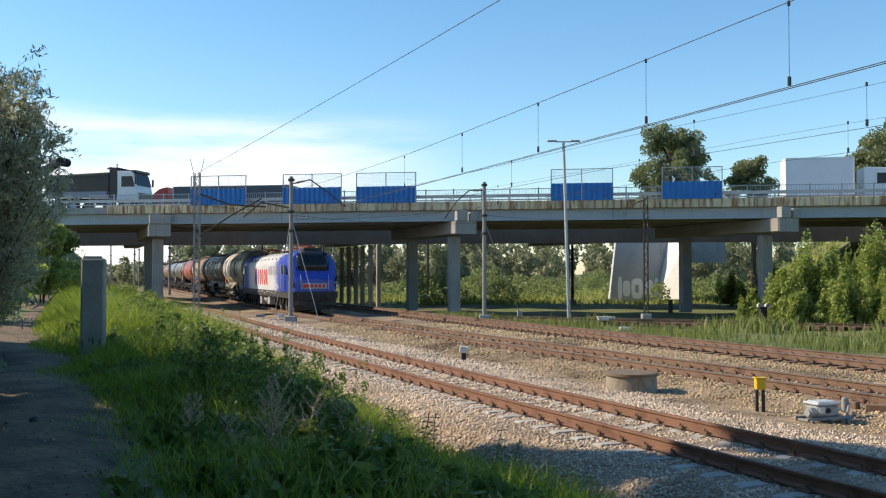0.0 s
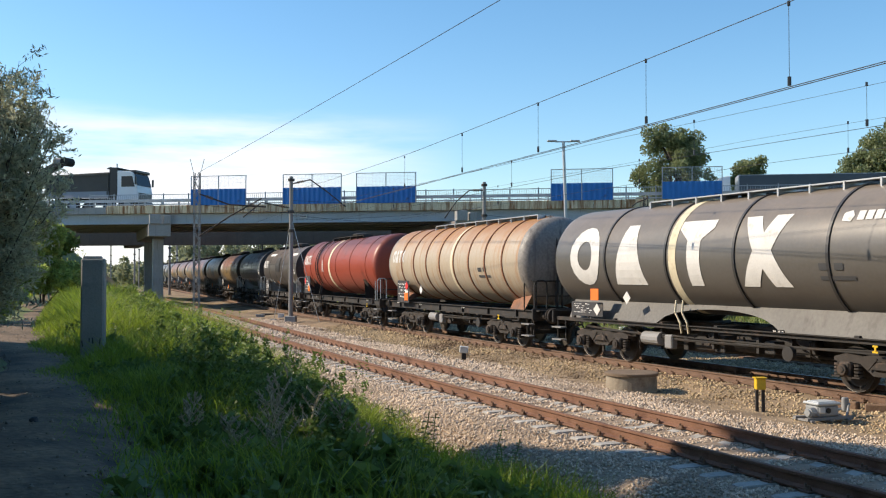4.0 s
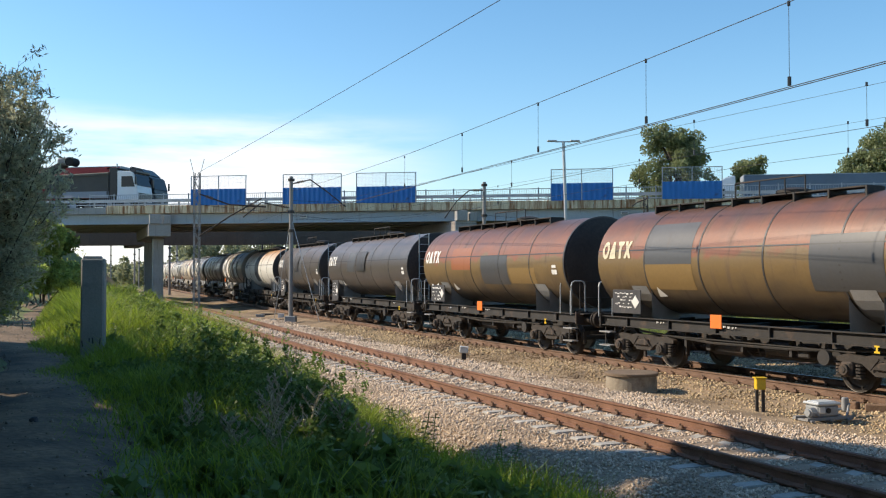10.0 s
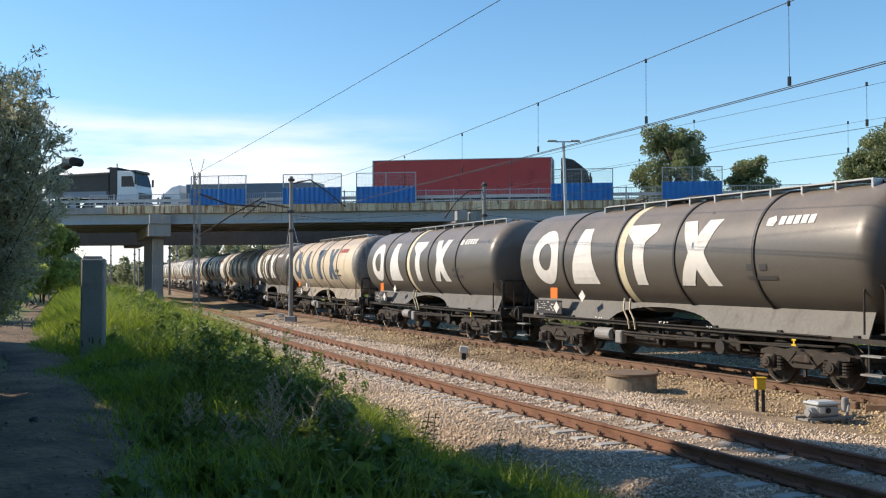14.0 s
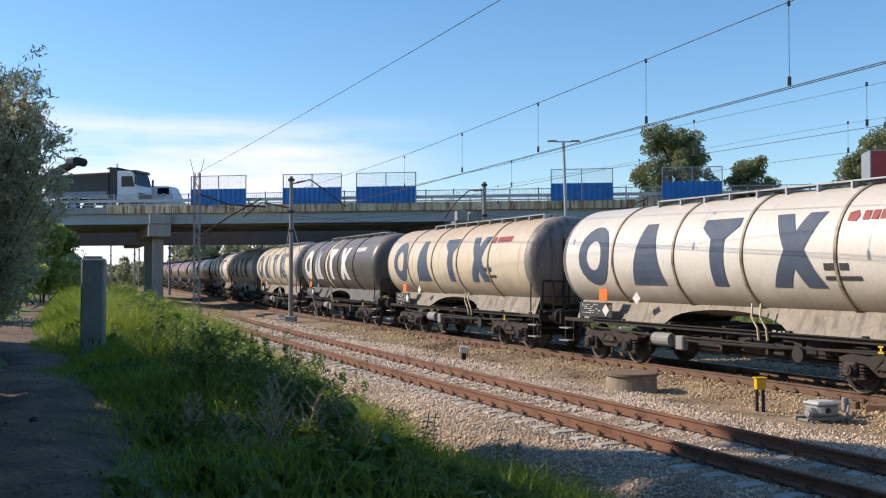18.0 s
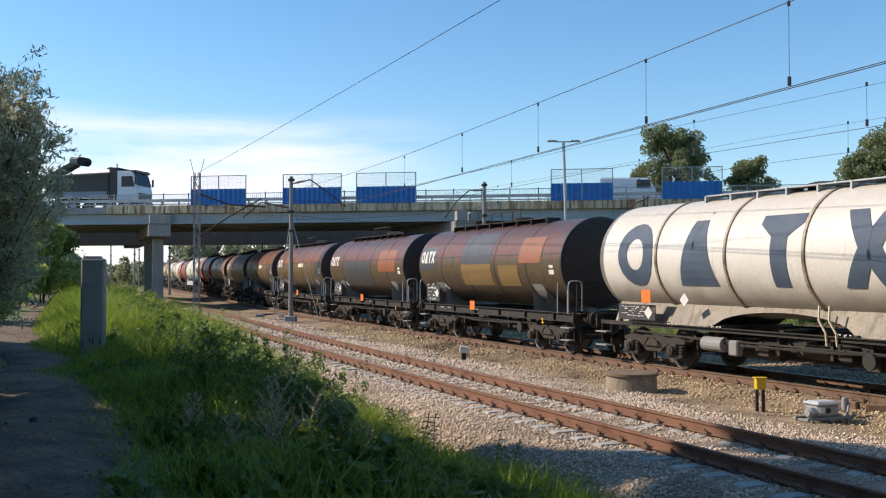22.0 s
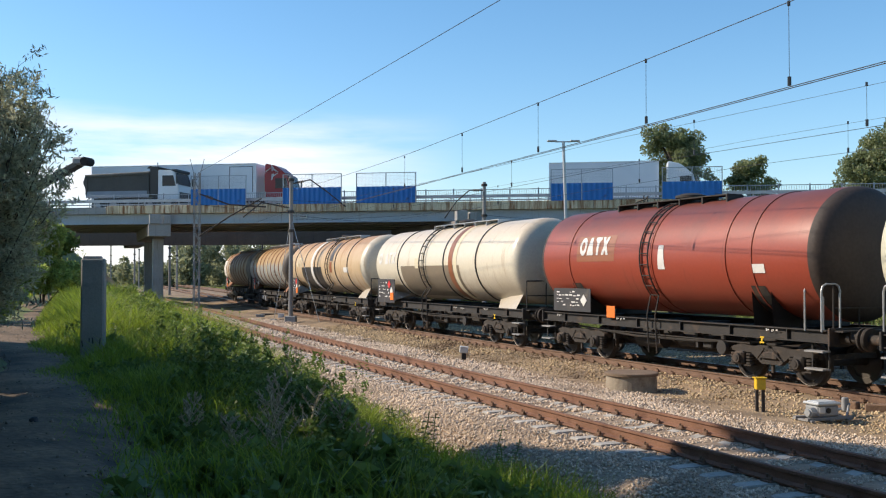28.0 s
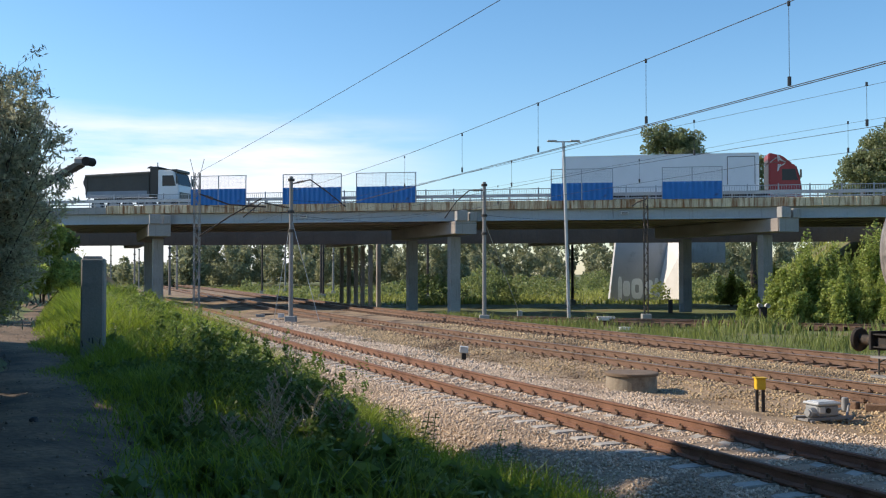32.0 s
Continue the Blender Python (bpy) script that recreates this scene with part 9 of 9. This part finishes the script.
def truck_wheels(t, xs):
    me = cached("road_wheel", make_tyre, [M_TYRE, M_GALV])
    for x in xs:
        for y in (-1.08, 1.08):
            put("wheel", me, t, Matrix.Translation((x, y, 0.51)))


def cab_of(t, x, paint, deflector=True, depth=2.2):
    """A forward-control cab whose front is at x."""
    bm = bmesh.new()
    prof = [(x - depth, 0.75), (x, 0.75), (x + 0.02, 1.6), (x - 0.08, 2.1), (x - 0.35, 3.0), (x - 0.6, 3.15), (x - depth, 3.2)]
    a = [bm.verts.new((p[0], -1.23, p[1])) for p in prof]
    b = [bm.verts.new((p[0], 1.23, p[1])) for p in prof]
    bm.faces.new(a)
    bm.faces.new(b[::-1])
    for i in range(len(prof)):
        j = (i + 1) % len(prof)
        bm.faces.new((a[i], b[i], b[j], a[j]))
    bmesh.ops.recalc_face_normals(bm, faces=bm.faces)
    bmesh.ops.bevel(bm, geom=bm.edges[:], offset=0.06, segments=2, affect="EDGES")
    part("cab", bm, paint, t)
    bm = bmesh.new()
    vs = [bm.verts.new(p) for p in ((x - 0.045, -1.12, 2.05), (x - 0.045, 1.12, 2.05), (x - 0.31, 1.08, 2.95), (x - 0.31, -1.08, 2.95))]
    bm.faces.new(vs)
    ws_ = part("windscreen", bm, M_GLASS, t)
    ws_.modifiers.new("thick", "SOLIDIFY").thickness = -0.03
    for y in (-1.245, 1.245):
        bm = bmesh.new()
        vs = [bm.verts.new((px, y, pz)) for px, pz in ((x - 1.3, 1.95), (x - 0.22, 1.95), (x - 0.42, 2.75), (x - 1.3, 2.75))]
        bm.faces.new(vs)
        part("side_window", bm, M_GLASS, t).modifiers.new("thick", "SOLIDIFY").thickness = 0.02
        bm = bmesh.new()
        box(bm, x - 0.05, y * 1.12, 2.4, 0.12, 0.2, 0.6, bev=0.04)
        part("mirror", bm, M_TRUCKBLACK, t)
    bm = bmesh.new()
    box(bm, x + 0.03, 0, 1.25, 0.08, 2.1, 0.5, bev=0.03)
    part("grille", bm, M_TRUCKBLACK, t)
    bm = bmesh.new()
    box(bm, x + 0.0, 0, 0.62, 0.3, 2.4, 0.42, bev=0.06)
    part("bumper", bm, M_TRUCKBLACK if paint is not M_TRUCKRED else paint, t)
    if deflector:
        bm = bmesh.new()
        prof = [(x - 2.2, 3.15), (x - 0.55, 3.15), (x - 1.3, 3.75), (x - 2.2, 3.95)]
        a = [bm.verts.new((p[0], -1.15, p[1])) for p in prof]
        b = [bm.verts.new((p[0], 1.15, p[1])) for p in prof]
        bm.faces.new(a)
        bm.faces.new(b[::-1])
        for i in range(4):
            j = (i + 1) % 4
            bm.faces.new((a[i], b[i], b[j], a[j]))
        bmesh.ops.recalc_face_normals(bm, faces=bm.faces)
        bmesh.ops.bevel(bm, geom=bm.edges[:], offset=0.08, segments=2, affect="EDGES")
        part("roof_deflector", bm, paint, t)


def lorry(label, total, paint, tarp, ribs=0, fridge=False, deflector=True, swirl=False):
    """An articulated or rigid lorry; its rear is at x = 0, its front at x = total."""
    t = empty("lorry")
    tagged(t, label, "lorry", "lorries on the bridge")
    bl = total - 2.9
    bm = bmesh.new()
    box(bm, bl / 2, 0, 2.55, bl, 2.5, 2.75, bev=0.05)
    body = part("load_box", bm, tarp, t)
    bm = bmesh.new()
    box(bm, bl / 2, 0, 3.93, bl, 2.54, 0.06)
    box(bm, bl / 2, 0, 1.2, bl, 2.54, 0.08)
    for x in (0.0, bl):
        box(bm, x, 0, 2.55, 0.08, 2.56, 2.8)
    part("box_frame", bm, M_GALV if tarp is not M_TRUCKWHITE else M_TRUCKWHITE, t)
    if fridge:
        bm = bmesh.new()
        for (xx, zz, sx, sz) in ((bl - 1.2, 3.7, 1.9, 0.04), (bl - 2.15, 2.7, 0.04, 2.0), (bl - 0.25, 2.7, 0.04, 2.0)):
            box(bm, xx, -1.26, zz, sx, 0.02, sz)
        part("door_outline", bm, M_MAST_DARK, t)
    for k in range(ribs):
        bm = bmesh.new()
        box(bm, bl * (k + 0.5) / ribs, -1.262, 2.5, 0.05, 0.02, 2.5)
        part("strap", bm, M_TIPPER, t)
    bm = bmesh.new()
    box(bm, total / 2 - 0.4, 0, 0.95, total - 1.2, 0.9, 0.3)
    for q in (-1.15, 1.15):
        box(bm, bl * 0.48, q, 0.75, bl * 0.3, 0.06, 0.5)
    part("chassis", bm, M_MAST_DARK, t)
    cab_of(t, total, paint, deflector)
    if swirl:
        bm = bmesh.new()
        rnd = random.Random(4)
        for k in range(9):
            a = rnd.uniform(0, 6.28)
            box(bm, 0, -1.262, 0, 0.5, 0.01, 0.07, Matrix.Translation((total - 1.6 + 0.35 * math.cos(a), 0, 3.2 + 0.35 * math.sin(a))) @ Matrix.Rotation(a, 4, "Y"))
        part("white_swirl", bm, M_WHITE, t, "white painted swirl")
        bm = bmesh.new()
        box(bm, total - 1.1, -1.262, 1.1, 2.1, 0.01, 0.35)
        part("white_sweep", bm, M_WHITE, t)
    long_ = total > 13
    truck_wheels(t, [2.2, 3.5, 4.8, total - 3.6, total - 1.35] if long_ else [2.0, 3.3, total - 1.35])
    return t


def tipper():
    t = empty("tipper_truck")
    tagged(t, "white tipper truck with a dark grey dump body", "truck")
    bm = bmesh.new()
    prof = [(0.1, 1.3), (5.2, 1.3), (5.2, 2.95), (-0.15, 2.75), (-0.3, 2.3)]
    a = [bm.verts.new((p[0], -1.22, p[1])) for p in prof]
    b = [bm.verts.new((p[0], 1.22, p[1])) for p in prof]
    bm.faces.new(a)
    bm.faces.new(b[::-1])
    for i in range(5):
        if i == 2:
            continue
        j = (i + 1) % 5
        bm.faces.new((a[i], b[i], b[j], a[j]))
    bmesh.ops.recalc_face_normals(bm, faces=bm.faces)
    bd = part("dump_body", bm, M_TIPPER, t)
    bd.modifiers.new("thick", "SOLIDIFY").thickness = 0.05
    bm = bmesh.new()
    rod(bm, (-0.1, -1.22, 2.82), (5.2, -1.22, 3.0), 0.09, 10)
    rod(bm, (-0.1, 1.22, 2.82), (5.2, 1.22, 3.0), 0.09, 10)
    part("rolled_cover", bm, mat("cover_roll", (0.22, 0.20, 0.165), 0.9, var=0.3, scale=2, bump=0.2), t)
    bm = bmesh.new()
    vs = [bm.verts.new(p) for p in ((0.0, -1.30, 1.12), (5.2, -1.30, 1.12), (5.2, -1.235, 1.62), (-0.05, -1.235, 1.62))]
    bm.faces.new(vs)
    part("side_skirt", bm, mat("tipper_skirt", (0.32, 0.34, 0.37), 0.55, var=0.2, scale=1, bump=0.05), t, "pale grey lower side panel").modifiers.new("thick", "SOLIDIFY").thickness = 0.04
    bm = bmesh.new()
    for x in (0.0, 5.1):
        box(bm, x, -1.25, 2.1, 0.12, 0.06, 1.5)
    box(bm, 2.6, -1.25, 2.72, 5.2, 0.06, 0.10, Matrix.Rotation(-0.035, 4, "Y"))
    part("rib", bm, M_TIPPER, t)
    bm = bmesh.new()
    box(bm, 5.55, 0, 2.35, 0.7, 2.4, 2.2, bev=0.05)
    vs = [bm.verts.new(p) for p in ((4.9, -1.1, 3.35), (5.2, -1.1, 3.5), (6.4, -1.1, 3.3), (6.4, 1.1, 3.3), (5.2, 1.1, 3.5), (4.9, 1.1, 3.35))]
    bm.faces.new((vs[0], vs[1], vs[4], vs[5]))
    bm.faces.new((vs[1], vs[2], vs[3], vs[4]))
    part("headboard", bm, M_TRUCKBLACK, t)
    bm = bmesh.new()
    rod(bm, (5.75, -1.0, 2.5), (5.75, -1.0, 3.75), 0.05, 8)
    part("exhaust", bm, M_GALV, t)
    bm = bmesh.new()
    box(bm, 3.8, 0, 1.0, 7.2, 0.9, 0.3)
    box(bm, 4.6, -1.1, 0.8, 0.9, 0.3, 0.5, bev=0.04)
    part("chassis", bm, M_MAST_DARK, t)
    cab_of(t, 7.55, M_TRUCKWHITE, False, 1.7)
    bm = bmesh.new()
    box(bm, 7.15, 0, 3.12, 0.5, 2.3, 0.22, bev=0.05)
    part("sun_visor", bm, M_TRUCKBLACK, t)
    truck_wheels(t, [0.9, 2.2, 5.2, 6.7])
    bm = bmesh.new()
    for x in (1.5,):
        bar(bm, [(x - 1.5, -1.15, 0.9), (x - 1.3, -1.15, 1.15), (x + 1.3, -1.15, 1.15), (x + 1.5, -1.15, 0.9)], 0.04)
    part("mudguard", bm, M_TRUCKBLACK, t)
    return t


def milling_machine():
    """A road planer, of which the raised conveyor shows above the bush."""
    t = empty("road_milling_machine")
    tagged(t, "dusty grey road milling machine with a raised dark conveyor", "milling machine")
    bm = bmesh.new()
    box(bm, -4.5, 0, 1.6, 5.0, 2.2, 1.8, bev=0.15)
    part("body", bm, M_TIPPER, t)
    bm = bmesh.new()
    for x in (-6.4, -2.6):
        for y in (-0.9, 0.9):
            box(bm, x, y, 0.4, 1.4, 0.35, 0.75, bev=0.2)
    part("crawler", bm, M_TYRE, t)
    bm = bmesh.new()
    a, b = Vector((-3.2, 0, 1.2)), Vector((2.4, 0, 3.95))
    d = (b - a).normalized()
    m = Matrix.Translation((a + b) / 2) @ d.to_track_quat("X", "Z").to_matrix().to_4x4()
    box(bm, 0, 0, 0, (b - a).length, 0.9, 0.42, m, bev=0.04)
    for k in range(9):
        box(bm, -2.7 + k * 0.62, 0, 0.0, 0.06, 0.96, 0.5, m)
    part("conveyor", bm, mat("dusty_steel", (0.13, 0.115, 0.095), 0.8, var=0.3, bump=0.2), t)
    bm = bmesh.new()
    box(bm, 2.55, 0, 4.12, 1.15, 1.0, 0.62, bev=0.15)
    part("discharge_hood", bm, GREY_PAINT, t)
    bm = bmesh.new()
    rod(bm, (3.05, -0.52, 4.1), (3.05, 0.52, 4.1), 0.34, 16)
    part("head_drum", bm, M_TYRE, t)
    return t


def car(label, paint, van=False):
    t = empty("van" if van else "car")
    tagged(t, label, "van" if van else "car", "cars on the bridge")
    L_, H_ = (5.6, 2.4) if van else (4.3, 1.45)
    bm = bmesh.new()
    prof = [(0, 0.35), (L_, 0.35), (L_, 0.8), (L_ - (0.9 if van else 1.0), 1.0), (L_ - 1.6, H_ * 0.97), (0.5, H_), (0.05, 0.9)]
    a = [bm.verts.new((p[0], -0.9, p[1])) for p in prof]
    b = [bm.verts.new((p[0], 0.9, p[1])) for p in prof]
    bm.faces.new(a)
    bm.faces.new(b[::-1])
    for i in range(len(prof)):
        j = (i + 1) % len(prof)
        bm.faces.new((a[i], b[i], b[j], a[j]))
    bmesh.ops.recalc_face_normals(bm, faces=bm.faces)
    bmesh.ops.bevel(bm, geom=bm.edges[:], offset=0.08, segments=2, affect="EDGES")
    part("body", bm, paint, t)
    for y in (-0.91, 0.91):
        bm = bmesh.new()
        box(bm, L_ - 2.0 if van else L_ * 0.5, y, H_ * 0.78, 1.0 if van else 2.0, 0.02, H_ * 0.25)
        part("side_window", bm, M_GLASS, t)
    me = cached("car_wheel", lambda bm: revolve(bm, [(-0.1, 0.0), (-0.1, 0.2), (-0.11, 0.31), (0.11, 0.31), (0.1, 0.2), (0.1, 0.0)], 18, "y"), M_TYRE)
    for x in (0.8, L_ - 0.8):
        for y in (-0.82, 0.82):
            put("wheel", me, t, Matrix.Translation((x, y, 0.31)))
    return t


def lane_u(px, v):
    """Place along a lane v metres behind the bridge's face at a bearing."""
    a = (px - 784) / 1756
    return (a * (68 + 0.9836 * v) - 1.39 - 0.1805 * v) / (0.9836 + 0.1805 * a)


ROAD_Z = 7.04
TRUCK = tipper()
MILL = milling_machine()
RED_LORRY = lorry("lorry with a dark red tarpaulin trailer and black cab", 16.5, M_TRUCKBLACK, M_TARP_RED, 0)
SWIRL_LORRY = lorry("white refrigerated lorry with a red cab and white swirl", 16.8, M_TRUCKRED, M_TRUCKWHITE, 0, True, True, True)
BOX_LORRY = lorry("white box lorry with a white cab", 11.2, M_TRUCKWHITE, M_TRUCKWHITE, 0, False, True)
FIRST_LORRY = lorry("white panel lorry with rounded white cab", 7.7, M_TRUCKWHITE, M_TRUCKWHITE, 0, False, False)
DARK_LORRY = lorry("lorry with a dark grey curtain trailer and white cab", 16.0, M_TRUCKWHITE, M_TARP_DARK, 7)
BLUE_LORRY = lorry("lorry with a long slate-blue curtain trailer", 16.0, M_TRUCKWHITE, mat("tarpaulin_slate", (0.16, 0.21, 0.27), 0.5, var=0.15, scale=1, fine=12, bump=0.1, stain=(0.3, 0.33, 0.36), stain_amt=0.2), 5)
LOW_LORRY = lorry("lorry with a long dark flat trailer and red cab", 15.0, M_TRUCKRED, M_TARP_DARK, 5)
VAN = car("plain white delivery van on the bridge", M_TRUCKWHITE, True)
RED_CAR = car("small red car on the bridge", M_TRUCKRED)


# ---------------------------------------------------------------- movement
def gone(t):
    """How far the train has run by t seconds."""
    return 20.05 * t - 0.021 * t * t


def on_road(v, u, flip=False, z=ROAD_Z):
    return BRIDGE @ pose(u, v, z, 0, 0, 180 if flip else 0)


def drive(thing, v, keys, length=0.0, flip=False):
    """Keys are (seconds, bearing of the rear); straight on before and after."""
    ts = [k[0] for k in keys]
    us = [lane_u(k[1], v) - length for k in keys]
    v0 = (us[1] - us[0]) / (ts[1] - ts[0])
    v1 = (us[-1] - us[-2]) / (ts[-1] - ts[-2])
    rows = []
    if ts[0] > 0:
        rows.append((0.0, on_road(v, us[0] - v0 * ts[0], flip)))
    rows += [(t, on_road(v, u, flip)) for t, u in zip(ts, us)]
    if ts[-1] < 32:
        rows.append((32.0, on_road(v, us[-1] + v1 * (32 - ts[-1]), flip)))
    walk(thing, rows)


def motions():
    for thing, u in TRAIN:
        rows = []
        for t in np.arange(0, 32.01, 1.0):
            rows.append((float(t), pose_at(MAIN, u + gone(float(t)))))
        walk(thing, rows)
    drive(TRUCK, 4.0, [(0, 265), (22.2, 265), (22.6, 270), (23, 280), (24, 289), (24.5, 295), (25.5, 315), (27.5, 336), (28, 337), (32, 337)], 8.0)
    drive(MILL, 4.2, [(0, 118), (6, 128), (9, 132), (13, 139), (19, 149), (23, 156), (28, 160), (32, 163)], 3.4)
    drive(RED_LORRY, 7.6, [(10, -40), (11, 125), (12, 303), (13, 470), (14, 667), (14.5, 772), (16.5, 1200), (17, 1329), (17.5, 1438), (18, 1535)])
    drive(SWIRL_LORRY, 7.6, [(27.5, 96), (28, 176), (29, 347), (29.5, 452), (30, 555), (31, 770), (32, 998)])
    drive(BOX_LORRY, 11.5, [(24.5, 250), (25.5, 430), (27.5, 868), (28, 975), (29, 1184), (30, 1402)])
    drive(FIRST_LORRY, 11.5, [(0, 1388), (0.5, 1523)])
    drive(DARK_LORRY, 24.0, [(5.5, 875), (6, 757), (7, 525), (8, 300), (9, 60)], -16.0, True)
    drive(BLUE_LORRY, 24.0, [(10, 1255), (11, 990), (12, 741), (13, 514), (14, 290)], -16.0, True)
    drive(LOW_LORRY, 26.0, [(0, 268), (1, 40)], -15.0, True)
    drive(VAN, 7.6, [(20.5, 733), (21, 841), (22, 1052), (22.5, 1160), (23, 1274), (23.5, 1392)])
    drive(RED_CAR, 20.0, [(18.5, 1040), (19, 905), (19.5, 770)], 0, True)


motions()
